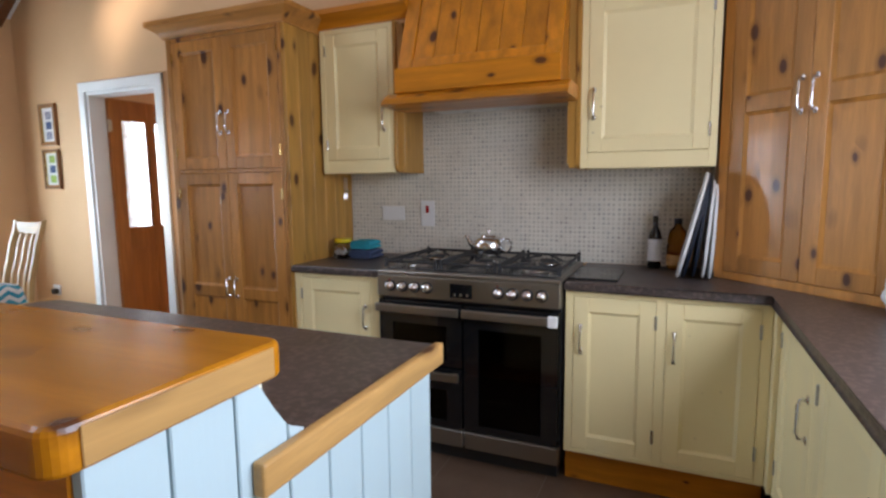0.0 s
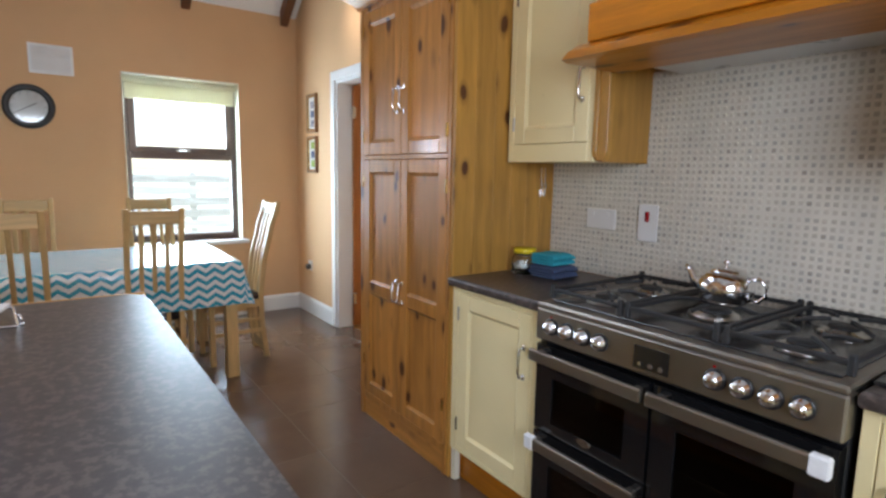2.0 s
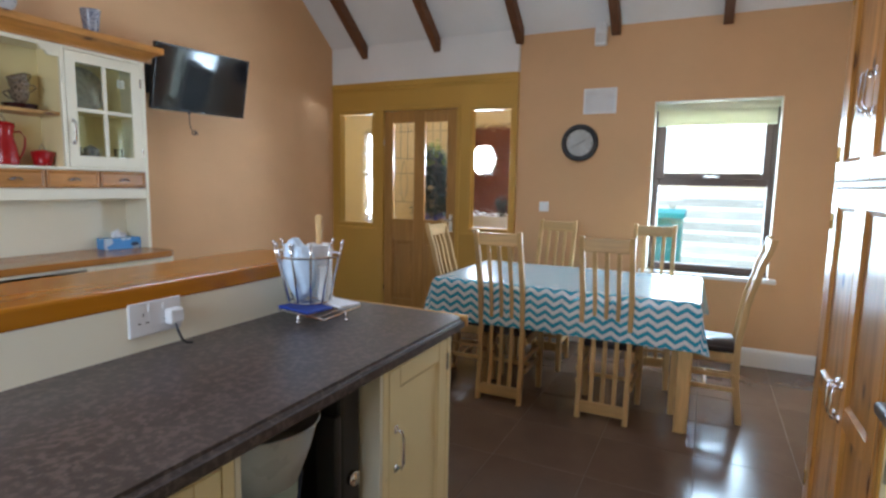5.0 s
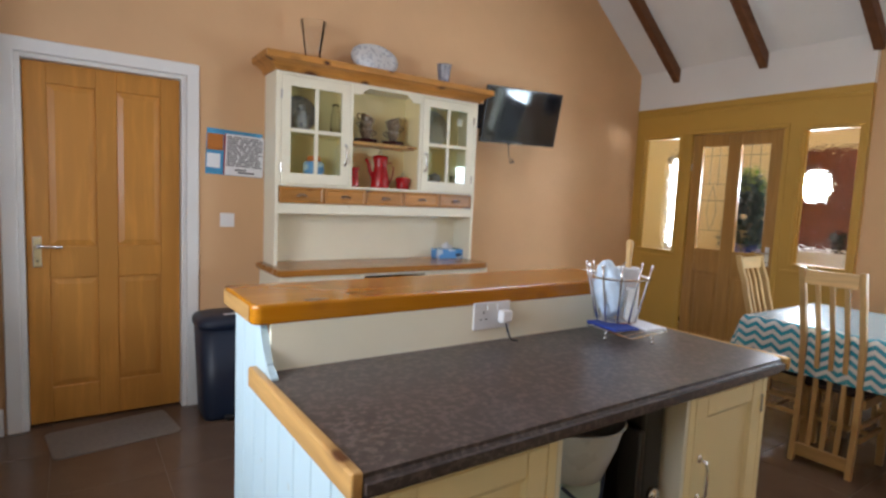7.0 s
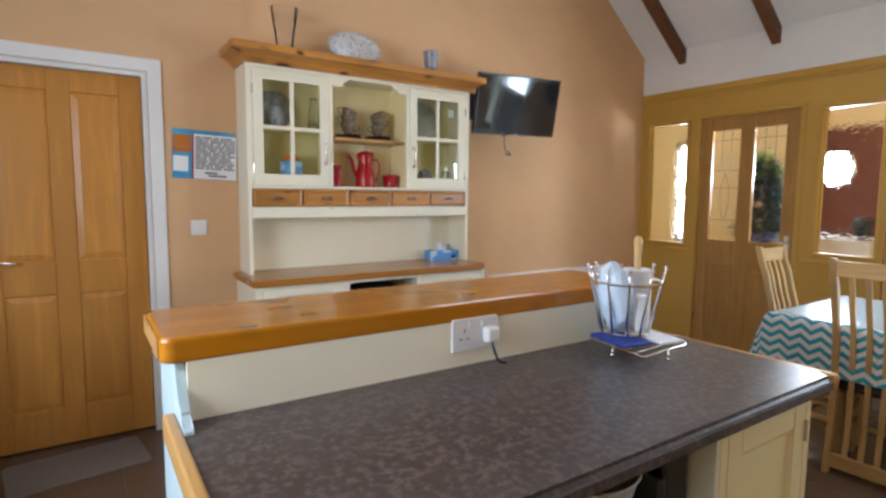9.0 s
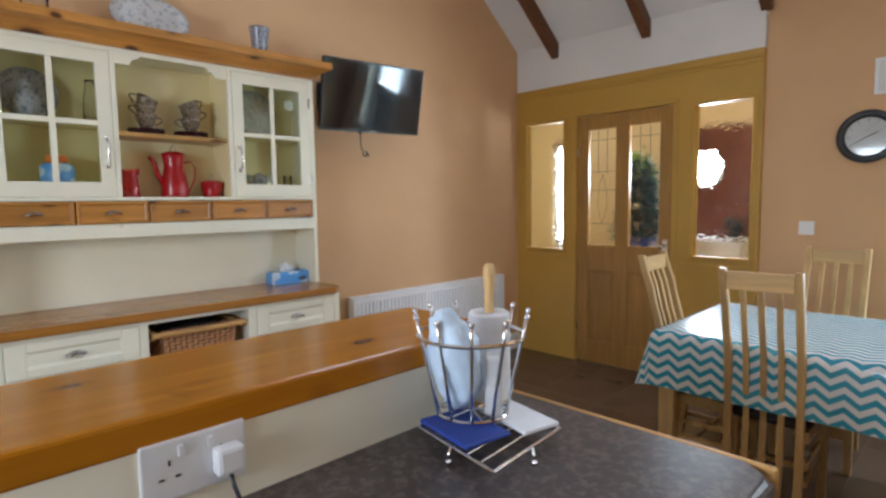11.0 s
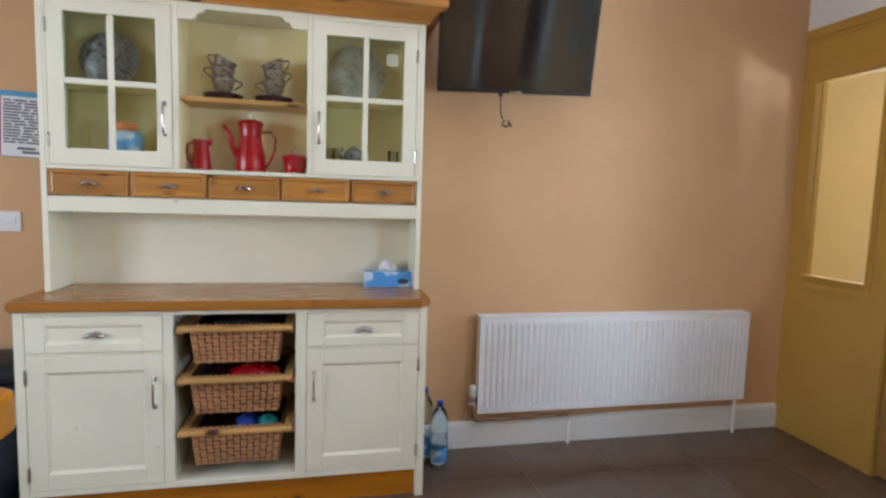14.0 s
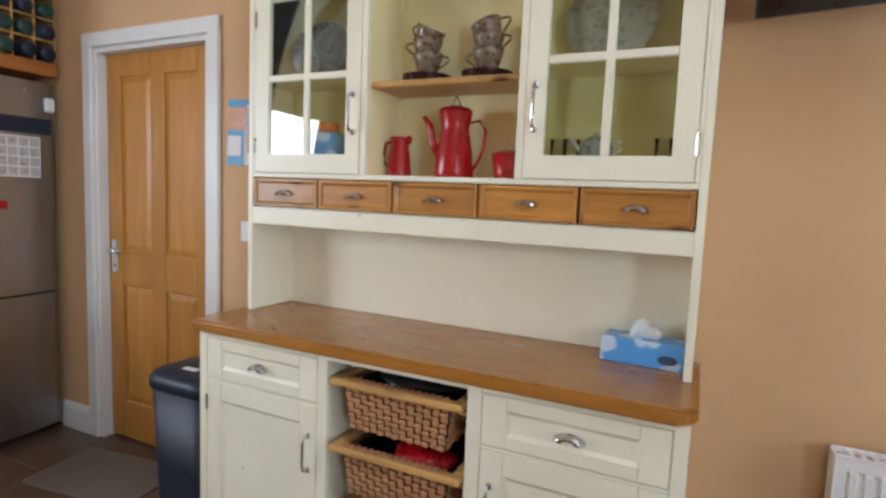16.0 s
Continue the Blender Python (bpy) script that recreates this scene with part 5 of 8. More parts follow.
for x in [-1.190 + 0.064 * i for i in range(4)] + [-0.655 + 0.064 * i for i in range(4)]:
    bm = lathe([(0, 0), (0.025, 0), (0.025, 0.006), (0.020, 0.009), (0.019, 0.026), (0.013, 0.030), (0, 0.030)], n=20)
    k = part("knob", bm, "chrome", ck, "domed chrome control knob with a black collar", pose(x, CY - 0.0125, 0.837, 90, 0, 0), True)
    bm = lathe([(0.020, 0.0), (0.0275, 0.0), (0.0265, 0.008), (0.021, 0.008)], n=20)
    part("ring", bm, "black", k, "", pose(x, CY - 0.0126, 0.837, 90, 0, 0), True)
    bm = lathe([(0, 0.0305), (0.012, 0.0305), (0.011, 0.0325), (0, 0.0325)], n=16)
    part("cap", bm, "chrome", k, "", pose(x, CY - 0.0125, 0.837, 90, 0, 0), True)
for x in (-0.690, -1.225):
    part("pilot_mark", lathe([(0, 0), (0.004, 0), (0.004, 0.001), (0, 0.001)], n=8), "red", ck, "", pose(x + 0.03, CY - 0.0125, 0.868, 90, 0, 0))
OVENS = [(CX0 + 0.006, -0.832, 0.470, 0.766), (CX0 + 0.006, -0.832, 0.172, 0.462), (-0.822, CX1 - 0.006, 0.172, 0.766)]
for i, (a, b, c, d) in enumerate(OVENS):
    hole = (a + 0.070, b - 0.075, c + 0.035, d - 0.105)
    bm = slab(a, b, c, d, CY - 0.006, CY + 0.036, [hole], "y")
    dr = part("oven_door", bm, "black_glass", ck, "black glass oven door")
    bm = box((hole[0] - 0.004, CY + 0.004, hole[2] - 0.004), (hole[1] + 0.004, CY + 0.008, hole[3] + 0.004))
    g = part("oven_window", bm, "oven_glass", dr, "dark oven window")
    bm = box((hole[0], CY + 0.0385, hole[2]), (hole[1], CY + 0.0395, hole[3]))
    part("oven_inside", bm, "oven_inside", dr)
    sh = bmesh.new()
    levels = (0.33, 0.66) if i < 2 else (0.25, 0.45, 0.72)
    for f in levels:
        z = hole[2] + (hole[3] - hole[2]) * f
        tube([(hole[0], CY + 0.028, z), (hole[1], CY + 0.028, z)], 0.003, 6, sh)
        tube([(hole[0], CY + 0.033, z - 0.012), (hole[1], CY + 0.033, z - 0.012)], 0.0015, 6, sh)
    part("oven_shelf", sh, "chrome", dr)
    hz = d - 0.030
    bm = box((a + 0.002, CY - 0.052, hz - 0.020), (b - 0.002, CY - 0.034, hz + 0.020), 0.006, None, 2)
    h = part("oven_handle", bm, "steel", dr, "wide steel bar handle")
    for x in (a + 0.03, b - 0.03):
        part("bracket", box((x - 0.012, CY - 0.035, hz - 0.012), (x + 0.012, CY - 0.006, hz + 0.012), 0.003), "steel", h)
    if i > 0:
        x = a - 0.001 if i == 1 else b - 0.040
        part("paper_guard", box((x, CY - 0.055, hz - 0.024), (x + 0.041, CY - 0.031, hz + 0.024), 0.004), "paper", h, "scrap of white packing paper")
part("badge", lathe([(0, 0), (0.026, 0), (0.024, 0.003), (0, 0.003)], n=20, sx=1.0, sy=0.5), "nickel", ck, "small oval maker's badge", pose(-1.045, CY - 0.0065, 0.498, 90, 0, 0))
for a, b in ((CX0 + 0.006, -0.832), (-0.822, CX1 - 0.006)):
    part("storage_drawer", box((a, CY - 0.004, 0.085), (b, CY + 0.036, 0.164), 0.004), "steel", ck)
part("plinth", box((CX0 + 0.02, CY + 0.06, 0), (CX1 - 0.02, Y1 - 0.1, 0.0845)), "black", ck)
BURN = [(-1.115, 2.82), (-1.115, 3.07), (-0.825, 2.95), (-0.535, 2.82), (-0.535, 3.07)]
for x, y in BURN:
    r = 0.052 if x != -0.825 else 0.062
    b = part("burner", lathe([(0, 0.913), (r + 0.012, 0.913), (r + 0.010, 0.922), (r - 0.004, 0.925), (r - 0.006, 0.930), (0, 0.930)], (x, y, 0), 24), "nickel", ck, "aluminium gas burner", None, True)
    part("burner_cap", lathe([(0, 0.9305), (r - 0.014, 0.9305), (r - 0.016, 0.937), (0, 0.938)], (x, y, 0), 20), "iron", b, "", None, True)
for x in (-1.115, -0.825, -0.535):
    bm = bmesh.new()
    w, y0, y1 = 0.132, CY + 0.05, Y1 - 0.075
    for p, q in (((x - w, y0), (x + w, y0)), ((x + w, y0), (x + w, y1)), ((x + w, y1), (x - w, y1)), ((x - w, y1), (x - w, y0))):
        box((min(p[0], q[0]) - 0.006, min(p[1], q[1]) - 0.006, 0.936), (max(p[0], q[0]) + 0.006, max(p[1], q[1]) + 0.006, 0.950), 0.003, bm)
    for cx, cy in [c for c in BURN if c[0] == x]:
        for k in range(4):
            a = math.pi / 4 + k * math.pi / 2 if x != -0.825 else k * math.pi / 2
            dx, dy = math.cos(a), math.sin(a)
            tube([(cx + dx * 0.035, cy + dy * 0.035, 0.956), (cx + dx * 0.08, cy + dy * 0.08, 0.954), (cx + dx * 0.125, cy + dy * 0.125, 0.946)], 0.006, 6, bm)
    for cx in (x - w, x + w):
        for cy in (y0, y1):
            box((cx - 0.008, cy - 0.008, 0.9135), (cx + 0.008, cy + 0.008, 0.962), 0.003, bm)
    part("pan_support", bm, "iron", ck, "black cast-iron pan support")

# teapot on the middle burner
tp = thing("teapot", "polished stainless steel teapot on the hob", "teapot", (-0.80, 2.95, 0.962))
c = (-0.80, 2.95, 0.9625)
part("body", lathe([(0, 0), (0.055, 0), (0.070, 0.012), (0.078, 0.04), (0.074, 0.068), (0.058, 0.086), (0.046, 0.090)], c, 28), "chrome", tp, "", None, True)
lid = part("lid", lathe([(0.046, 0.090), (0.044, 0.096), (0.025, 0.104), (0, 0.106)], c, 24), "chrome", tp, "", None, True)
part("knob", lathe([(0.004, 0.105), (0.004, 0.112), (0.010, 0.117), (0.010, 0.124), (0, 0.128)], c, 14), "chrome", lid, "", None, True)
part("spout", tube([(c[0] - 0.070, c[1], c[2] + 0.035), (c[0] - 0.095, c[1], c[2] + 0.055), (c[0] - 0.108, c[1], c[2] + 0.080), (c[0] - 0.124, c[1], c[2] + 0.092)], 0.017, 10, None, 0.008), "chrome", tp, "", None, True)
part("handle", tube([(c[0] + 0.062, c[1], c[2] + 0.078), (c[0] + 0.095, c[1], c[2] + 0.084), (c[0] + 0.115, c[1], c[2] + 0.066), (c[0] + 0.112, c[1], c[2] + 0.036), (c[0] + 0.094, c[1], c[2] + 0.018), (c[0] + 0.072, c[1], c[2] + 0.022)], 0.006, 8), "chrome", tp, "", None, True)

# small things on the worktop
jar = thing("storage_jar", "clear glass jar with a yellow lid and small things inside", "jar", (-1.695, 3.01, TOP))
j = (-1.695, 3.01, TOP + 0.0005)
part("glass", lathe([(0, 0), (0.050, 0), (0.057, 0.012), (0.057, 0.060), (0.045, 0.080), (0.045, 0.088), (0.042, 0.088), (0.042, 0.078), (0.054, 0.058), (0.054, 0.014), (0, 0.006)], j, 24), "glass", jar, "", None, True)
part("lid", lathe([(0, 0.0885), (0.049, 0.0885), (0.049, 0.106), (0.045, 0.110), (0, 0.110)], j, 24), "yellow", jar, "bright yellow screw lid", None, True)
bm = bmesh.new()
random.seed(9)
for _ in range(26):
    p = (j[0] + random.uniform(-0.034, 0.034), j[1] + random.uniform(-0.034, 0.034), j[2] + random.uniform(0.014, 0.05))
    bmesh.ops.create_icosphere(bm, subdivisions=1, radius=random.uniform(0.006, 0.011), matrix=pose(*p))
part("contents", bm, "china", jar, "pale small sweets")


def folded(x0, x1, y0, y1, z0, layers, h, seed):
    """Folded cloth: one long strip laid to and fro, with soft bends, sags and uneven ends."""
    random.seed(seed)
    line, w = [], x1 - x0
    for k in range(layers):
        e0, e1 = random.uniform(-0.07, 0.05) * w, random.uniform(-0.07, 0.05) * w
        run = [(x0 - e0 + (w + e0 + e1) * i / 9, z0 + h * (k + 0.5)) for i in range(10)]
        line += run if k % 2 == 0 else run[::-1]
    bm = bmesh.new()
    rows = []
    for j in range(11):
        v, row = j / 10, []
        for i, (x, z) in enumerate(line):
            edge = random.uniform(-0.002, 0.002)
            lift = 0.35 * h * noise.noise(Vector((x * 24, v * 4, seed + z * 30))) * (z - z0) / (h * layers)
            droop = 0.5 * h * (2 * v - 1) ** 4 * (z - z0) / (h * layers) + 0.4 * h * (2 * (x - x0) / w - 1) ** 4 * (z - z0) / (h * layers)
            row.append(bm.verts.new((x + edge, y0 + (y1 - y0) * v + 0.006 * noise.noise(Vector((x * 30, z * 60, seed))), z + lift - droop)))
        rows.append(row)
    for a, b in zip(rows, rows[1:]):
        for i in range(len(line) - 1):
            bm.faces.new((a[i], a[i + 1], b[i + 1], b[i]))
    return bm


def cloth(x0, x1, y0, y1, z0, layers, h, seed, material, label):
    ob = solid("folded_cloth", folded(x0, x1, y0, y1, z0, layers, h, seed), material, label, "cloth", smooth=True)
    soft = ob.modifiers.new("thickness", "SOLIDIFY")
    soft.thickness, soft.offset = h * 0.85, 0
    sub = ob.modifiers.new("soft", "SUBSURF")
    sub.levels = sub.render_levels = 1


cloth(-1.640, -1.500, 2.98, 3.13, TOP + 0.002, 4, 0.0135, 1, "slate_cloth", "folded dark slate-blue dish cloth on the worktop")
cloth(-1.634, -1.508, 2.985, 3.12, TOP + 0.056, 4, 0.012, 2, "teal", "folded teal dish cloth lying on a blue one")
solid("chopping_board", box((-0.372, 2.735, TOP + 0.0005), (-0.165, 3.04, TOP + 0.010), 0.004, None, 2), "board_glass", "flat black glass chopping board beside the cooker", "board")
oil = thing("oil_bottle", "tall dark green glass oil bottle with a white label", "bottle", (-0.045, 3.20, TOP))
o = (-0.045, 3.20, TOP + 0.0005)
part("glass", lathe([(0, 0), (0.028, 0), (0.031, 0.006), (0.031, 0.150), (0.024, 0.175), (0.013, 0.200), (0.012, 0.250), (0, 0.250)], o, 20), "black_glass", oil, "", None, True)
part("cap", lathe([(0, 0.2505), (0.0135, 0.2505), (0.0135, 0.278), (0, 0.280)], o, 14), "nickel", oil)
part("label", lathe([(0.0316, 0.035), (0.0318, 0.035), (0.0318, 0.140), (0.0316, 0.140)], o, 20), "paper", oil, "plain white label")
ob2 = thing("amber_bottle", "amber cooking oil bottle with a black cap", "bottle", (0.055, 3.20, TOP))
o = (0.055, 3.20, TOP + 0.0005)
part("glass", lathe([(0, 0), (0.042, 0), (0.047, 0.010), (0.047, 0.110), (0.042, 0.118), (0.047, 0.130), (0.036, 0.180), (0.016, 0.205), (0.015, 0.215), (0, 0.215)], o, 20), "amber", ob2, "", None, True)
part("cap", lathe([(0, 0.2155), (0.018, 0.2155), (0.018, 0.240), (0, 0.240)], o, 14), "black", ob2)
part("label", lathe([(0.0476, 0.02), (0.0478, 0.02), (0.0478, 0.07), (0.0476, 0.07)], o, 20), "pale_x", ob2)
bm = bmesh.new()
bmesh.ops.create_icosphere(bm, subdivisions=4, radius=1.0)
for v in bm.verts:
    d = v.co.copy()
    k = 1 + 0.18 * noise.noise(d * 2.3) + 0.08 * noise.noise(d * 7.0)
    wide = 1.0 + 0.35 * max(0.0, -d.z)
    v.co = Vector((0.695 + 0.060 * k * wide * d.x, 2.415 + 0.050 * k * wide * d.y, max(TOP + 0.002, TOP + 0.085 + 0.090 * k * d.z)))
solid("tea_towel", bm, "paper", "crumpled white tea towel standing on the worktop", "cloth", smooth=True, base=(0.695, 2.415, TOP))
# trays on edge against the corner cupboard
for mat, x, y, h, tip, lab in (("plastic", 0.052, 2.985, 0.462, 13, "white oval tray leaning on edge"), ("navy", 0.074, 2.990, 0.450, 12, "dark blue oval tray leaning on edge"), ("navy", 0.112, 3.000, 0.445, 7, "dark blue tray leaning on edge"),
                            ("plastic", 0.150, 2.990, 0.420, 4, "white board leaning on edge"), ("plastic", 0.176, 2.980, 0.400, 2, "second white board leaning on edge")):
    bm, half = bmesh.new(), 0.15
    pts = []
    for i in range(32):
        a = 2 * math.pi * i / 32
        c_, s_ = math.cos(a), math.sin(a)
        pts.append((half * math.copysign(abs(c_) ** 0.65, c_), h / 2 + h / 2 * math.copysign(abs(s_) ** 0.65, s_)))
    prism(pts, 0, 0.011, "x", bm, 0.003)
    solid("tray", bm, mat, lab, "tray", "trays beside the corner cupboard", m=pose(x, y, TOP + 0.002, 0, tip, 0), base=(x, y, TOP))


def plate(name, label, m, w, h, material="plastic", category="switch"):
    """A shallow wall plate with a bevelled edge."""
    t = thing(name, label, category, tuple(m.translation))
    part("plate", box((-w / 2, -0.008, -h / 2), (w / 2, 0, h / 2), 0.003, None, 2), material, t, "", m)
    return t


mN = pose(-1.277, Y1 - 0.012, 1.143)
sw = plate("cooker_switch", "white tall cooker switch plate with a red rocker", mN, 0.086, 0.146)
part("rocker", box((-0.010, -0.015, 0.005), (0.010, -0.008, 0.045), 0.003), "red", sw, "red rocker switch", mN)
mN = pose(-1.502, Y1 - 0.012, 1.143)
so = plate("blank_socket", "white double wall plate on the mosaic", mN, 0.148, 0.084, category="socket")
for x in (-0.037, 0.037):
    part("switch", box((x - 0.005, -0.011, 0.012), (x + 0.005, -0.008, 0.030), 0.001), "plastic", so, "", mN)
k = thing("key_hook", "bright metal hooks on the larder side", "hook", (LX1 + 0.003, 3.20, 1.22))
for y in (3.190, 3.214):
    part("hook", tube([(LX1 + 0.001, y, 1.355), (LX1 + 0.004, y, 1.28), (LX1 + 0.012, y, 1.265), (LX1 + 0.016, y, 1.285)], 0.0045, 6), "chrome", k)
    part("stud", box((LX1, y - 0.007, 1.225), (LX1 + 0.006, y + 0.007, 1.258), 0.002), "chrome", k)

# ---- the island ----
IT = 0.93
isl = thing("kitchen_island", "kitchen island with a raised back, cream and pale blue panelled", "island", (-1.2, 1.12, 0))
part("back_panel", box((-1.885, 0.735, 0.0), (-0.496, 0.755, 1.058), 0.002), "honey_x", isl, "knotty pine back of the raised bar")
part("far_end", prism([(0.755, 0), (1.525, 0), (1.525, 0.888), (1.075, 0.888), (1.04, 0.96), (1.02, 1.058), (0.755, 1.058)], -1.885, -1.865, "x"), "cream", isl)
part("upstand", box((-1.864, 0.995, 0.90), (-0.4947, 1.010, 1.058), 0.001), "pale_cream", isl, "cream upstand behind the worktop")
# tongue-and-groove near end
edges = [0.735 + 0.1017 * k for k in range(9)]
for a, b in zip(edges, edges[1:]):
    def crest(y):
        if y <= 0.972:
            return 1.058
        if y >= 1.085:
            return 0.884
        return 0.935 + 0.123 * (1 - math.sin(math.pi / 2 * (y - 0.972) / 0.113))
    ys = [a + 0.002 + (b - a - 0.004) * i / 8 for i in range(9)]
    pts = [(ys[0], 0.0), (ys[-1], 0.0)] + [(y, crest(y)) for y in ys[::-1]]
    part("tongue_and_groove_board", prism(pts, -0.494, -0.476, "x", None, 0.002), "panelling", isl)
part("end_backing", box((-0.4985, 0.756, 0.0), (-0.4945, 1.525, 0.884)), "panelling", isl)
part("edge_strip", box((-0.4755, 0.960, 0.884), (-0.453, 1.580, 0.936), 0.005, None, 2), "pale_y", isl, "knotty pine edging strip")
part("edge_strip", box((-1.952, 1.011, 0.890), (-1.9365, 1.586, 0.931), 0.004), "pale_y", isl, "knotty pine edging strip")
FY = 1.553
mI = facing(0, FY, "s")     # its x is minus the world's x


def island_front(x0, x1, z0, z1, door=True):
    bm = bmesh.new()
    for a, b in ((-x1, -x1 + 0.028), (-x0 - 0.028, -x0)):
        box((a, 0, z0), (b, 0.02, z1), 0.0015, bm)
    for c, d in ((z0, z0 + 0.02), (z1 - 0.022, z1)):
        box((-x1 + 0.028, 0.0003, c), (-x0 - 0.028, 0.02, d), 0.0015, bm)
    part("face_frame", bm, "cream", isl, "", mI)
    m = mI @ pose(0, -0.0005, 0)
    return part("door", panel_door(-x1 + 0.030, -x0 - 0.030, z0 + 0.022, z1 - 0.024, 0.02, 0.058, (), 0.009, 0.010), "cream", isl, "", m)


d = island_front(-1.885, -1.462, 0.10, 0.888)
bar_handle(d, 1.462 + 0.062, 0.575, 0.69, mI)
for z in (0.22, 0.79):
    hinge(d, 1.885 - 0.029, z, mI)
d = island_front(-0.955, -0.508, 0.10, 0.888)
bar_handle(d, 0.955 - 0.062, 0.575, 0.69, mI)
for z in (0.22, 0.79):
    hinge(d, 0.537, z, mI)
bm = box((-1.461, 0.756, 0.10), (-1.446, FY - 0.001, 0.888))
box((-0.970, 0.756, 0.10), (-0.956, FY - 0.001, 0.888), 0, bm)
box((-1.446, 0.756, 0.10), (-0.970, 0.770, 0.888), 0, bm)
part("niche_lining", bm, "pale_cream", isl, "cream sides of the open niche")
part("niche_shelf", box((-1.446, 0.771, 0.46), (-0.970, FY - 0.003, 0.48), 0.002), "pale_x", isl, "pine shelf in the open niche")
part("niche_floor", box((-1.446, 0.771, 0.10), (-0.970, FY - 0.003, 0.12), 0.002), "pale_x", isl)
part("kickboard", box((-1.86, FY - 0.05, 0.0), (-0.508, FY - 0.03, 0.099)), "honey_x", isl)

bm = prism([(-1.936, 1.0105), (-1.936, 1.560), (-1.910, 1.590), (-0.4760, 1.590), (-0.4760, 1.0105)], IT - 0.046, IT, "z")
bmesh.ops.bevel(bm, geom=[e for e in bm.edges if abs(e.verts[0].co.z - e.verts[1].co.z) < 1e-6 and min(e.verts[0].co.y, e.verts[1].co.y) > 1.3], offset=0.014, segments=3, affect="EDGES")
solid("worktop", bm, "worktop", "dark mottled laminate worktop of the island", "worktop")


def rounded_board(x0, x1, y0, y1, r, levels):
    """A board with rounded corners; levels are heights, each with how far its outline lies inside."""
    bm, rings = bmesh.new(), []
    for z, d in levels:
        corners = (((x1 - r, y1 - r), 0), ((x0 + r, y1 - r), 90), ((x0 + r, y0 + r), 180), ((x1 - r, y0 + r), 270))
        rings.append([bm.verts.new(p) for c, a in corners for p in arc((c[0], c[1], z), r - d, a, a + 90, 6, "xy")])
    bm.faces.new(rings[0][::-1])
    bm.faces.new(rings[-1])
    for lo, hi in zip(rings, rings[1:]):
        for i in range(len(lo)):
            j = (i + 1) % len(lo)
            bm.faces.new((lo[i], lo[j], hi[j], hi[i]))
    return bm


bar = thing("bar_top", "thick glossy honey pine breakfast-bar top", "bar top", (-1.17, 0.85, 1.059))
part("top_board", rounded_board(-1.903, -0.449, 0.692, 1.013, 0.026, ((1.050, 0.006), (1.052, 0.002), (1.056, 0), (1.093, 0), (1.098, 0.002), (1.101, 0.007))), "bar_x", bar)
part("end_edge", box((-0.4488, 0.722, 1.055), (-0.4462, 0.984, 1.096), 0.001), "pale_y", bar, "pale sawn end of the bar top")


# double socket with a plug
mS = pose(-1.200, 1.010, 1.014, 0, 0, 180)
so = plate("double_socket", "white double wall socket with a plug in it", mS, 0.150, 0.088, category="socket")
for x in (-0.037, 0.037):
    for dx, dz, w, h in ((0, 0.012, 0.003, 0.008), (-0.011, -0.010, 0.007, 0.003), (0.011, -0.010, 0.007, 0.003)):
        part("pin_hole", box((x + dx - w / 2, -0.0092, dz - h / 2), (x + dx + w / 2, -0.0078, dz + h / 2)), "black", so, "", mS)
    part("switch", box((x + 0.012 if x < 0 else x - 0.020, -0.012, 0.018), (x + 0.020 if x < 0 else x - 0.012, -0.008, 0.034), 0.001), "plastic", so, "", mS)
pl = thing("plug", "white mains plug with a dark flex", "plug", (-1.245, 1.035, 1.007))
part("body", box((0.020, -0.038, -0.024), (0.062, -0.009, 0.018), 0.007, None, 2), "plastic", pl, "", mS)
part("flex", tube([(-1.242, 1.036, 0.992), (-1.244, 1.042, 0.970), (-1.250, 1.050, 0.945), (-1.256, 1.057, 0.936), (-1.27, 1.065, 0.935)], 0.0035, 6), "black", pl, "dark grey flex", None, True)

# wire rack, basket and kitchen roll
cx, cy = -1.687, 1.162
rack = thing("wire_trivet", "chrome wire trivet holding a blue folder and a leaflet", "trivet", (cx, cy, IT))
bm = bmesh.new()
corner = [Vector((-1.597, 1.065, 0.958)), Vector((-1.561, 1.280, 0.958)), Vector((-1.778, 1.262, 0.958)), Vector((-1.814, 1.047, 0.958))]
for a, b in zip(corner, corner[1:] + corner[:1]):
    tube([a, b], 0.003, 6, bm)
for k in range(1, 6):
    tube([corner[0].lerp(corner[1], k / 6), corner[3].lerp(corner[2], k / 6)], 0.002, 6, bm)
part("wire_top", bm, "chrome", rack)
for a, b in zip(corner, corner[1:] + corner[:1]):
    p = a.lerp(b, 0.5)
    out = (p - Vector((cx, cy, 0.958))).normalized() * 0.012
    bm = tube([p, p + out * 0.6 + Vector((0, 0, 0.002)), p + out - Vector((0, 0, 0.008)), p + out - Vector((0, 0, 0.022))], 0.003, 7)
    bmesh.ops.create_uvsphere(bm, u_segments=10, v_segments=6, radius=0.006, matrix=pose(p.x + out.x, p.y + out.y, IT + 0.0065))
    part("foot", bm, "chrome", rack, "", None, True)
bm = box((-0.075, -0.052, 0), (0.075, 0.052, 0.009), 0.003)
solid("folder", bm, "blue", "blue plastic folder lying on the wire trivet", "folder", m=pose(-1.642, 1.140, 0.9615, 0, 0, 80))
bm = box((-0.075, -0.040, 0), (0.070, 0.045, 0.007), 0.001)
solid("paper_sheet", bm, "paper", "folded printed leaflet lying on the wire trivet", "paper", m=pose(-1.752, 1.180, 0.9615, 0, 0, 78))
bx_, by_ = -1.700, 1.108
bk = thing("wire_basket", "flared chrome wire basket with upright prongs", "basket", (bx_, by_, 0.969))
bm = bmesh.new()
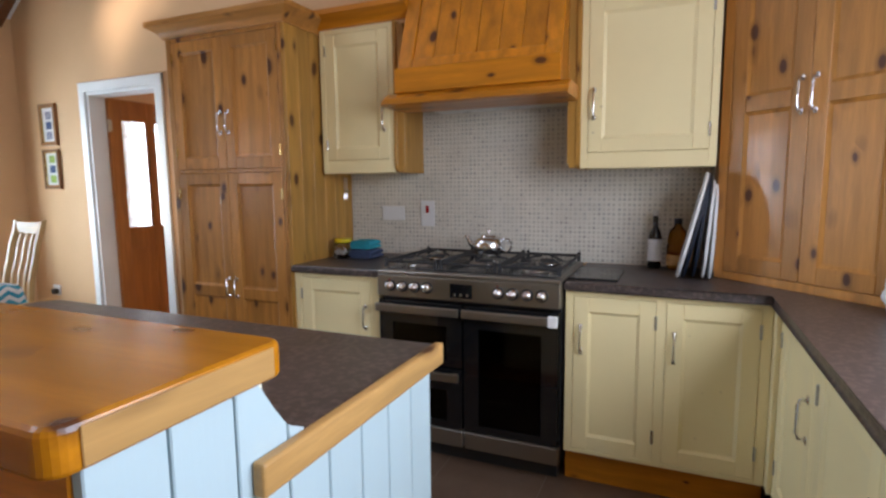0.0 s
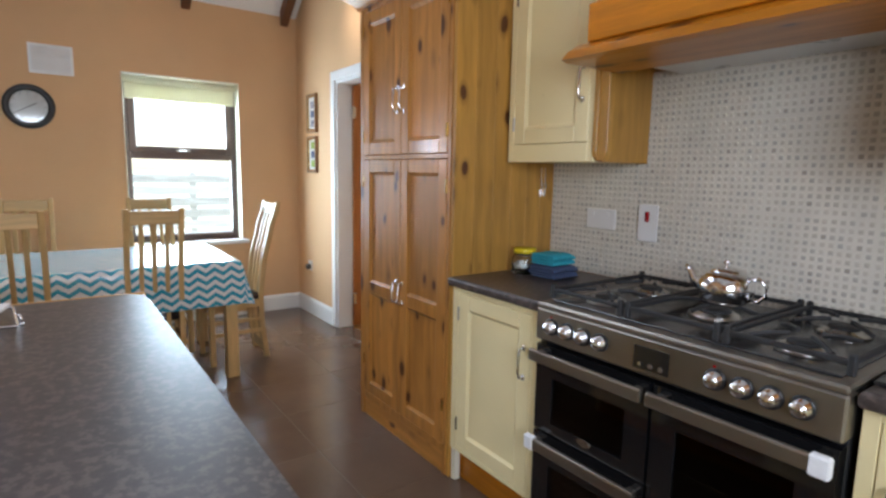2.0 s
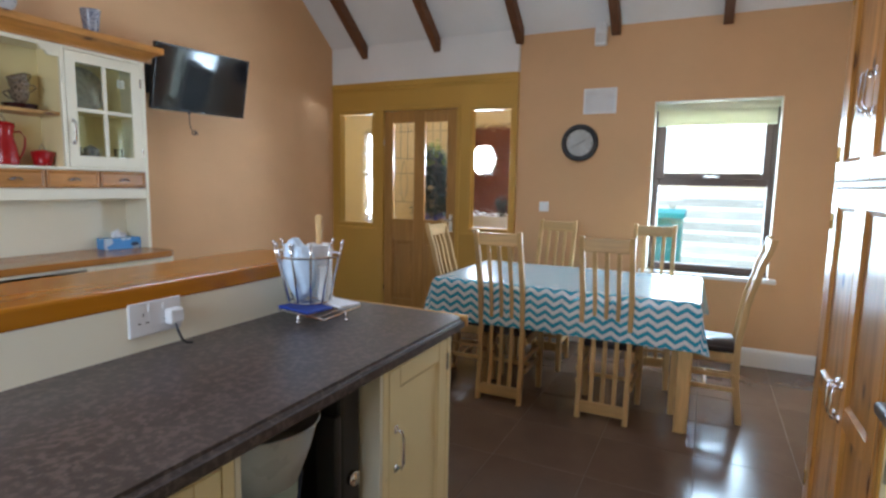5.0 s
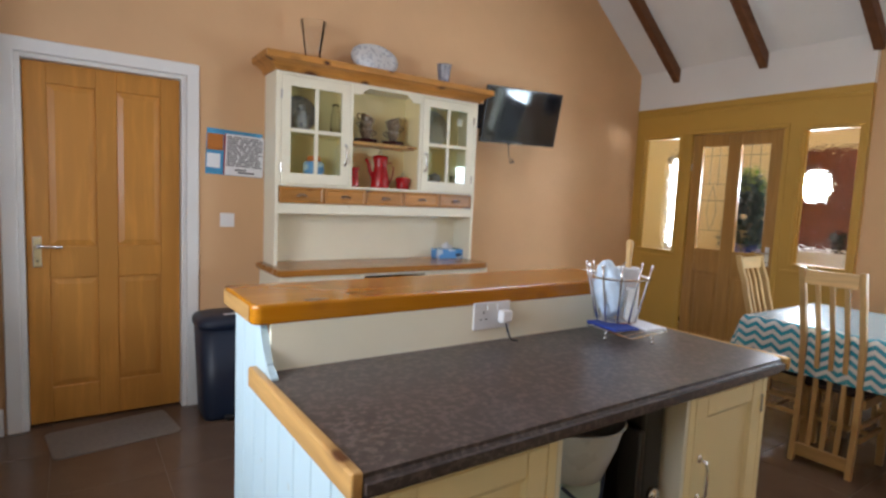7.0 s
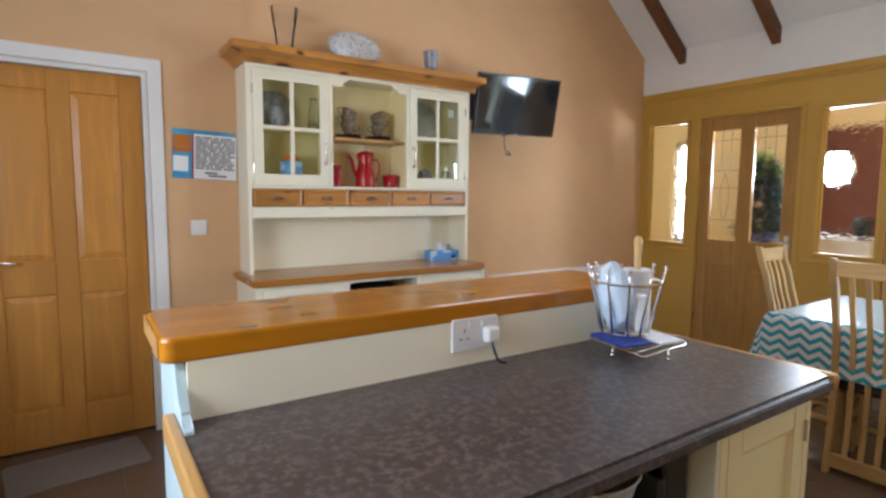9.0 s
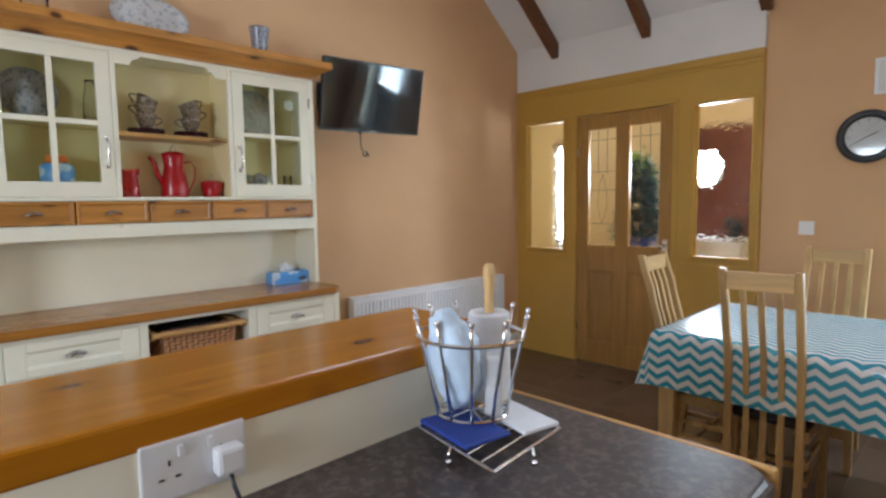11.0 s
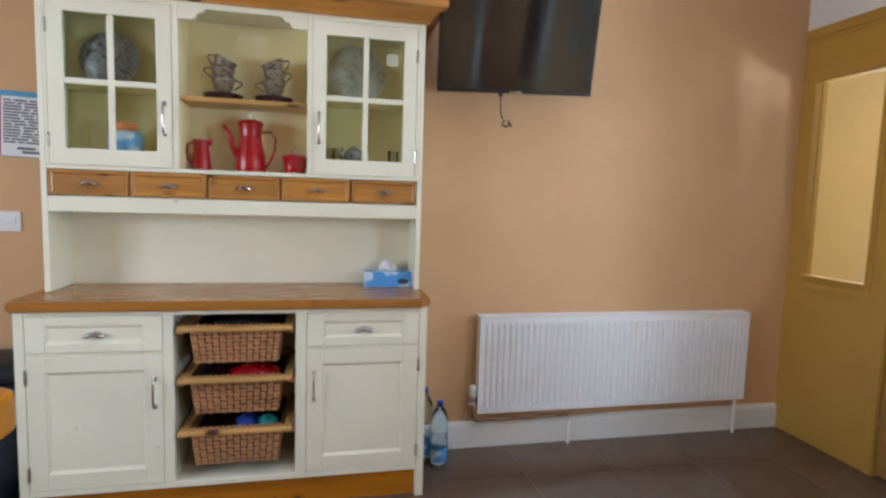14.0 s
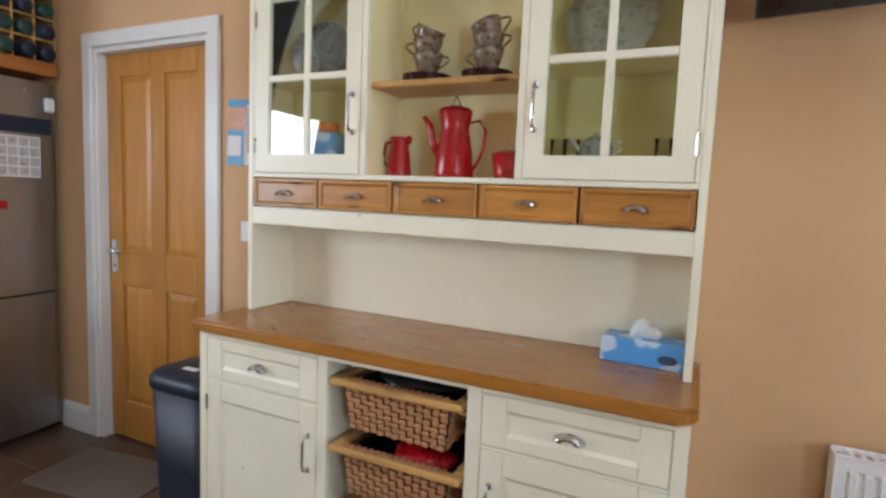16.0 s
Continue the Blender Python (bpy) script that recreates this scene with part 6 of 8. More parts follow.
N = 11


def flare(z):
    return 0.070 + (0.105 - 0.070) * (z - 0.974) / 0.156


part("rim", tube(arc((bx_, by_, 1.130), flare(1.130), 0, 360, 36, "xy"), 0.0042, 6), "chrome", bk)
tube(arc((bx_, by_, 0.976), flare(0.976), 0, 360, 36, "xy"), 0.0035, 6, bm)
for k in range(3):
    a = math.pi * k / 3
    tube([(bx_ + flare(0.976) * math.cos(a), by_ + flare(0.976) * math.sin(a), 0.976), (bx_ - flare(0.976) * math.cos(a), by_ - flare(0.976) * math.sin(a), 0.976)], 0.0025, 6, bm)
part("wire_base", bm, "chrome", bk)
for k in range(N):
    a = 2 * math.pi * (k + 0.3) / N
    pts = [(bx_ + flare(z) * math.cos(a), by_ + flare(z) * math.sin(a), z) for z in (0.976, 1.06, 1.13, 1.172)]
    bm = tube(pts, 0.0038, 7)
    bmesh.ops.create_uvsphere(bm, u_segments=8, v_segments=6, radius=0.0062, matrix=pose(*pts[-1]))
    part("prong", bm, "chrome", bk, "", None, True)
roll = thing("kitchen_roll", "white kitchen roll on a turned wooden holder", "kitchen roll", (-1.782, 1.084, 0.966))
o = (-1.782, 1.084, 0.966)
part("paper_roll", lathe([(0.016, 0.012), (0.042, 0.010), (0.044, 0.016), (0.044, 0.186), (0.041, 0.192), (0.016, 0.192), (0.016, 0.012)], o, 28), "paper", roll, "", None, True)
part("holder", lathe([(0, 0), (0.044, 0), (0.044, 0.008), (0.010, 0.009), (0.010, 0.236), (0.0125, 0.250), (0.011, 0.258), (0.0135, 0.268), (0.013, 0.284), (0.008, 0.293), (0, 0.294)], o, 18), "chair_wood", roll, "turned pale wood pole", None, True)
bm = bmesh.new()
bmesh.ops.create_icosphere(bm, subdivisions=4, radius=1.0)
for v in bm.verts:
    d = v.co.copy()
    k = 1 + 0.16 * noise.noise(d * 1.7) + 0.12 * noise.noise(d * 4.5) + 0.05 * abs(noise.noise(d * 11.0))
    z = 1.088 + 0.104 * k * d.z
    lean = max(0.0, (z - 0.985) / 0.22)
    v.co = Vector((bx_ + 0.022 + 0.060 * lean + 0.046 * k * d.x, by_ - 0.008 + 0.022 * lean + 0.050 * k * d.y, max(z, 0.981)))
solid("plastic_bag", bm, "bag", "crumpled pale blue and white plastic bag in the basket", "bag", smooth=True, base=(bx_ + 0.015, by_, 0.980))
bm = box((-0.026, -0.016, 0), (0.026, 0.016, 0.115), 0.007, None, 2)
solid("small_carton", bm, "china", "small white packet standing in the basket", "packet", m=pose(bx_ - 0.012, by_ + 0.046, 0.981, 0, 0, 40))

# things in the island's open niche
ap = thing("food_processor", "clear plastic processor bowl on a grey-white base", "appliance", (-1.190, 1.385, 0.48))
o = (-1.190, 1.385, 0.481)
part("base", lathe([(0, 0), (0.095, 0), (0.098, 0.02), (0.085, 0.12), (0.082, 0.185), (0, 0.185)], o, 24), "frosted", ap, "", None, True)
part("bowl", lathe([(0, 0.186), (0.085, 0.186), (0.118, 0.275), (0.132, 0.330), (0.138, 0.335), (0.134, 0.338), (0.115, 0.280), (0.080, 0.192), (0, 0.192)], o, 28), "cloudy", ap, "cloudy clear plastic bowl", None, True)
for s in (-1, 1):
    part("strap", tube([(o[0] - s * 0.085, o[1] + 0.055, o[2] + 0.02), (o[0], o[1] + 0.101, o[2] + 0.10), (o[0] + s * 0.08, o[1] + 0.05, o[2] + 0.18)], 0.005, 6), "slate_cloth", ap, "dark crossed strap")
cm = thing("coffee_maker", "black plastic coffee maker with a steel knob", "appliance", (-1.36, 1.38, 0.48))
part("body", box((-1.435, 1.28, 0.481), (-1.345, 1.50, 0.845), 0.012, None, 2), "black", cm)
part("front_column", box((-1.342, 1.44, 0.481), (-1.318, 1.505, 0.790), 0.006, None, 2), "black", cm)
part("knob", lathe([(0, 0), (0.020, 0), (0.018, 0.016), (0, 0.017)], n=18), "chrome", cm, "", pose(-1.39, 1.5005, 0.60, -90, 0, 0), True)

# ---- dining table ----
TX0, TX1, TY0, TY1, TZ = -4.44, -3.485, 0.700, 2.285, 0.752
tab = thing("dining_table", "pale ash dining table with square legs", "table", ((TX0 + TX1) / 2, (TY0 + TY1) / 2, 0))
part("tabletop", box((TX0, TY0, TZ - 0.028), (TX1, TY1, TZ), 0.006, None, 2), "chair_wood_x", tab)
for x in (TX0 + 0.045, TX1 - 0.045):
    for y in (TY0 + 0.045, TY1 - 0.045):
        part("leg", box((x - 0.036, y - 0.036, 0), (x + 0.036, y + 0.036, TZ - 0.029), 0.005, None, 2), "chair_wood", tab)
for x in (TX0 + 0.05, TX1 - 0.05):
    part("apron", box((x - 0.011, TY0 + 0.082, TZ - 0.115), (x + 0.011, TY1 - 0.082, TZ - 0.029), 0.002), "chair_wood_x", tab)
for y in (TY0 + 0.05, TY1 - 0.05):
    part("apron", box((TX0 + 0.082, y - 0.011, TZ - 0.115), (TX1 - 0.082, y + 0.011, TZ - 0.029), 0.002), "chair_wood_x", tab)

DROP = 0.275
bm = bmesh.new()
uvl = bm.loops.layers.uv.new("flat_sheet")
HX, HY2 = (TX1 - TX0) / 2 + 0.008, (TY1 - TY0) / 2 + 0.008
mx, my = (TX0 + TX1) / 2, (TY0 + TY1) / 2
NX, NY = 64, 88
grid = {}


def hang(s, half):
    """Where a flat sheet's coordinate goes over a table edge: inward place and drop."""
    over = abs(s) - half
    if over <= 0:
        return s, 0.0
    return math.copysign(half, s), over


for i in range(NX + 1):
    for j in range(NY + 1):
        s = (-1 + 2 * i / NX) * (HX + DROP)
        t = (-1 + 2 * j / NY) * (HY2 + DROP)
        ds, dt = max(0, abs(s) - HX), max(0, abs(t) - HY2)
        if ds > 0 and dt > 0:      # rounded corners of the sheet
            r = math.hypot(ds, dt)
            if r > DROP:
                ds, dt = ds * DROP / r, dt * DROP / r
        x, y = math.copysign(min(abs(s), HX), s), math.copysign(min(abs(t), HY2), t)
        drop = max(ds, dt) if min(ds, dt) == 0 else math.hypot(ds, dt)
        out = 0.010 * min(1, drop / 0.03)
        flare_s = out * (1 if ds > 0 else 0) + 0.05 * drop * (ds / (drop + 1e-6))
        flare_t = out * (1 if dt > 0 else 0) + 0.05 * drop * (dt / (drop + 1e-6))
        if ds > 0 and dt > 0:
            flare_s, flare_t = flare_s + 0.25 * min(ds, dt), flare_t + 0.25 * min(ds, dt)
        wob = 0.010 * noise.noise(Vector((s * 3.1, t * 3.1, 2.0))) * min(1, drop / 0.1)
        x += math.copysign(flare_s, s) + (wob if ds > 0 else 0)
        y += math.copysign(flare_t, t) + (wob if dt > 0 else 0)
        z = TZ + 0.006 - max(0.0, drop - 0.004) + (0.0012 * noise.noise(Vector((s * 6, t * 6, 0))) if drop == 0 else 0)
        grid[i, j] = (bm.verts.new((mx + x, my + y, z)), s, t)
for i in range(NX):
    for j in range(NY):
        q = [grid[i, j], grid[i + 1, j], grid[i + 1, j + 1], grid[i, j + 1]]
        f = bm.faces.new([v for v, _, _ in q])
        for loop, (_, s, t) in zip(f.loops, q):
            loop[uvl].uv = (s + 2.0, t + 2.0)
cloth = solid("tablecloth", bm, "chevron", "white and teal chevron oilcloth tablecloth hanging over the table", "tablecloth", smooth=True, base=(mx, my, TZ + 0.002))

# ---- dining chairs ----
def chair_line(z):
    """How far back the tall slatted back stands, by height: a soft S."""
    pts = [(0.0, 0.0), (0.25, 0.030), (0.46, 0.035), (0.70, 0.005), (0.90, -0.045), (1.095, -0.105)]
    for (a, p), (b, q) in zip(pts, pts[1:]):
        if z <= b:
            f = (z - a) / (b - a)
            f = f * f * (3 - 2 * f) * 0.5 + f * 0.5
            return p + (q - p) * f
    return pts[-1][1]


def bent_bar(x, w, z0, z1, t, mat, parent, name, n=10):
    """An upright bar that follows the chair's back."""
    bm, rows = bmesh.new(), []
    for i in range(n + 1):
        z = z0 + (z1 - z0) * i / n
        y = chair_line(z)
        rows.append([bm.verts.new(p) for p in ((x - w / 2, y - t / 2, z), (x + w / 2, y - t / 2, z), (x + w / 2, y + t / 2, z), (x - w / 2, y + t / 2, z))])
    for a, b in zip(rows, rows[1:]):
        for k in range(4):
            bm.faces.new((a[k], a[(k + 1) % 4], b[(k + 1) % 4], b[k]))
    bm.faces.new(rows[0][::-1])
    bm.faces.new(rows[-1])
    bmesh.ops.bevel(bm, geom=[e for e in bm.edges if abs(e.verts[0].co.z - e.verts[1].co.z) > 0.02], offset=0.003, segments=1, affect="EDGES")
    return part(name, bm, mat, parent)


def dining_chair():
    """Origin on the floor below the back; the seat lies towards +y."""
    c = thing("dining_chair", "pale ash dining chair, tall slatted back, dark padded seat", "chair", (0, 0, 0), group="chairs round the table")
    W = 0.302
    for x in (-W / 2 + 0.014, W / 2 - 0.014):
        bent_bar(x, 0.028, 0.0, 1.10, 0.034, "chair_wood", c, "stile", 14)
    for k in range(3):
        bent_bar((-1 + k) * 0.0665, 0.024, 0.105, 1.015, 0.012, "chair_wood", c, "slat", 14)
    y = chair_line(1.05)
    part("top_rail", box((-W / 2 + 0.0285, y - 0.010, 1.012), (W / 2 - 0.0285, y + 0.012, 1.088), 0.004, None, 2), "chair_wood_x", c)
    part("bottom_rail", box((-W / 2 + 0.0285, -0.006, 0.035), (W / 2 - 0.0285, 0.014, 0.105), 0.003), "chair_wood_x", c)
    for x in (-0.165, 0.165):
        part("leg", prism([(x - 0.016, 0.0), (x + 0.016, 0.0), (x + 0.018, 0.425), (x - 0.018, 0.425)], 0.352, 0.386, "y", None, 0.003), "chair_wood", c)
        part("side_rail", box((x * 0.93 - 0.009, 0.05, 0.375), (x * 0.93 + 0.009, 0.352, 0.425), 0.002), "chair_wood_x", c)
        part("stretcher", box((x * 0.95 - 0.007, 0.035, 0.195), (x * 0.95 + 0.007, 0.354, 0.220), 0.002), "chair_wood_x", c)
        part("stretcher", box((x * 0.95 - 0.007, 0.035, 0.275), (x * 0.95 + 0.007, 0.354, 0.298), 0.002), "chair_wood_x", c)
    part("front_rail", box((-0.148, 0.360, 0.375), (0.148, 0.380, 0.425), 0.002), "chair_wood_x", c)
    part("stretcher", box((-0.148, 0.185, 0.200), (0.148, 0.200, 0.222), 0.002), "chair_wood_x", c)
    bm = prism([(-0.155, 0.040), (0.155, 0.040), (0.195, 0.395), (-0.195, 0.395)], 0.426, 0.470, "z")
    bmesh.ops.bevel(bm, geom=bm.edges[:], offset=0.014, segments=3, affect="EDGES")
    part("seat_pad", bm, "leather", c, "dark brown padded leather seat", None, True)
    return c


first = dining_chair()
first.matrix_basis = pose(-3.450, 1.812, 0, 0, 0, 90)
copy_thing(first, pose(-3.435, 1.175, 0, 0, 0, 91))
copy_thing(first, pose(-4.545, 1.955, 0, 0, 0, -90))
copy_thing(first, pose(-4.555, 1.215, 0, 0, 0, -91))
copy_thing(first, pose(-3.930, 2.545, 0, 0, 0, 180))
copy_thing(first, pose(-3.765, 0.650, 0, 0, 0, 1))

# ---- on the window wall ----
mW = pose(X0, 1.272, 1.745, 90, 0, 90)
clock = thing("wall_clock", "round wall clock with a black rim and pale face", "clock", (X0 + 0.02, 1.272, 1.59))
part("rim", lathe([(0.112, 0.0), (0.154, 0.0), (0.158, 0.010), (0.150, 0.030), (0.132, 0.036), (0.118, 0.026), (0.112, 0.012)], n=48), "black", clock, "thick black rim", mW, True)
part("face", lathe([(0, 0.004), (0.118, 0.004), (0.118, 0.010), (0, 0.010)], n=40), "china", clock, "pale clock face", mW)
for ang, l, w in ((120, 0.085, 0.004), (-63, 0.055, 0.006)):
    part("clock_hand", box((-w / 2, -0.012, 0.0125), (w / 2, l, 0.0145)), "black", clock, "", mW @ pose(0, 0, 0, 0, 0, ang))
for k in range(12):
    part("hour_mark", box((-0.002, 0.088, 0.0102), (0.002, 0.104, 0.0114)), "black", clock, "", mW @ pose(0, 0, 0, 0, 0, 30 * k))
g = part("cover_glass", lathe([(0, 0.018), (0.116, 0.018), (0.116, 0.020), (0, 0.020)], n=40), "window_glass", clock, "", mW)
vent = thing("wall_vent", "square white louvred vent cover", "vent", (X0, 1.424, 1.99))
part("frame", slab(1.289, 1.559, 1.987, 2.195, X0, X0 + 0.012, [(1.307, 1.541, 2.003, 2.179)], "x"), "plastic", vent)
for k in range(11):
    z = 2.006 + 0.0158 * k
    part("slat", prism([(X0 + 0.002, z), (X0 + 0.010, z), (X0 + 0.004, z + 0.014), (X0 + 0.001, z + 0.014)], 1.307, 1.541, "y"), "plastic", vent)
sens = thing("alarm_sensor", "small white motion sensor high on the wall", "sensor", (X0, 1.41, 2.54))
part("body", box((X0, 1.362, 2.535), (X0 + 0.055, 1.458, 2.71), 0.012, None, 2), "plastic", sens)
part("lens", box((X0 + 0.0555, 1.378, 2.555), (X0 + 0.062, 1.442, 2.625), 0.004), "china", sens)
mSW = pose(X0, 0.980, 1.190, 0, 0, 90)
sw = plate("light_switch", "white square light switch on the peach wall", mSW, 0.086, 0.086)
part("rocker", box((-0.012, -0.012, -0.014), (0.012, -0.008, 0.014), 0.002), "plastic", sw, "", mSW)
for z0, z1, tone in ((1.655, 1.985, "willow_plate"), (1.305, 1.622, "leaf_light")):
    f = thing("picture_frame", "small upright brown picture frame with three little pictures", "picture", (-4.665, Y1 - 0.01, z0), group="pictures by the door")
    part("frame", slab(-4.765, -4.565, z0, z1, Y1 - 0.024, Y1 - 0.001, [(-4.743, -4.587, z0 + 0.022, z1 - 0.022)], "y"), "frame_wood", f, "dark brown frame with a gilt edge")
    part("gilt_edge", slab(-4.744, -4.586, z0 + 0.021, z1 - 0.021, Y1 - 0.020, Y1 - 0.014, [(-4.736, -4.594, z0 + 0.030, z1 - 0.030)], "y"), "brass", f)
    part("mount", box((-4.743, Y1 - 0.008, z0 + 0.022), (-4.587, Y1 - 0.004, z1 - 0.022)), "china", f)
    for k in range(3):
        zz = z0 + 0.050 + k * 0.080
        part("small_picture", box((-4.700, Y1 - 0.010, zz), (-4.630, Y1 - 0.0082, zz + 0.060)), tone if k != 1 else "slate_cloth", f, "small framed picture in green and blue")
mB = pose(-4.770, Y1, 0.452)
so = plate("wall_socket", "white wall socket with a black plug", mB, 0.088, 0.088, category="socket")
part("plug", box((-0.010, -0.050, -0.030), (0.035, -0.0085, 0.015), 0.008, None, 2), "black", so, "black plug", mB)

# ---- the dresser ----
DX, DF, UF = -1.912, -0.870, -1.072
mD, mU = facing(DX, DF, "s"), facing(DX - 0.008, UF, "s")
DEEP, UDEEP = DF - Y0 - 0.004, UF - Y0 - 0.004
dr = thing("dresser", "cream painted kitchen dresser with pine top, glazed cupboards and wicker baskets", "dresser", (DX, (DF + Y0) / 2, 0))
HB = 0.796
bm = bmesh.new()
for x in (-HB, -0.262, 0.238, HB - 0.018):
    box((x, 0.02, 0.125), (x + 0.018, DEEP, 0.866), 0, bm)
box((-HB + 0.018, 0.02, 0.125), (HB - 0.018, DEEP, 0.143), 0, bm)
box((-HB + 0.018, DEEP - 0.010, 0.143), (HB - 0.018, DEEP, 0.866), 0, bm)
part("base_carcass", bm, "pale_cream", dr, "", mD)
bm = bmesh.new()
for a, b, z in ((-HB, -HB + 0.035, 0), (-0.275, -0.237, 0.125), (0.237, 0.281, 0.125), (HB - 0.035, HB, 0)):
    box((a, 0, z), (b, 0.0195, 0.866), 0.002, bm)
for a, b in ((-HB + 0.035, -0.275), (-0.237, 0.237), (0.281, HB - 0.035)):
    box((a, 0.0004, 0.847), (b, 0.0195, 0.866), 0.002, bm)
    box((a, 0.0004, 0.125), (b, 0.0195, 0.150), 0.002, bm)
for a, b in ((-HB + 0.035, -0.275), (0.281, HB - 0.035)):
    box((a, 0.0004, 0.692), (b, 0.0195, 0.700), 0, bm)
part("face_frame", bm, "pale_cream", dr, "", mD)
part("plinth", box((-HB + 0.03, 0.03, 0), (HB - 0.03, 0.048, 0.1245)), "honey_x", dr, "knotty pine kickboard", mD)
for x in (-HB, HB - 0.035):
    part("leg", box((x, 0.0196, 0), (x + 0.035, 0.060, 0.124), 0.002), "pale_cream", dr, "", mD)
for a, b, hx, gx in ((-HB + 0.037, -0.277, -0.277 - 0.030, -HB + 0.036), (0.283, HB - 0.037, 0.283 + 0.030, HB - 0.036)):
    m = mD @ pose(0, -0.0005, 0)
    w = part("drawer", panel_door(a, b, 0.702, 0.845, 0.02, 0.070, (), 0.008, 0.009, 0.038, 0.038), "pale_cream", dr, "", m)
    cup_handle(w, (a + b) / 2, 0.772, mD)
    d = part("door", panel_door(a, b, 0.152, 0.690, 0.02, 0.066, (), 0.009, 0.010), "pale_cream", dr, "", m)
    bar_handle(d, hx, 0.475, 0.590, mD)
    for z in (0.22, 0.61):
        hinge(d, gx, z, mD)
bm = prism([(-HB - 0.022, DEEP), (-HB - 0.022, 0.000), (-HB - 0.006, -0.026), (HB - 0.030, -0.026), (HB + 0.014, 0.018), (HB + 0.014, DEEP)], 0.8665, 0.906, "z")
bmesh.ops.bevel(bm, geom=[e for e in bm.edges if abs(e.verts[0].co.z - e.verts[1].co.z) < 1e-6], offset=0.007, segments=2, affect="EDGES")
part("top", bm, "top_x", dr, "glossy honey pine top", mD)

# basket runners and wicker baskets
for z in (0.775, 0.560, 0.340):
    for x in (-0.236, 0.206):
        part("runner", box((x, 0.022, z - 0.016), (x + 0.030, DEEP - 0.02, z - 0.002), 0.002), "pale_y", dr, "", mD)


def wicker(z, open_things):
    """A shallow willow basket that hangs by its wooden rim on the runners."""
    b = thing("wicker_basket", "woven willow basket with a pine rim in the dresser's open bay", "basket", (DX, DF - 0.2, z - 0.16), group="baskets in the dresser")
    rim = bmesh.new()
    f, k, w = 0.004, DEEP - 0.03, 0.225
    box((-w, f - 0.012, z), (w, f + 0.026, z + 0.022), 0.005, rim)
    box((-w, k - 0.03, z), (w, k, z + 0.022), 0.005, rim)
    for x in (-w, w - 0.034):
        box((x, f + 0.026, z + 0.0003), (x + 0.034, k - 0.03, z + 0.0217), 0.005, rim)
    part("rim", rim, "pale_x", b, "pine rim bound with willow", mD)
    h = 0.138
    t0, t1 = w - 0.045, w - 0.062
    liner = bmesh.new()
    box((-t1 + 0.01, f + 0.03, z - h), (t1 - 0.01, k - 0.05, z - h + 0.006), 0, liner)
    for s in (-1, 1):
        v = [liner.verts.new(p) for p in ((s * (t0 - 0.008), f + 0.020, z), (s * (t0 - 0.008), k - 0.035, z), (s * (t1 - 0.008), k - 0.045, z - h), (s * (t1 - 0.008), f + 0.030, z - h))]
        liner.faces.new(v)
    v = [liner.verts.new(p) for p in ((-t0, f + 0.022, z), (t0, f + 0.022, z), (t1, f + 0.032, z - h), (-t1, f + 0.032, z - h))]
    liner.faces.new(v)
    v = [liner.verts.new(p) for p in ((-t0, k - 0.035, z), (t0, k - 0.035, z), (t1, k - 0.045, z - h), (-t1, k - 0.045, z - h))]
    liner.faces.new(v)
    part("lining", liner, "leather", b, "", mD)
    weave = bmesh.new()
    rows, cols = 8, 13
    for r in range(rows):
        za, zb = z - h * r / rows, z - h * (r + 1) / rows
        q = (r + 0.5) / rows
        half, fy = t0 + (t1 - t0) * q, f + 0.018 + 0.010 * q
        for c in range(cols):
            xa, xb = -half + 2 * half * c / cols, -half + 2 * half * (c + 1) / cols
            o = 0.0045 if (r + c) % 2 else 0.0
            box((xa + 0.001, fy - 0.008 - o, zb + 0.001), (xb - 0.001, fy + 0.001 - o, za - 0.001), 0.0036, weave)
        for s in (-1, 1):
            for c in range(10):
                ya, yb = f + 0.03 + (k - 0.08 - f) * c / 10, f + 0.03 + (k - 0.08 - f) * (c + 1) / 10
                o = 0.004 if (r + c) % 2 else 0.0
                box((s * (half + o), ya + 0.001, zb + 0.001), (s * (half - 0.007 + o), yb - 0.001, za - 0.001), 0.003, weave)
    for c in range(16):
        x = -t0 + 2 * t0 * (c + 0.5) / 16
        box((x - 0.009, f - 0.001, z + 0.0225), (x + 0.006, f + 0.024, z + 0.027), 0.002, weave)
    tagged(part("weave", weave, "wicker", b, "flat woven willow strips", mD), "flat woven willow strips", kind="stuff")
    for mat, x, y, s, lab in open_things:
        bm = bmesh.new()
        bmesh.ops.create_icosphere(bm, subdivisions=3, radius=1.0)
        for v in bm.verts:
            n_ = 1 + 0.25 * noise.noise(v.co * 2.2)
            v.co = Vector((x + s[0] * n_ * v.co.x, y + s[1] * n_ * v.co.y, z + 0.004 + s[2] * n_ * v.co.z))
        bm.transform(mD)
        solid("cloth_ball" if "ball" in lab else "cloth", bm, mat, lab, "cloth", smooth=True)


wicker(0.775, [("black", 0.0, 0.2, (0.15, 0.12, 0.03), "dark bundle lying in the top willow basket")])
wicker(0.560, [("red", 0.06, 0.10, (0.10, 0.07, 0.045), "red cloth bundle in the middle willow basket")])
wicker(0.340, [("blue", 0.03, 0.10, (0.045, 0.05, 0.04), "blue ball in the lowest willow basket"), ("bin_teal", 0.115, 0.09, (0.04, 0.05, 0.035), "green bundle in the lowest willow basket")])

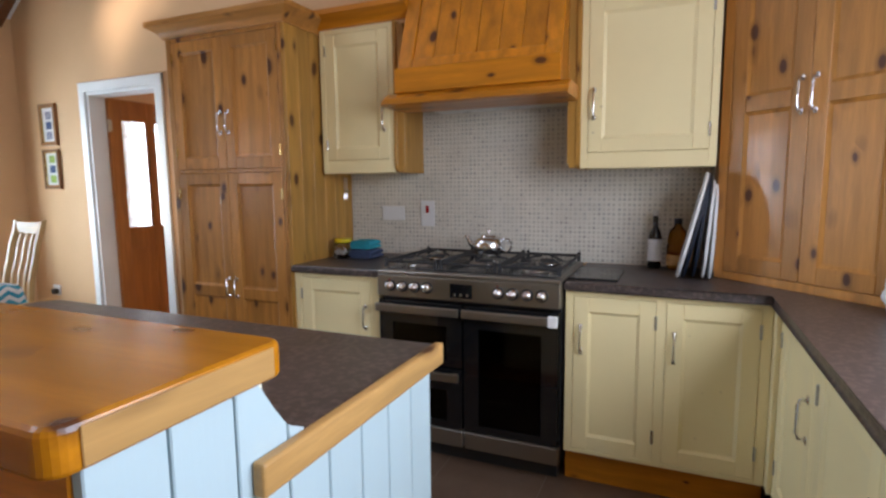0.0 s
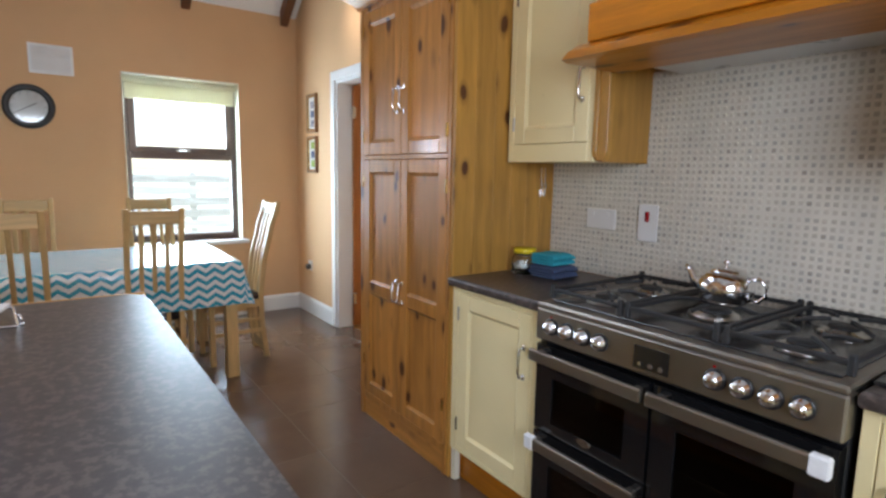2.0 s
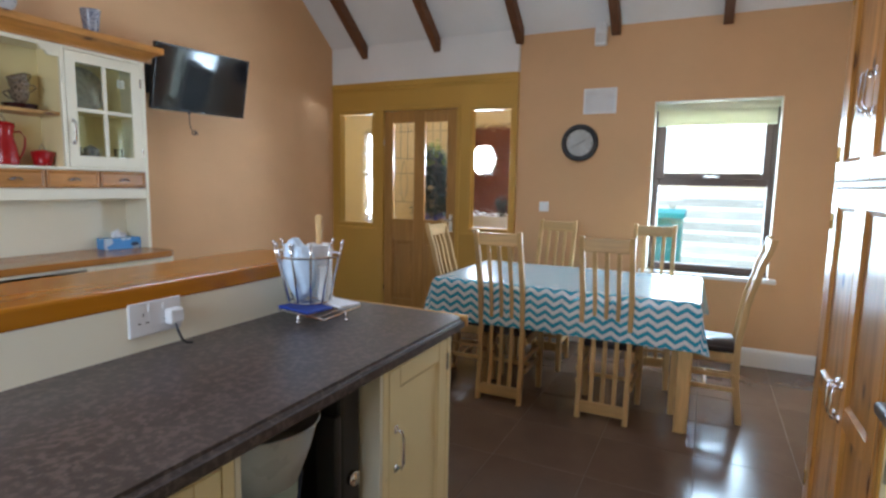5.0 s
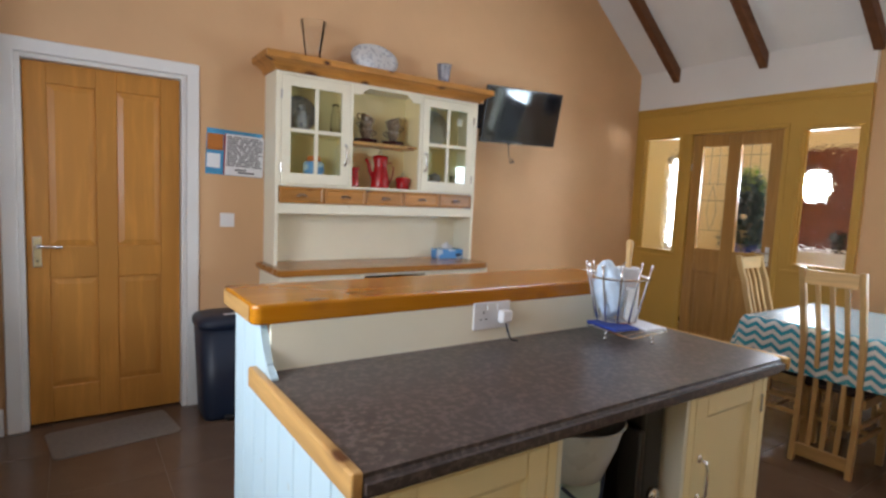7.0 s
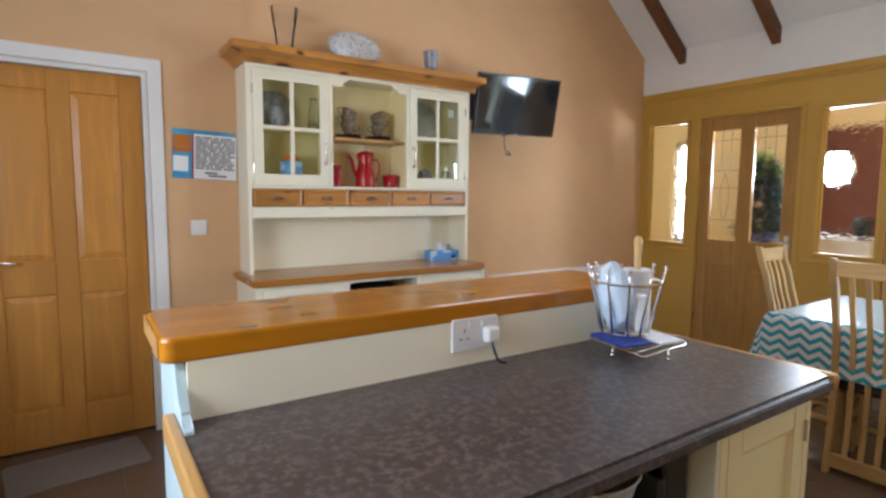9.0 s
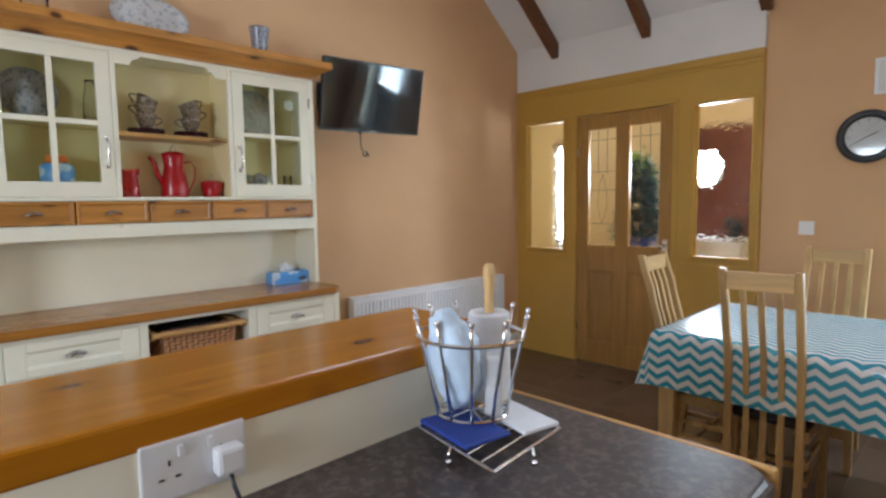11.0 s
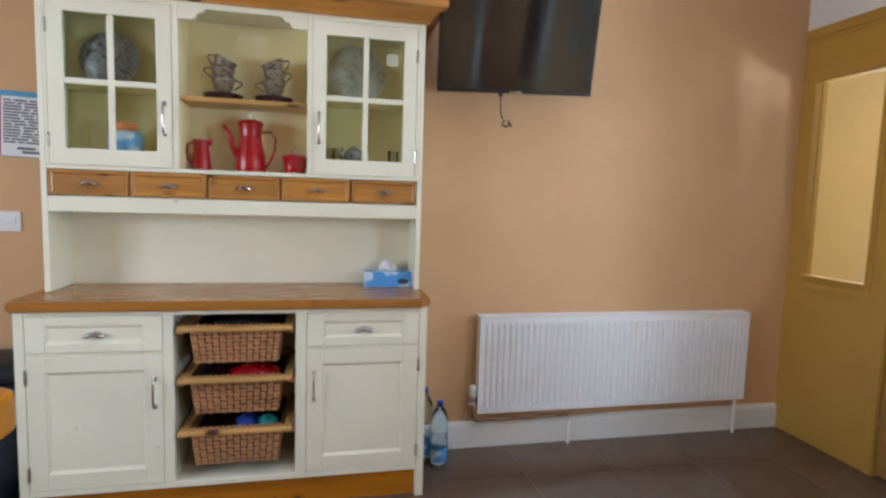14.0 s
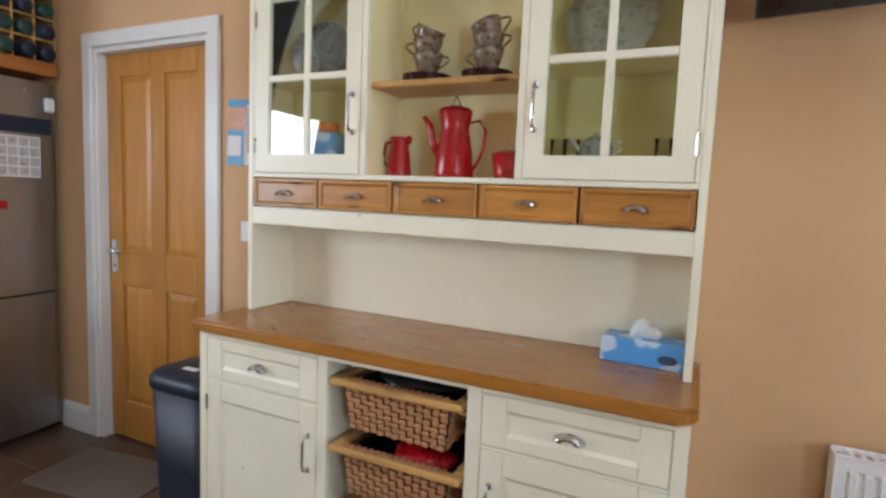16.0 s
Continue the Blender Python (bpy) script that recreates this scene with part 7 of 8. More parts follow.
# upper part
HU = 0.782
for x in (-HU, HU - 0.022):
    part("side", box((x, 0.0, 0.907), (x + 0.022, UDEEP, 2.135), 0.002), "pale_cream", dr, "", mU)
# Upper lining has the bounce-tinted colour, the lower board the plain pale cream.
part("back_board", box((-HU + 0.022, UDEEP - 0.010, 1.3075), (HU - 0.022, UDEEP, 2.107)), "dresser_lining", dr, "", mU)
part("lower_back_board", box((-HU + 0.022, UDEEP - 0.010, 0.907), (HU - 0.022, UDEEP, 1.2895)), "pale_cream", dr, "", mU)
for a, b in ((-HU + 0.023, -0.2805), (0.2805, HU - 0.023)):
    part("cupboard_floor", box((a, 0.021, 1.4325), (b, UDEEP - 0.011, 1.488), 0.002), "dresser_lining", dr, "", mU)
for z in (1.290, 1.415, 2.108):
    part("shelf_board", box((-HU + 0.022, 0.02, z), (HU - 0.022, UDEEP - 0.010, z + 0.017)), "pale_cream", dr, "", mU)
for x in (-0.280, 0.262):
    part("partition", box((x, 0.02, 1.432), (x + 0.018, UDEEP - 0.010, 2.108)), "cream", dr, "", mU)
bm = bmesh.new()
box((-HU + 0.022, 0.0005, 1.240), (HU - 0.022, 0.0195, 1.304), 0.003, bm)
box((-HU + 0.022, 0.0005, 1.414), (HU - 0.022, 0.0195, 1.432), 0.003, bm)
for a, b in ((-HU + 0.022, -HU + 0.034), (-0.285, -0.262), (0.262, 0.285), (HU - 0.034, HU - 0.022)):
    box((a, 0.0008, 1.432), (b, 0.0195, 2.135), 0.002, bm)
box((-HU + 0.034, 0.0005, 2.100), (-0.285, 0.0195, 2.135), 0.002, bm)
box((0.285, 0.0005, 2.100), (HU - 0.034, 0.0195, 2.135), 0.002, bm)
part("face_frame", bm, "pale_cream", dr, "", mU)
pts = [(-0.262, 2.135), (-0.262, 2.050), (-0.205, 2.050), (-0.196, 2.058), (-0.186, 2.075)] + [(-0.17 + 0.022 * (i / 4), 2.075 + 0.022 * math.sin(math.pi / 2 * i / 4)) for i in range(1, 5)]
pts += [(0.148, 2.097)] + [(0.148 + 0.022 * (i / 4), 2.075 + 0.022 * math.cos(math.pi / 2 * i / 4)) for i in range(1, 5)] + [(0.186, 2.075), (0.196, 2.058), (0.205, 2.050), (0.262, 2.050), (0.262, 2.135)]
bm = prism(pts, 0.0012, 0.0190, "y")
part("shaped_head", bm, "pale_cream", dr, "shaped head board of the open bay", mU)
part("bay_shelf", box((-0.261, 0.022, 1.722), (0.261, UDEEP - 0.011, 1.742), 0.004), "pale_x", dr, "pine shelf", mU)
for a, b in ((-HU + 0.023, -0.281), (0.281, HU - 0.023)):
    part("glass_cupboard_shelf", box((a, 0.03, 1.762), (b, UDEEP - 0.011, 1.776), 0.002), "cream", dr, "", mU)
wd = (2 * HU - 0.044) / 5
for k in range(5):
    a = -HU + 0.022 + wd * k
    mm = mU @ pose(0, -0.002, 0)
    bm = panel_door(a + 0.004, a + wd - 0.004, 1.309, 1.411, 0.02, 0.012, (), 0.007, 0.006)
    w = part("small_drawer", bm, "pine_x", dr, "small knotty pine drawer", mm)
    cup_handle(w, a + wd / 2, 1.358, mU @ pose(0, 0.004, 0), 0.038)
for a, b, hx, gx in ((-HU + 0.036, -0.287, -0.287 - 0.028, -HU + 0.035), (0.287, HU - 0.036, 0.287 + 0.028, HU - 0.035)):
    m = mU @ pose(0, -0.0006, 0)
    st = 0.058
    bm = slab(a, b, 1.434, 2.098, 0, 0.02, [(a + st, b - st, 1.500, 2.040)], "y")
    mid = (a + b) / 2
    d = part("glazed_door", bm, "pale_cream", dr, "", m)
    part("glazing_bar", box((mid - 0.012, 0.002, 1.500), (mid + 0.012, 0.016, 2.040), 0.003), "pale_cream", d, "", m)
    part("glazing_bar", box((a + st, 0.0024, 1.757), (b - st, 0.0156, 1.781), 0.003), "pale_cream", d, "", m)
    for x0, x1 in ((a + st, mid - 0.012), (mid + 0.012, b - st)):
        for z0, z1 in ((1.500, 1.757), (1.781, 2.040)):
            g = part("pane", box((x0, 0.0085, z0), (x1, 0.0115, z1)), "screen_glass", d, "", m)
            g.visible_shadow = False
    bar_handle(d, hx, 1.575, 1.700, mU)
    for z in (1.53, 1.98):
        hinge(d, gx, z, mU)
fx = DX - 0.008
cornice([(fx - HU, Y0 + 0.005), (fx - HU, UF), (fx + HU, UF), (fx + HU, Y0 + 0.005)][::-1], 2.120, "pine_x", dr, 0.085, 0.098)
part("top_board", box((-HU - 0.07, -0.07, 2.205), (HU + 0.07, UDEEP, 2.2165)), "pine_x", dr, "", mU)


def at_u(x, y):
    """A place in the upper dresser: x to the right of who looks at it, y back from its front."""
    p = mU @ Vector((x, y, 0))
    return p.x, p.y


# crockery in the open bay
def cup(at, turn, lean=0):
    c = thing("teacup", "beige printed teacup stacked on the dresser shelf", "cup", at, group="stacked teacups")
    m = pose(*at, 0, lean, turn) @ Matrix.Scale(1.25, 4)
    part("bowl", lathe([(0, 0), (0.018, 0), (0.019, 0.004), (0.030, 0.018), (0.038, 0.045), (0.041, 0.058), (0.038, 0.058), (0.034, 0.044), (0.026, 0.018), (0, 0.008)], n=22), "cup_print", c, "", m, True)
    part("handle", tube([(0.036 + 0.027 * math.sin(math.pi * i / 9), 0, 0.051 - 0.033 * i / 9 + 0.006 * math.sin(math.pi * i / 9)) for i in range(10)], 0.003, 7), "cup_print", c, "", m, True)


for x in (-0.105, 0.112):
    px, py = at_u(x, 0.13)
    sc = thing("saucer_stack", "stack of dark red saucers under the teacups", "saucers", (px, py, 1.742))
    for k in range(4):
        part("saucer", lathe([(0, 0), (0.055, 0), (0.083, 0.004), (0.085, 0.007), (0.050, 0.004), (0, 0.003)], (px, py, 1.7425 + 0.0075 * k), 28), "dark_saucer", sc, "dark red-brown saucer", None, True)
    out = 1 if px > at_u(0, 0)[0] else -1
    cup((px, py, 1.7735), 180 if out > 0 else 0)
    cup((px + out * 0.004, py + 0.004, 1.819), 8 if out > 0 else 172, -3)
    cup((px + out * 0.016, py, 1.862), -10 if out > 0 else 190, -24)


def red_pot(x, prof, name, label, cat, spout, handle, lid=None, tall=1.0):
    px, py = at_u(x, 0.12)
    prof, spout, handle, lid = [[(r, z * tall) for r, z in line] if line else None for line in (prof, spout, handle, lid)]
    t = thing(name, label, cat, (px, py, 1.432))
    o = (px, py, 1.4325)
    part("body", lathe(prof, o, 26), "red", t, "", None, True)
    if spout:
        part("spout", tube([(o[0] - s_ * 1.0, o[1], o[2] + z) for s_, z in spout], 0.015, 10, None, 0.008), "red", t, "", None, True)
    if handle:
        part("handle", tube([(o[0] - s_, o[1], o[2] + z) for s_, z in handle], 0.005, 8), "red", t, "", None, True)
    if lid:
        l = part("lid", lathe(lid, o, 24), "red", t, "", None, True)
        top = lid[-1][1]
        part("loop", tube([(o[0] - 0.016, o[1], o[2] + top - 0.002), (o[0], o[1], o[2] + top + 0.034), (o[0] + 0.016, o[1], o[2] + top - 0.002)], 0.003, 6), "nickel", l, "thin wire loop")


red_pot(-0.198, [(0, 0), (0.042, 0), (0.043, 0.008), (0.036, 0.07), (0.031, 0.105), (0.034, 0.122), (0.031, 0.122), (0.028, 0.105), (0, 0.02)], "red_jug", "small bright red enamel jug", "jug", [(0.028, 0.106), (0.042, 0.124)], [(-0.030, 0.108), (-0.056, 0.104), (-0.062, 0.07), (-0.056, 0.04), (-0.038, 0.025)], None, 1.12)
red_pot(0.012, [(0, 0), (0.065, 0), (0.067, 0.01), (0.061, 0.07), (0.048, 0.125), (0.046, 0.140), (0.056, 0.178), (0.054, 0.182), (0, 0.182)], "red_coffee_pot", "tall bright red enamel coffee pot with lid", "coffee pot", [(-0.055, 0.060), (-0.080, 0.095), (-0.094, 0.145), (-0.118, 0.170)], [(0.048, 0.150), (0.085, 0.156), (0.108, 0.130), (0.104, 0.085), (0.085, 0.045), (0.066, 0.020)], [(0.056, 0.1825), (0.050, 0.190), (0.020, 0.197), (0, 0.198)], 1.2)
red_pot(0.205, [(0, 0), (0.044, 0), (0.046, 0.006), (0.058, 0.070), (0.055, 0.070), (0.042, 0.01), (0, 0.008)], "red_sugar_bowl", "small bright red enamel sugar bowl", "bowl", None, None, [(0.056, 0.0705), (0.034, 0.077), (0.010, 0.081), (0, 0.082)], 1.15)

# behind the glazed doors
def stood_plate(x, z, r, material, name, label, sx=1.0):
    px, py = at_u(x, UDEEP - 0.055)
    m = pose(px, py, z + r * (1 if sx <= 1 else 0.8), 0, 0, 0) @ pose(0, 0, 0, -80, 0, 0)
    bm = lathe([(0, 0.0), (r * 0.6, 0.0), (r * 0.72, 0.006), (r, 0.018), (r * 0.99, 0.021), (r * 0.70, 0.010), (0, 0.004)], n=36, sx=sx, sy=1.0 if sx <= 1 else 0.8)
    return solid(name, bm, material, label, "plate", m=m, smooth=True, base=(px, py, z))


stood_plate(-0.575, 1.777, 0.118, "willow_plate", "dinner_plate", "blue printed plate standing in the glazed cupboard")
stood_plate(0.485, 1.777, 0.135, "grey_plate", "platter", "large pale grey round platter standing in the glazed cupboard", 1.0)
px, py = at_u(-0.590, 0.09)
solid("ginger_jar", lathe([(0, 0), (0.030, 0), (0.046, 0.03), (0.052, 0.07), (0.040, 0.11), (0.022, 0.125), (0.022, 0.135), (0.030, 0.14), (0.022, 0.165), (0, 0.17)], (px, py, 1.7765), 24), "willow_plate", "blue and white lidded jar behind glass", "jar", smooth=True)
px, py = at_u(-0.345, 0.11)
solid("glass_carafe", lathe([(0, 0), (0.030, 0), (0.034, 0.01), (0.030, 0.12), (0.018, 0.17), (0.022, 0.20), (0.020, 0.20), (0.015, 0.17), (0.026, 0.12), (0.030, 0.015), (0, 0.008)], (px, py, 1.7765), 20), "glass", "clear glass carafe behind glass", "carafe", smooth=True)
px, py = at_u(-0.495, 0.10)
tub = thing("plastic_tub", "pale blue tub with an orange lid behind glass", "tub", (px, py, 1.488))
part("body", lathe([(0, 0), (0.062, 0), (0.068, 0.010), (0.068, 0.080), (0.055, 0.096), (0, 0.096)], (px, py, 1.4885), 22), "blue_box", tub, "", None, True)
part("lid", lathe([(0, 0.0965), (0.044, 0.0965), (0.044, 0.128), (0.038, 0.133), (0, 0.133)], (px, py, 1.4885), 22), "orange_lid", tub, "orange screw lid", None, True)
px, py = at_u(0.475, 0.11)
ct = thing("china_teapot", "white printed china teapot behind glass", "teapot", (px, py, 1.488))
part("body", lathe([(0, 0), (0.030, 0), (0.046, 0.02), (0.048, 0.045), (0.034, 0.068), (0.020, 0.075), (0.008, 0.082), (0, 0.09)], (px, py, 1.4885), 22), "willow_plate", ct, "", None, True)
part("spout", tube([(px + 0.040, py, 1.521), (px + 0.065, py, 1.541), (px + 0.076, py, 1.558)], 0.010, 8, None, 0.006), "china", ct, "", None, True)
part("handle", tube([(px - 0.040, py, 1.548), (px - 0.068, py, 1.551), (px - 0.072, py, 1.526), (px - 0.044, py, 1.511)], 0.004, 7), "china", ct, "", None, True)
for x in (0.36, 0.40, 0.66):
    px, py = at_u(x, 0.12)
    solid("drinking_glass", lathe([(0, 0), (0.022, 0), (0.026, 0.07), (0.024, 0.07), (0.020, 0.006), (0, 0.006)], (px, py, 1.4885), 18), "thin_glass", "small clear drinking glass behind glass", "glass", "glasses in the cupboard", smooth=True)
px, py = at_u(0.635, 0.03)
bm = bmesh.new()
for i in range(2):
    for j in range(2):
        box((-0.026 + 0.027 * i, 0, 0.027 * j), (-0.002 + 0.027 * i, 0.002, 0.024 + 0.027 * j), 0, bm)
solid("window_charm", bm, "china", "small white squared ornament hanging inside the glazed door", "ornament", m=pose(px, py, 1.935))

# tissue box on the dresser top
tb = thing("tissue_box", "blue and white cardboard tissue box with a tissue pulled up", "tissue box", (-2.565, -1.225, 0.906))
mT = pose(-2.568, -1.215, 0.9065, 0, 0, 176)
part("carton", box((-0.115, -0.055, 0), (0.115, 0.055, 0.072), 0.002), "blue_box", tb, "", mT)
part("mark", lathe([(0, 0), (0.027, 0), (0.026, 0.002), (0, 0.002)], n=22, sx=1.0, sy=0.5), "slate_cloth", tb, "plain dark blue oval", mT @ pose(0.072, -0.0555, 0.028, 90, 0, 0))
bm = bmesh.new()
a = [bm.verts.new((x, 0.012 * math.sin(i * 1.9), 0.0725)) for i, x in enumerate((-0.045, -0.02, 0.005, 0.03, 0.055))]
b = [bm.verts.new((x, 0.022 * math.cos(i * 2.1), z)) for i, (x, z) in enumerate(((-0.042, 0.098), (-0.028, 0.122), (-0.006, 0.132), (0.018, 0.112), (0.046, 0.094)))]
for i in range(4):
    bm.faces.new((a[i], a[i + 1], b[i + 1], b[i]))
bmesh.ops.subdivide_edges(bm, edges=bm.edges[:], cuts=2, use_grid_fill=True)
for v in bm.verts:
    v.co.y += 0.008 * noise.noise(v.co * 60)
bmesh.ops.solidify(bm, geom=bm.faces[:], thickness=0.0008)
part("tissue", bm, "paper", tb, "white tissue", mT, True)

# on top of the dresser
ZT = 2.217
solid("glass_vase", lathe([(0, 0), (0.045, 0), (0.050, 0.008), (0.050, 0.05), (0.060, 0.12), (0.082, 0.24), (0.079, 0.24), (0.057, 0.12), (0.046, 0.05), (0.045, 0.014), (0, 0.010)], (-1.375, -1.10, ZT), 30), "thin_glass", "tall flared clear glass vase on top of the dresser", "vase", smooth=True)
m = pose(-1.865, -1.215, ZT + 0.108, -80, 0, 0)
solid("oval_platter", lathe([(0, 0), (0.10, 0), (0.118, 0.006), (0.165, 0.020), (0.163, 0.024), (0.115, 0.010), (0, 0.004)], n=40, sx=1.12, sy=0.66), "grey_plate", "grey and white oval china platter leaning on top of the dresser", "platter", m=m, smooth=True, base=(-1.865, -1.215, ZT))
solid("beaker", lathe([(0, 0), (0.036, 0), (0.038, 0.006), (0.054, 0.145), (0.056, 0.150), (0.052, 0.150), (0.036, 0.012), (0, 0.010)], (-2.395, -1.11, ZT), 26), "willow_plate", "patterned blue-grey china beaker on top of the dresser", "beaker", smooth=True)
solid("knob_cap", lathe([(0, 0), (0.011, 0), (0.011, 0.006), (0, 0.006)], (-2.395, -1.02, ZT), 12), "black", "small black stud on the dresser cornice", "stud")

# ---- television on a bracket ----
tl, tr, bl = Vector((-2.757, -1.018, 2.266)), Vector((-3.503, -0.956, 2.280)), Vector((-2.770, -1.112, 1.842))
right = (tr - tl).normalized()
up = (tl - bl - right * (tl - bl).dot(right)).normalized()
back = right.cross(up) * -1
mT = Matrix([[right[i], back[i], up[i], ((tr + bl) / 2)[i]] for i in range(3)] + [[0, 0, 0, 1]])
tv = thing("television", "black flat-screen television tilted on a wall bracket, switched off", "television", tuple((tr + bl) / 2))
w, h = (tr - tl).length / 2, 0.218
part("casing", box((-w, 0.006, -h), (w, 0.038, h), 0.006, None, 2), "bezel", tv, "", mT)
part("bezel", slab(-w, w, -h, h, 0.0, 0.0058, [(-w + 0.012, w - 0.012, -h + 0.016, h - 0.012)], "y"), "bezel", tv, "thin black bezel", mT)
part("screen", box((-w + 0.012, 0.003, -h + 0.016), (w - 0.012, 0.0058, h - 0.012)), "tv", tv, "glossy dark screen", mT)
part("logo_strip", box((-0.03, -0.001, -h + 0.004), (0.03, 0.0, -h + 0.010)), "nickel", tv, "small pale maker's bar", mT)
part("rear_housing", box((-0.22, 0.0385, -0.13), (0.22, 0.060, 0.13), 0.01), "bezel", tv, "", mT)
c = (tr + bl) / 2
bkt = thing("tv_bracket", "black swivel wall bracket behind the television", "bracket", (c.x, Y0, c.z))
part("wall_plate", box((c.x + 0.18, Y0 + 0.001, c.z - 0.09), (c.x + 0.26, Y0 + 0.016, c.z + 0.11), 0.003), "black", bkt)
part("arm", tube([(c.x + 0.22, Y0 + 0.012, c.z), (c.x + 0.12, Y0 + 0.10, c.z), tuple(mT @ Vector((0, 0.061, 0)))], 0.014, 8), "black", bkt)
cab = thing("tv_cable", "loose black cable with a small plug hanging under the television", "cable", (-3.115, -1.12, 1.70))
part("lead", tube([(-3.09, -1.135, 1.875), (-3.09, -1.14, 1.83), (-3.092, -1.14, 1.78), (-3.098, -1.14, 1.745)], 0.003, 6), "black", cab)
part("loop", tube([(-3.098, -1.14, 1.748), (-3.112, -1.135, 1.728), (-3.100, -1.13, 1.706), (-3.122, -1.13, 1.698), (-3.140, -1.13, 1.714), (-3.128, -1.135, 1.730), (-3.150, -1.13, 1.700)], 0.0055, 6), "black", cab, "", None, True)
part("stub", box((-3.10, -1.15, 1.842), (-3.08, -1.13, 1.868), 0.004), "black", cab)

# ---- radiator ----
rad = thing("radiator", "long white panel radiator with vertical ribs", "radiator", (-3.875, -1.26, 0.21))
R0, R1, RZ0, RZ1, RF = -4.692, -3.060, 0.215, 0.735, -1.222
bm = bmesh.new()
n = 47
prof = []
for k in range(n):
    x = R0 + 0.030 + (R1 - R0 - 0.06) * k / n
    p = (R1 - R0 - 0.06) / n
    prof += [(x, RF - 0.011), (x + p * 0.22, RF - 0.011), (x + p * 0.36, RF), (x + p * 0.80, RF), (x + p * 0.94, RF - 0.011)]
prof = [(R0, RF - 0.004), (R0 + 0.028, RF - 0.004)] + prof + [(R1 - 0.028, RF - 0.004), (R1, RF - 0.004)]
lo, hi = RZ0 + 0.042, RZ1 - 0.045
ra = [bm.verts.new((x, y, lo)) for x, y in prof]
rb = [bm.verts.new((x, y, hi)) for x, y in prof]
for i in range(len(prof) - 1):
    bm.faces.new((ra[i], ra[i + 1], rb[i + 1], rb[i]))
la = [bm.verts.new((x, RF - 0.004, RZ0)) for x, _ in prof]
lb = [bm.verts.new((x, RF - 0.004, RZ1)) for x, _ in prof]
lc = [bm.verts.new((x, RF - 0.004, RZ0 + 0.034)) for x, _ in prof]
ld = [bm.verts.new((x, RF - 0.004, RZ1 - 0.037)) for x, _ in prof]
for i in range(len(prof) - 1):
    bm.faces.new((la[i], la[i + 1], lc[i + 1], lc[i]))
    bm.faces.new((lc[i], lc[i + 1], ra[i + 1], ra[i]))
    bm.faces.new((rb[i], rb[i + 1], ld[i + 1], ld[i]))
    bm.faces.new((ld[i], ld[i + 1], lb[i + 1], lb[i]))
part("front_panel", bm, "radiator_white", rad)
part("back_panel", box((R0 + 0.003, RF - 0.062, RZ0 + 0.005), (R1 - 0.003, RF - 0.050, RZ1 - 0.005)), "radiator_white", rad)
for a, b in ((R0 - 0.001, R0 + 0.004), (R1 - 0.004, R1 + 0.001)):
    part("end_cover", box((a, RF - 0.070, RZ0 + 0.003), (b, RF - 0.001, RZ1 + 0.001), 0.002), "radiator_white", rad)
bm = bmesh.new()
for y in (RF - 0.006, RF - 0.070):
    box((R0 + 0.005, y, RZ1 - 0.006), (R1 - 0.005, y + 0.006, RZ1 + 0.003), 0.001, bm)
for k in range(60):
    x = R0 + 0.02 + (R1 - R0 - 0.04) * k / 60
    box((x, RF - 0.064, RZ1 - 0.004), (x + 0.012, RF - 0.007, RZ1 - 0.001), 0, bm)
part("top_grille", bm, "radiator_white", rad)
for x in (R0 + 0.25, R1 - 0.25):
    part("wall_bracket", box((x - 0.015, Y0 + 0.001, RZ0 + 0.05), (x + 0.015, RF - 0.0625, RZ1 - 0.05)), "radiator_white", rad)
part("valve", tube([(-3.040, -1.255, 0.268), (-3.040, -1.255, 0.300)], 0.013, 10), "nickel", rad, "", None, True)
part("valve_head", lathe([(0, 0), (0.017, 0), (0.020, 0.01), (0.020, 0.05), (0.016, 0.062), (0, 0.063)], (-3.040, -1.255, 0.298), 16), "china", rad, "white thermostatic valve head", None, True)
part("valve_tail", tube([(-3.062, -1.255, 0.262), (-3.020, -1.255, 0.262)], 0.010, 8), "nickel", rad)
part("pipe", tube([(-3.040, -1.255, 0.266), (-3.042, -1.255, 0.19), (-3.052, -1.255, 0.172), (-3.075, -1.255, 0.165), (-3.30, -1.262, 0.165), (-3.58, -1.268, 0.166), (-3.60, -1.268, 0.158), (-3.605, -1.268, 0.13)], 0.0085, 8), "copper", rad, "aged copper pipe", None, True)
part("drop_pipe", tube([(-3.605, -1.268, 0.138), (-3.605, -1.268, 0.0)], 0.010, 8), "radiator_white", rad)
part("drop_pipe", tube([(R0 + 0.03, -1.255, 0.22), (R0 + 0.03, -1.255, 0.0)], 0.009, 8), "radiator_white", rad)


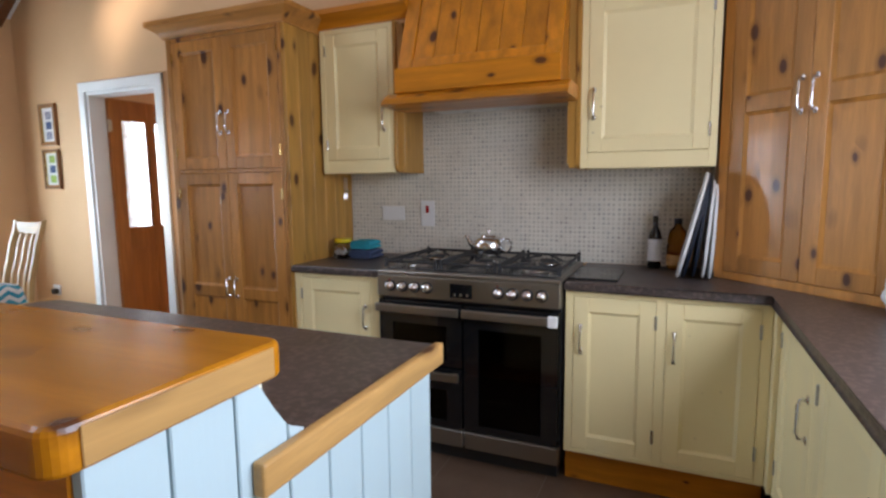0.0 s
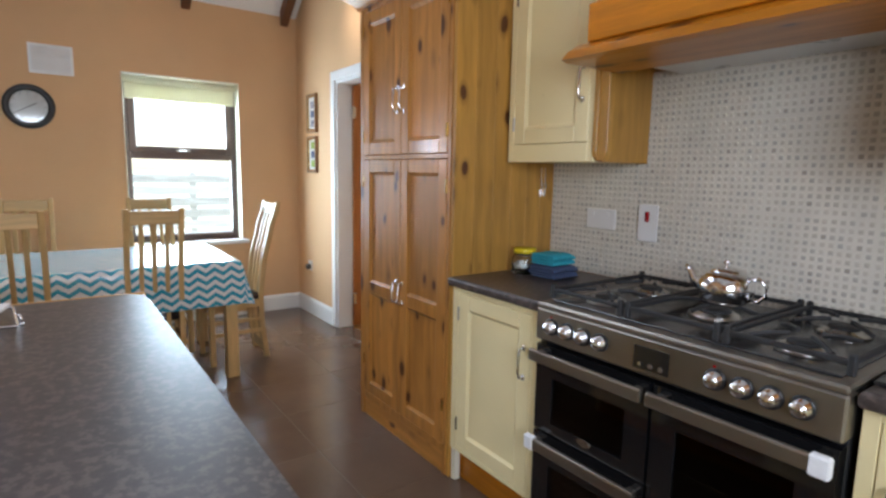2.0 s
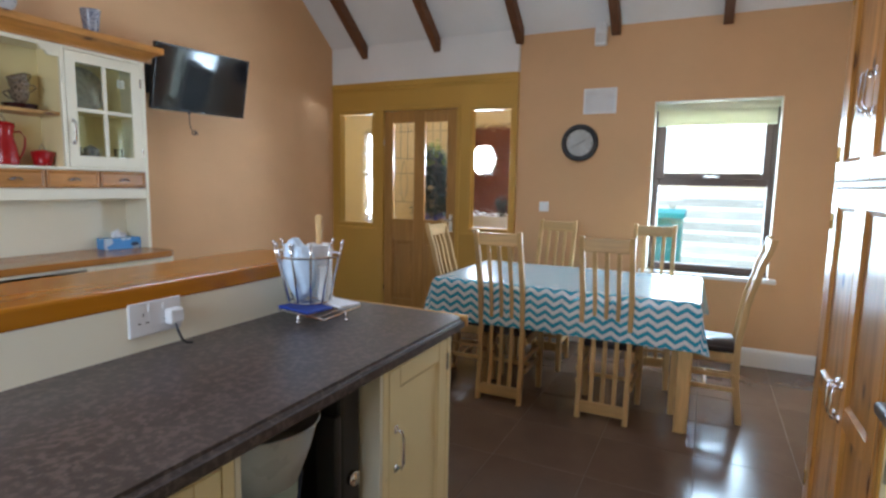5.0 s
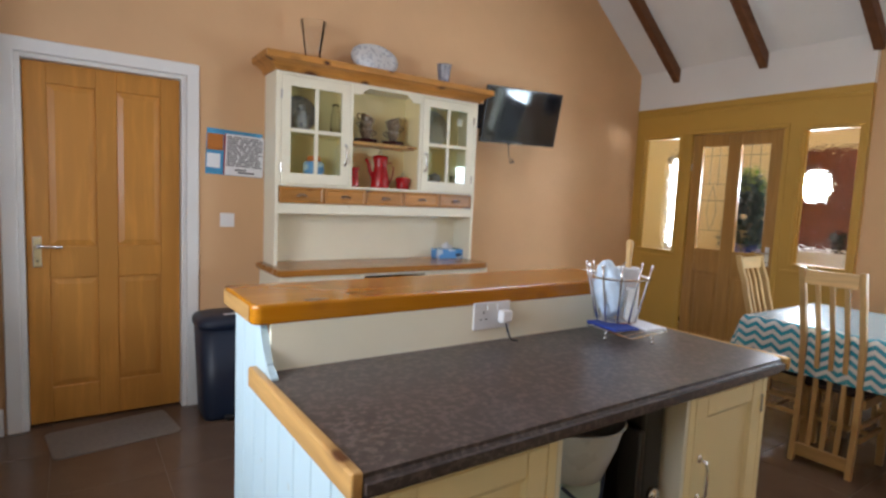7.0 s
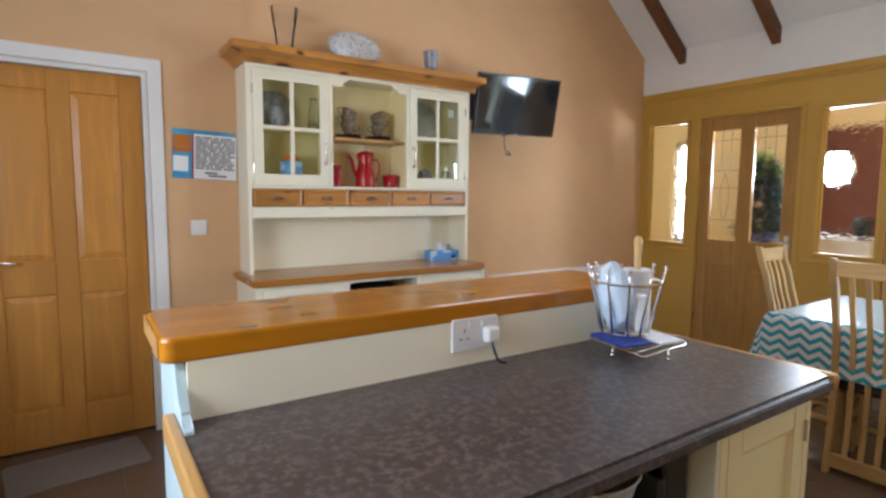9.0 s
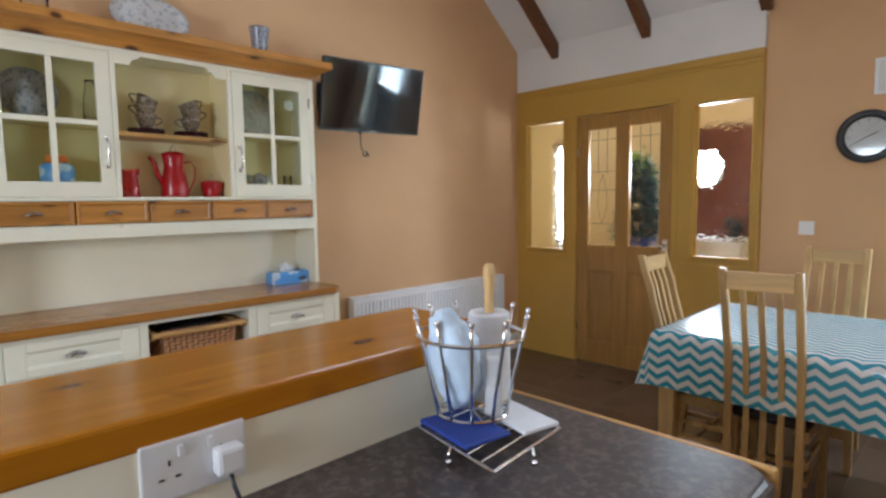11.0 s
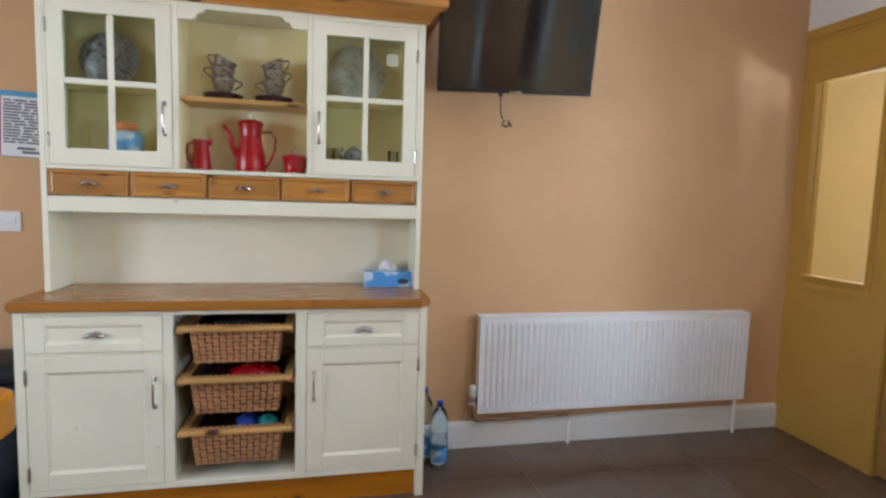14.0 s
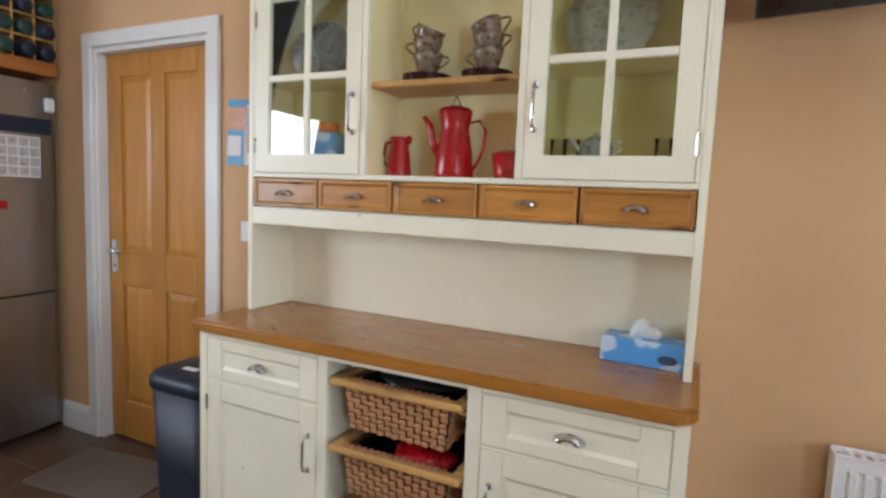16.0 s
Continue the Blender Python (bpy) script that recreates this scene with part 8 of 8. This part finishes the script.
# ---- by the door ----
def water_bottle(x, y, h, lab):
    b = thing("water_bottle", lab, "bottle", (x, y, 0), group="bottles beside the dresser")
    k = h / 0.335
    part("body", lathe([(0, 0.004), (0.030, 0.0), (0.042, 0.010), (0.043, 0.09), (0.039, 0.10), (0.043, 0.11), (0.043, 0.15), (0.037, 0.165), (0.044, 0.185), (0.045, 0.225), (0.036, 0.27), (0.015, 0.305), (0.014, 0.315), (0, 0.315)], (x, y, 0.001), 22), "water_plastic", b, "", Matrix.Translation((0, 0, 0)) @ Matrix.Diagonal((1, 1, k, 1)), True)
    part("cap", lathe([(0, 0.3155), (0.016, 0.3155), (0.016, 0.333), (0, 0.335)], (x, y, 0.001), 14), "blue", b, "dark blue cap", Matrix.Diagonal((1, 1, k, 1)))
    part("label", lathe([(0.0436, 0.03), (0.0440, 0.03), (0.0440, 0.10), (0.0436, 0.10)], (x, y, 0.001), 22), "blue_box", b, "blue and white label", Matrix.Diagonal((1, 1, k, 1)))


water_bottle(-2.838, -1.135, 0.335, "clear blue-tinted plastic water bottle on the floor beside the dresser")
water_bottle(-2.775, -1.215, 0.375, "taller plastic water bottle behind, half hidden by the dresser")

pb = thing("pedal_bin", "tall navy plastic pedal bin beside the dresser", "bin", (-0.875, -1.11, 0))
o = (-0.875, -1.115, 0)


def rounded(w, d, k, n=6):
    """A rounded rectangle in plan."""
    out = []
    for cx_, cy_, a0 in ((w - k, d - k, 0), (-w + k, d - k, 90), (-w + k, -d + k, 180), (w - k, -d + k, 270)):
        out += [(cx_ + k * math.cos(radians(a0 + 90 * i / n)), cy_ + k * math.sin(radians(a0 + 90 * i / n))) for i in range(n + 1)]
    return out


def loft(levels, at):
    bm, rows = bmesh.new(), []
    for z, w, d, k in levels:
        rows.append([bm.verts.new((at[0] + x, at[1] + y, at[2] + z)) for x, y in rounded(w, d, k)])
    for a, b in zip(rows, rows[1:]):
        for i in range(len(a)):
            bm.faces.new((a[i], a[(i + 1) % len(a)], b[(i + 1) % len(a)], b[i]))
    bm.faces.new(rows[0][::-1])
    bm.faces.new(rows[-1])
    return bm


part("body", loft([(0.0, 0.150, 0.135, 0.06), (0.02, 0.158, 0.142, 0.07), (0.555, 0.182, 0.165, 0.09)], o), "navy", pb, "", None, True)
part("lid", loft([(0.557, 0.190, 0.172, 0.09), (0.590, 0.192, 0.174, 0.09), (0.612, 0.182, 0.164, 0.09), (0.626, 0.140, 0.125, 0.07), (0.630, 0.05, 0.05, 0.03)], o), "navy", pb, "domed lid", None, True)
part("sticker", box((o[0] - 0.030, o[1] + 0.060, 0.6285), (o[0] + 0.045, o[1] + 0.090, 0.6305), 0.001), "paper", pb, "small pale sticker")
part("pedal", box((o[0] - 0.05, o[1] + 0.135, 0.012), (o[0] + 0.05, o[1] + 0.185, 0.03), 0.006, None, 2), "black", pb)
bm = rounded_board(-0.30, 0.30, -0.185, 0.185, 0.035, ((0, 0), (0.005, 0), (0.007, 0.002)))
solid("doormat", bm, "mat", "flat grey doormat on the tiles in front of the shut door", "mat", m=pose(-0.265, -1.065, 0.001, 0, 0, 8))

cal = thing("wall_calendar", "blue picture calendar with a white list pinned over it", "calendar", (-0.955, Y0 + 0.01, 1.467))
mC = pose(-0.955, Y0 + 0.002, 1.605, 0, 2, 180)
part("backing_sheet", box((-0.174, -0.004, -0.140), (0.165, 0.0, 0.142), 0.001), "calendar_blue", cal, "blue calendar sheet", mC)
part("beach_picture", box((-0.170, -0.0062, 0.010), (-0.075, -0.0045, 0.110)), "orange_x", cal, "warm orange seaside picture", mC)
part("note", box((-0.168, -0.0065, -0.100), (-0.090, -0.0045, -0.012)), "paper", cal, "pale paper note", mC)
part("list_sheet", box((-0.062, -0.0075, -0.138), (0.176, -0.0045, 0.118)), "paper", cal, "white list with lines of dark writing", mC)
part("margin", box((-0.070, -0.0085, -0.138), (-0.062, -0.0045, 0.118)), "red", cal, "thin red margin", mC)
bm = bmesh.new()
random.seed(21)
for k in range(15):
    z = 0.098 - 0.0128 * k
    x = -0.052
    while x < 0.150:
        l = random.uniform(0.02, 0.07)
        box((x, -0.0084, z), (min(x + l, 0.165), -0.0076, z + 0.0075), 0, bm)
        x += l + random.uniform(0.004, 0.012)
for x0, x1, z in ((0.0, 0.07, -0.108), (0.02, 0.12, -0.124)):
    box((x0, -0.0084, z), (x1, -0.0076, z + 0.010), 0, bm)
part("writing", bm, "ink", cal, "lines of unreadable grey writing", mC)
mL = pose(-0.909, Y0, 1.182, 0, 0, 180)
sw = plate("light_switch", "white square light switch beside the calendar", mL, 0.088, 0.088)
part("rocker", box((-0.026, -0.012, -0.010), (0.026, -0.008, 0.014), 0.002), "plastic", sw, "", mL)

# ---- fridge and wine rack ----
fg = thing("fridge_freezer", "tall brushed steel fridge-freezer beside the door", "fridge", (0.70, -0.97, 0))
FX, FY0, FY1 = 0.415, -1.268, -0.690
part("cabinet", box((FX + 0.055, FY0 + 0.004, 0.03), (X1 - 0.02, FY1 - 0.004, 1.865), 0.004), "fridge", fg)
for z0, z1, hz in ((0.045, 0.772, 0.66), (0.784, 1.865, 0.90)):
    pts = [(FX + 0.052, FY0), (FX + 0.020, FY0), (FX + 0.004, FY0 + 0.03), (FX - 0.006, FY0 + 0.15), (FX - 0.010, (FY0 + FY1) / 2), (FX - 0.006, FY1 - 0.15), (FX + 0.004, FY1 - 0.03), (FX + 0.020, FY1), (FX + 0.052, FY1)]
    d = part("door", prism(pts, z0, z1, "z", None, 0.005), "fridge", fg)
    part("handle", tube([(FX + 0.006, FY1 - 0.045, hz - 0.10), (FX - 0.028, FY1 - 0.048, hz - 0.075), (FX - 0.032, FY1 - 0.050, hz), (FX - 0.028, FY1 - 0.048, hz + 0.075), (FX + 0.006, FY1 - 0.045, hz + 0.10)], 0.011, 8), "chrome", d, "curved steel door handle", None, True)
part("foot", box((FX + 0.10, FY0 + 0.02, 0), (X1 - 0.06, FY1 - 0.02, 0.029)), "black", fg)
part("brand_plate", box((FX - 0.006, -1.13, 1.80), (FX + 0.004, -1.02, 1.83), 0.002), "nickel", fg, "plain maker's plate")
mag = [("blue_band", "navy", (-1.24, -0.95), (1.60, 1.68), "dark blue magnetic strip on the fridge door"), ("photo_sheet", "china", (-1.185, -0.93), (1.38, 1.585), "sheet of small photo squares on the fridge door"), ("paper_note", "red", (-1.03, -0.90), (1.22, 1.26), "small red paper note on the fridge door")]
for nm, mat, (a, b), (c, d), lab in mag:
    solid(nm, box((FX - 0.0125, a, c), (FX - 0.0102, b, d)), mat, lab, "magnet")
bm = bmesh.new()
for i in range(5):
    for j in range(4):
        box((FX - 0.0142, -1.178 + 0.049 * i, 1.388 + 0.0495 * j), (FX - 0.0128, -1.178 + 0.049 * i + 0.040, 1.388 + 0.0495 * j + 0.040), 0, bm)
solid("photo_squares", bm, "grey_plate", "rows of small grey photo squares on a sheet", "magnet")
solid("egg_timer", box((FX - 0.030, -1.255, 1.715), (FX - 0.004, -1.205, 1.79), 0.012, None, 2), "plastic", "small white timer clipped on the fridge door", "timer")
pn = thing("fridge_end_panel", "tall knotty pine end panel beside the fridge", "panel", (0.70, -0.67, 0))
part("board", box((0.405, -0.684, 0.0), (X1 - 0.004, -0.645, 2.42), 0.003), "pine_z", pn)
wr = thing("wine_rack", "pine wine rack above the fridge with dark bottles", "wine rack", (0.70, -0.98, 1.90))
part("shelf", box((0.42, -1.29, 1.905), (X1 - 0.004, -0.686, 1.975), 0.003), "orange_y", wr)
part("top", box((0.42, -1.29, 2.405), (X1 - 0.004, -0.686, 2.425), 0.003), "pine_y", wr)
for k in range(7):
    y = -1.285 + 0.0985 * k
    part("upright", box((0.43, y - 0.005, 1.976), (0.70, y + 0.005, 2.404)), "pale_z", wr)
for j in range(1, 4):
    z = 1.976 + 0.107 * j
    part("cross_bar", box((0.428, -1.28, z - 0.005), (0.436, -0.69, z + 0.005)), "pale_y", wr)
random.seed(3)
for j in range(4):
    for k in range(6):
        if random.random() < 0.12:
            continue
        y, z = -1.236 + 0.0985 * k, 2.019 + 0.107 * j
        px = 0.395 + random.uniform(-0.02, 0.02)
        b = thing("wine_bottle", "dark wine bottle lying in the rack", "bottle", (px, y, z - 0.04), group="bottles in the wine rack")
        m = pose(px, y, z - 0.003, 0, 90, 0)
        part("glass", lathe([(0, 0.004), (0.034, 0), (0.037, 0.006), (0.037, 0.19), (0.016, 0.245), (0.015, 0.30), (0, 0.30)], n=16), "navy" if random.random() < 0.7 else "leaf", b, "", m, True)
        if random.random() < 0.5:
            part("label", lathe([(0.0373, 0.015), (0.0377, 0.015), (0.0377, 0.05), (0.0373, 0.05)], n=16), random.choice(("paper", "slate_cloth", "leaf_light")), b, "", m)

# ---- pieces: mosaic and floor tiles ----
# mosaic splashback behind the cooker
MX0, MX1, MZ0, MZ1, PITCHM = -1.793, 0.205, TOP + 0.001, 1.72, 0.0237
spl = thing("mosaic_splashback", "splashback of small beige and grey mosaic tiles with pale grout", "splashback", (-0.8, Y1, TOP), kind="structure")
part("grout_bed", box((MX0, Y1 - 0.0085, MZ0), (MX1, Y1 - 0.0005, MZ1)), "pale_grout", spl)
size = 0.0135
proto = bmesh.new()
h = size / 2
v = [proto.verts.new(p) for p in ((-h, 0, -h), (h, 0, -h), (h, 0, h), (-h, 0, h), (-h + 0.0018, -0.0032, -h + 0.0018), (h - 0.0018, -0.0032, -h + 0.0018), (h - 0.0018, -0.0032, h - 0.0018), (-h + 0.0018, -0.0032, h - 0.0018))]
proto.faces.new((v[4], v[5], v[6], v[7]))
for i in range(4):
    proto.faces.new((v[i], v[(i + 1) % 4], v[4 + (i + 1) % 4], v[4 + i]))
bmesh.ops.recalc_face_normals(proto, faces=proto.faces)
piece = bpy.data.meshes.new("mosaic_tile")
proto.to_mesh(piece)
proto.free()
piece.materials.append(M["mosaic_piece"])
PV = [tuple(q.co) for q in piece.vertices]
PF = [tuple(p.vertices) for p in piece.polygons]
verts, faces = [], []
inv = BASE[spl.name].inverted()
random.seed(13)
count = 0
x, col = MX0 + 0.014, 0
while x < MX1 - 0.008:
    z, row = MZ0 + 0.014, 0
    while z < MZ1 - 0.008:
        px, pz = x + random.uniform(-0.0006, 0.0006), z + random.uniform(-0.0006, 0.0006)
        if -1.20 < x < -0.83 and z > 1.22 and count < 300:
            ob = new("mosaic_tile", piece)
            ob.parent = spl
            ob.matrix_basis = inv @ pose(px, Y1 - 0.0085, pz)
            count += 1
        else:
            k = len(verts)
            verts += [(px + a, Y1 - 0.0085 + b, pz + c) for a, b, c in PV]
            faces += [tuple(k + i for i in f) for f in PF]
        row += 1
        z += PITCHM + (0.004 if row % 13 == 0 else 0)
    col += 1
    x += PITCHM + (0.004 if col % 13 == 0 else 0)
me = bpy.data.meshes.new("mosaic_field")
me.from_pydata([tuple(inv @ Vector(p)) for p in verts], [], faces)
me.materials.append(M["mosaic_sheet"])
field = new("mosaic_field", me)
field.parent = spl
tagged(field, "small glazed mosaic pieces", kind="stuff")

# floor tiles
FT, GAP = 0.4665, 0.003
floor = bpy.data.objects["floor"]
finv = Matrix.Translation(floor.location).inverted()


def tile_mesh(w, d):
    bm = prism([(0, 0), (w, 0), (w, d), (0, d)], -0.009, 0.0, "z")
    top = [e for e in bm.edges if all(q.co.z > -0.001 for q in e.verts)]
    bmesh.ops.bevel(bm, geom=top, offset=0.0012, segments=1, affect="EDGES")
    bmesh.ops.recalc_face_normals(bm, faces=bm.faces)
    me = bpy.data.meshes.new("floor_tile")
    bm.to_mesh(me)
    bm.free()
    me.materials.append(M["tile"])
    return me


kinds = {}
ox, oy = -2.313 - 9 * FT, 2.322 - 9 * FT
for i in range(16):
    for j in range(13):
        a0, b0 = ox + i * FT, oy + j * FT
        a, b = max(a0, -5.97), max(b0, -1.43)
        c, d = min(a0 + FT - GAP, X1), min(b0 + FT - GAP, Y1 + 0.115)
        if c - a < 0.02 or d - b < 0.02:
            continue
        key = (round(c - a, 3), round(d - b, 3))
        if key not in kinds:
            kinds[key] = tile_mesh(*key)
        ob = new("floor_tile", kinds[key])
        ob.parent = floor
        ob.matrix_basis = finv @ pose(a, b, random.uniform(-0.0003, 0.0), random.uniform(-0.05, 0.05), random.uniform(-0.05, 0.05), 0)
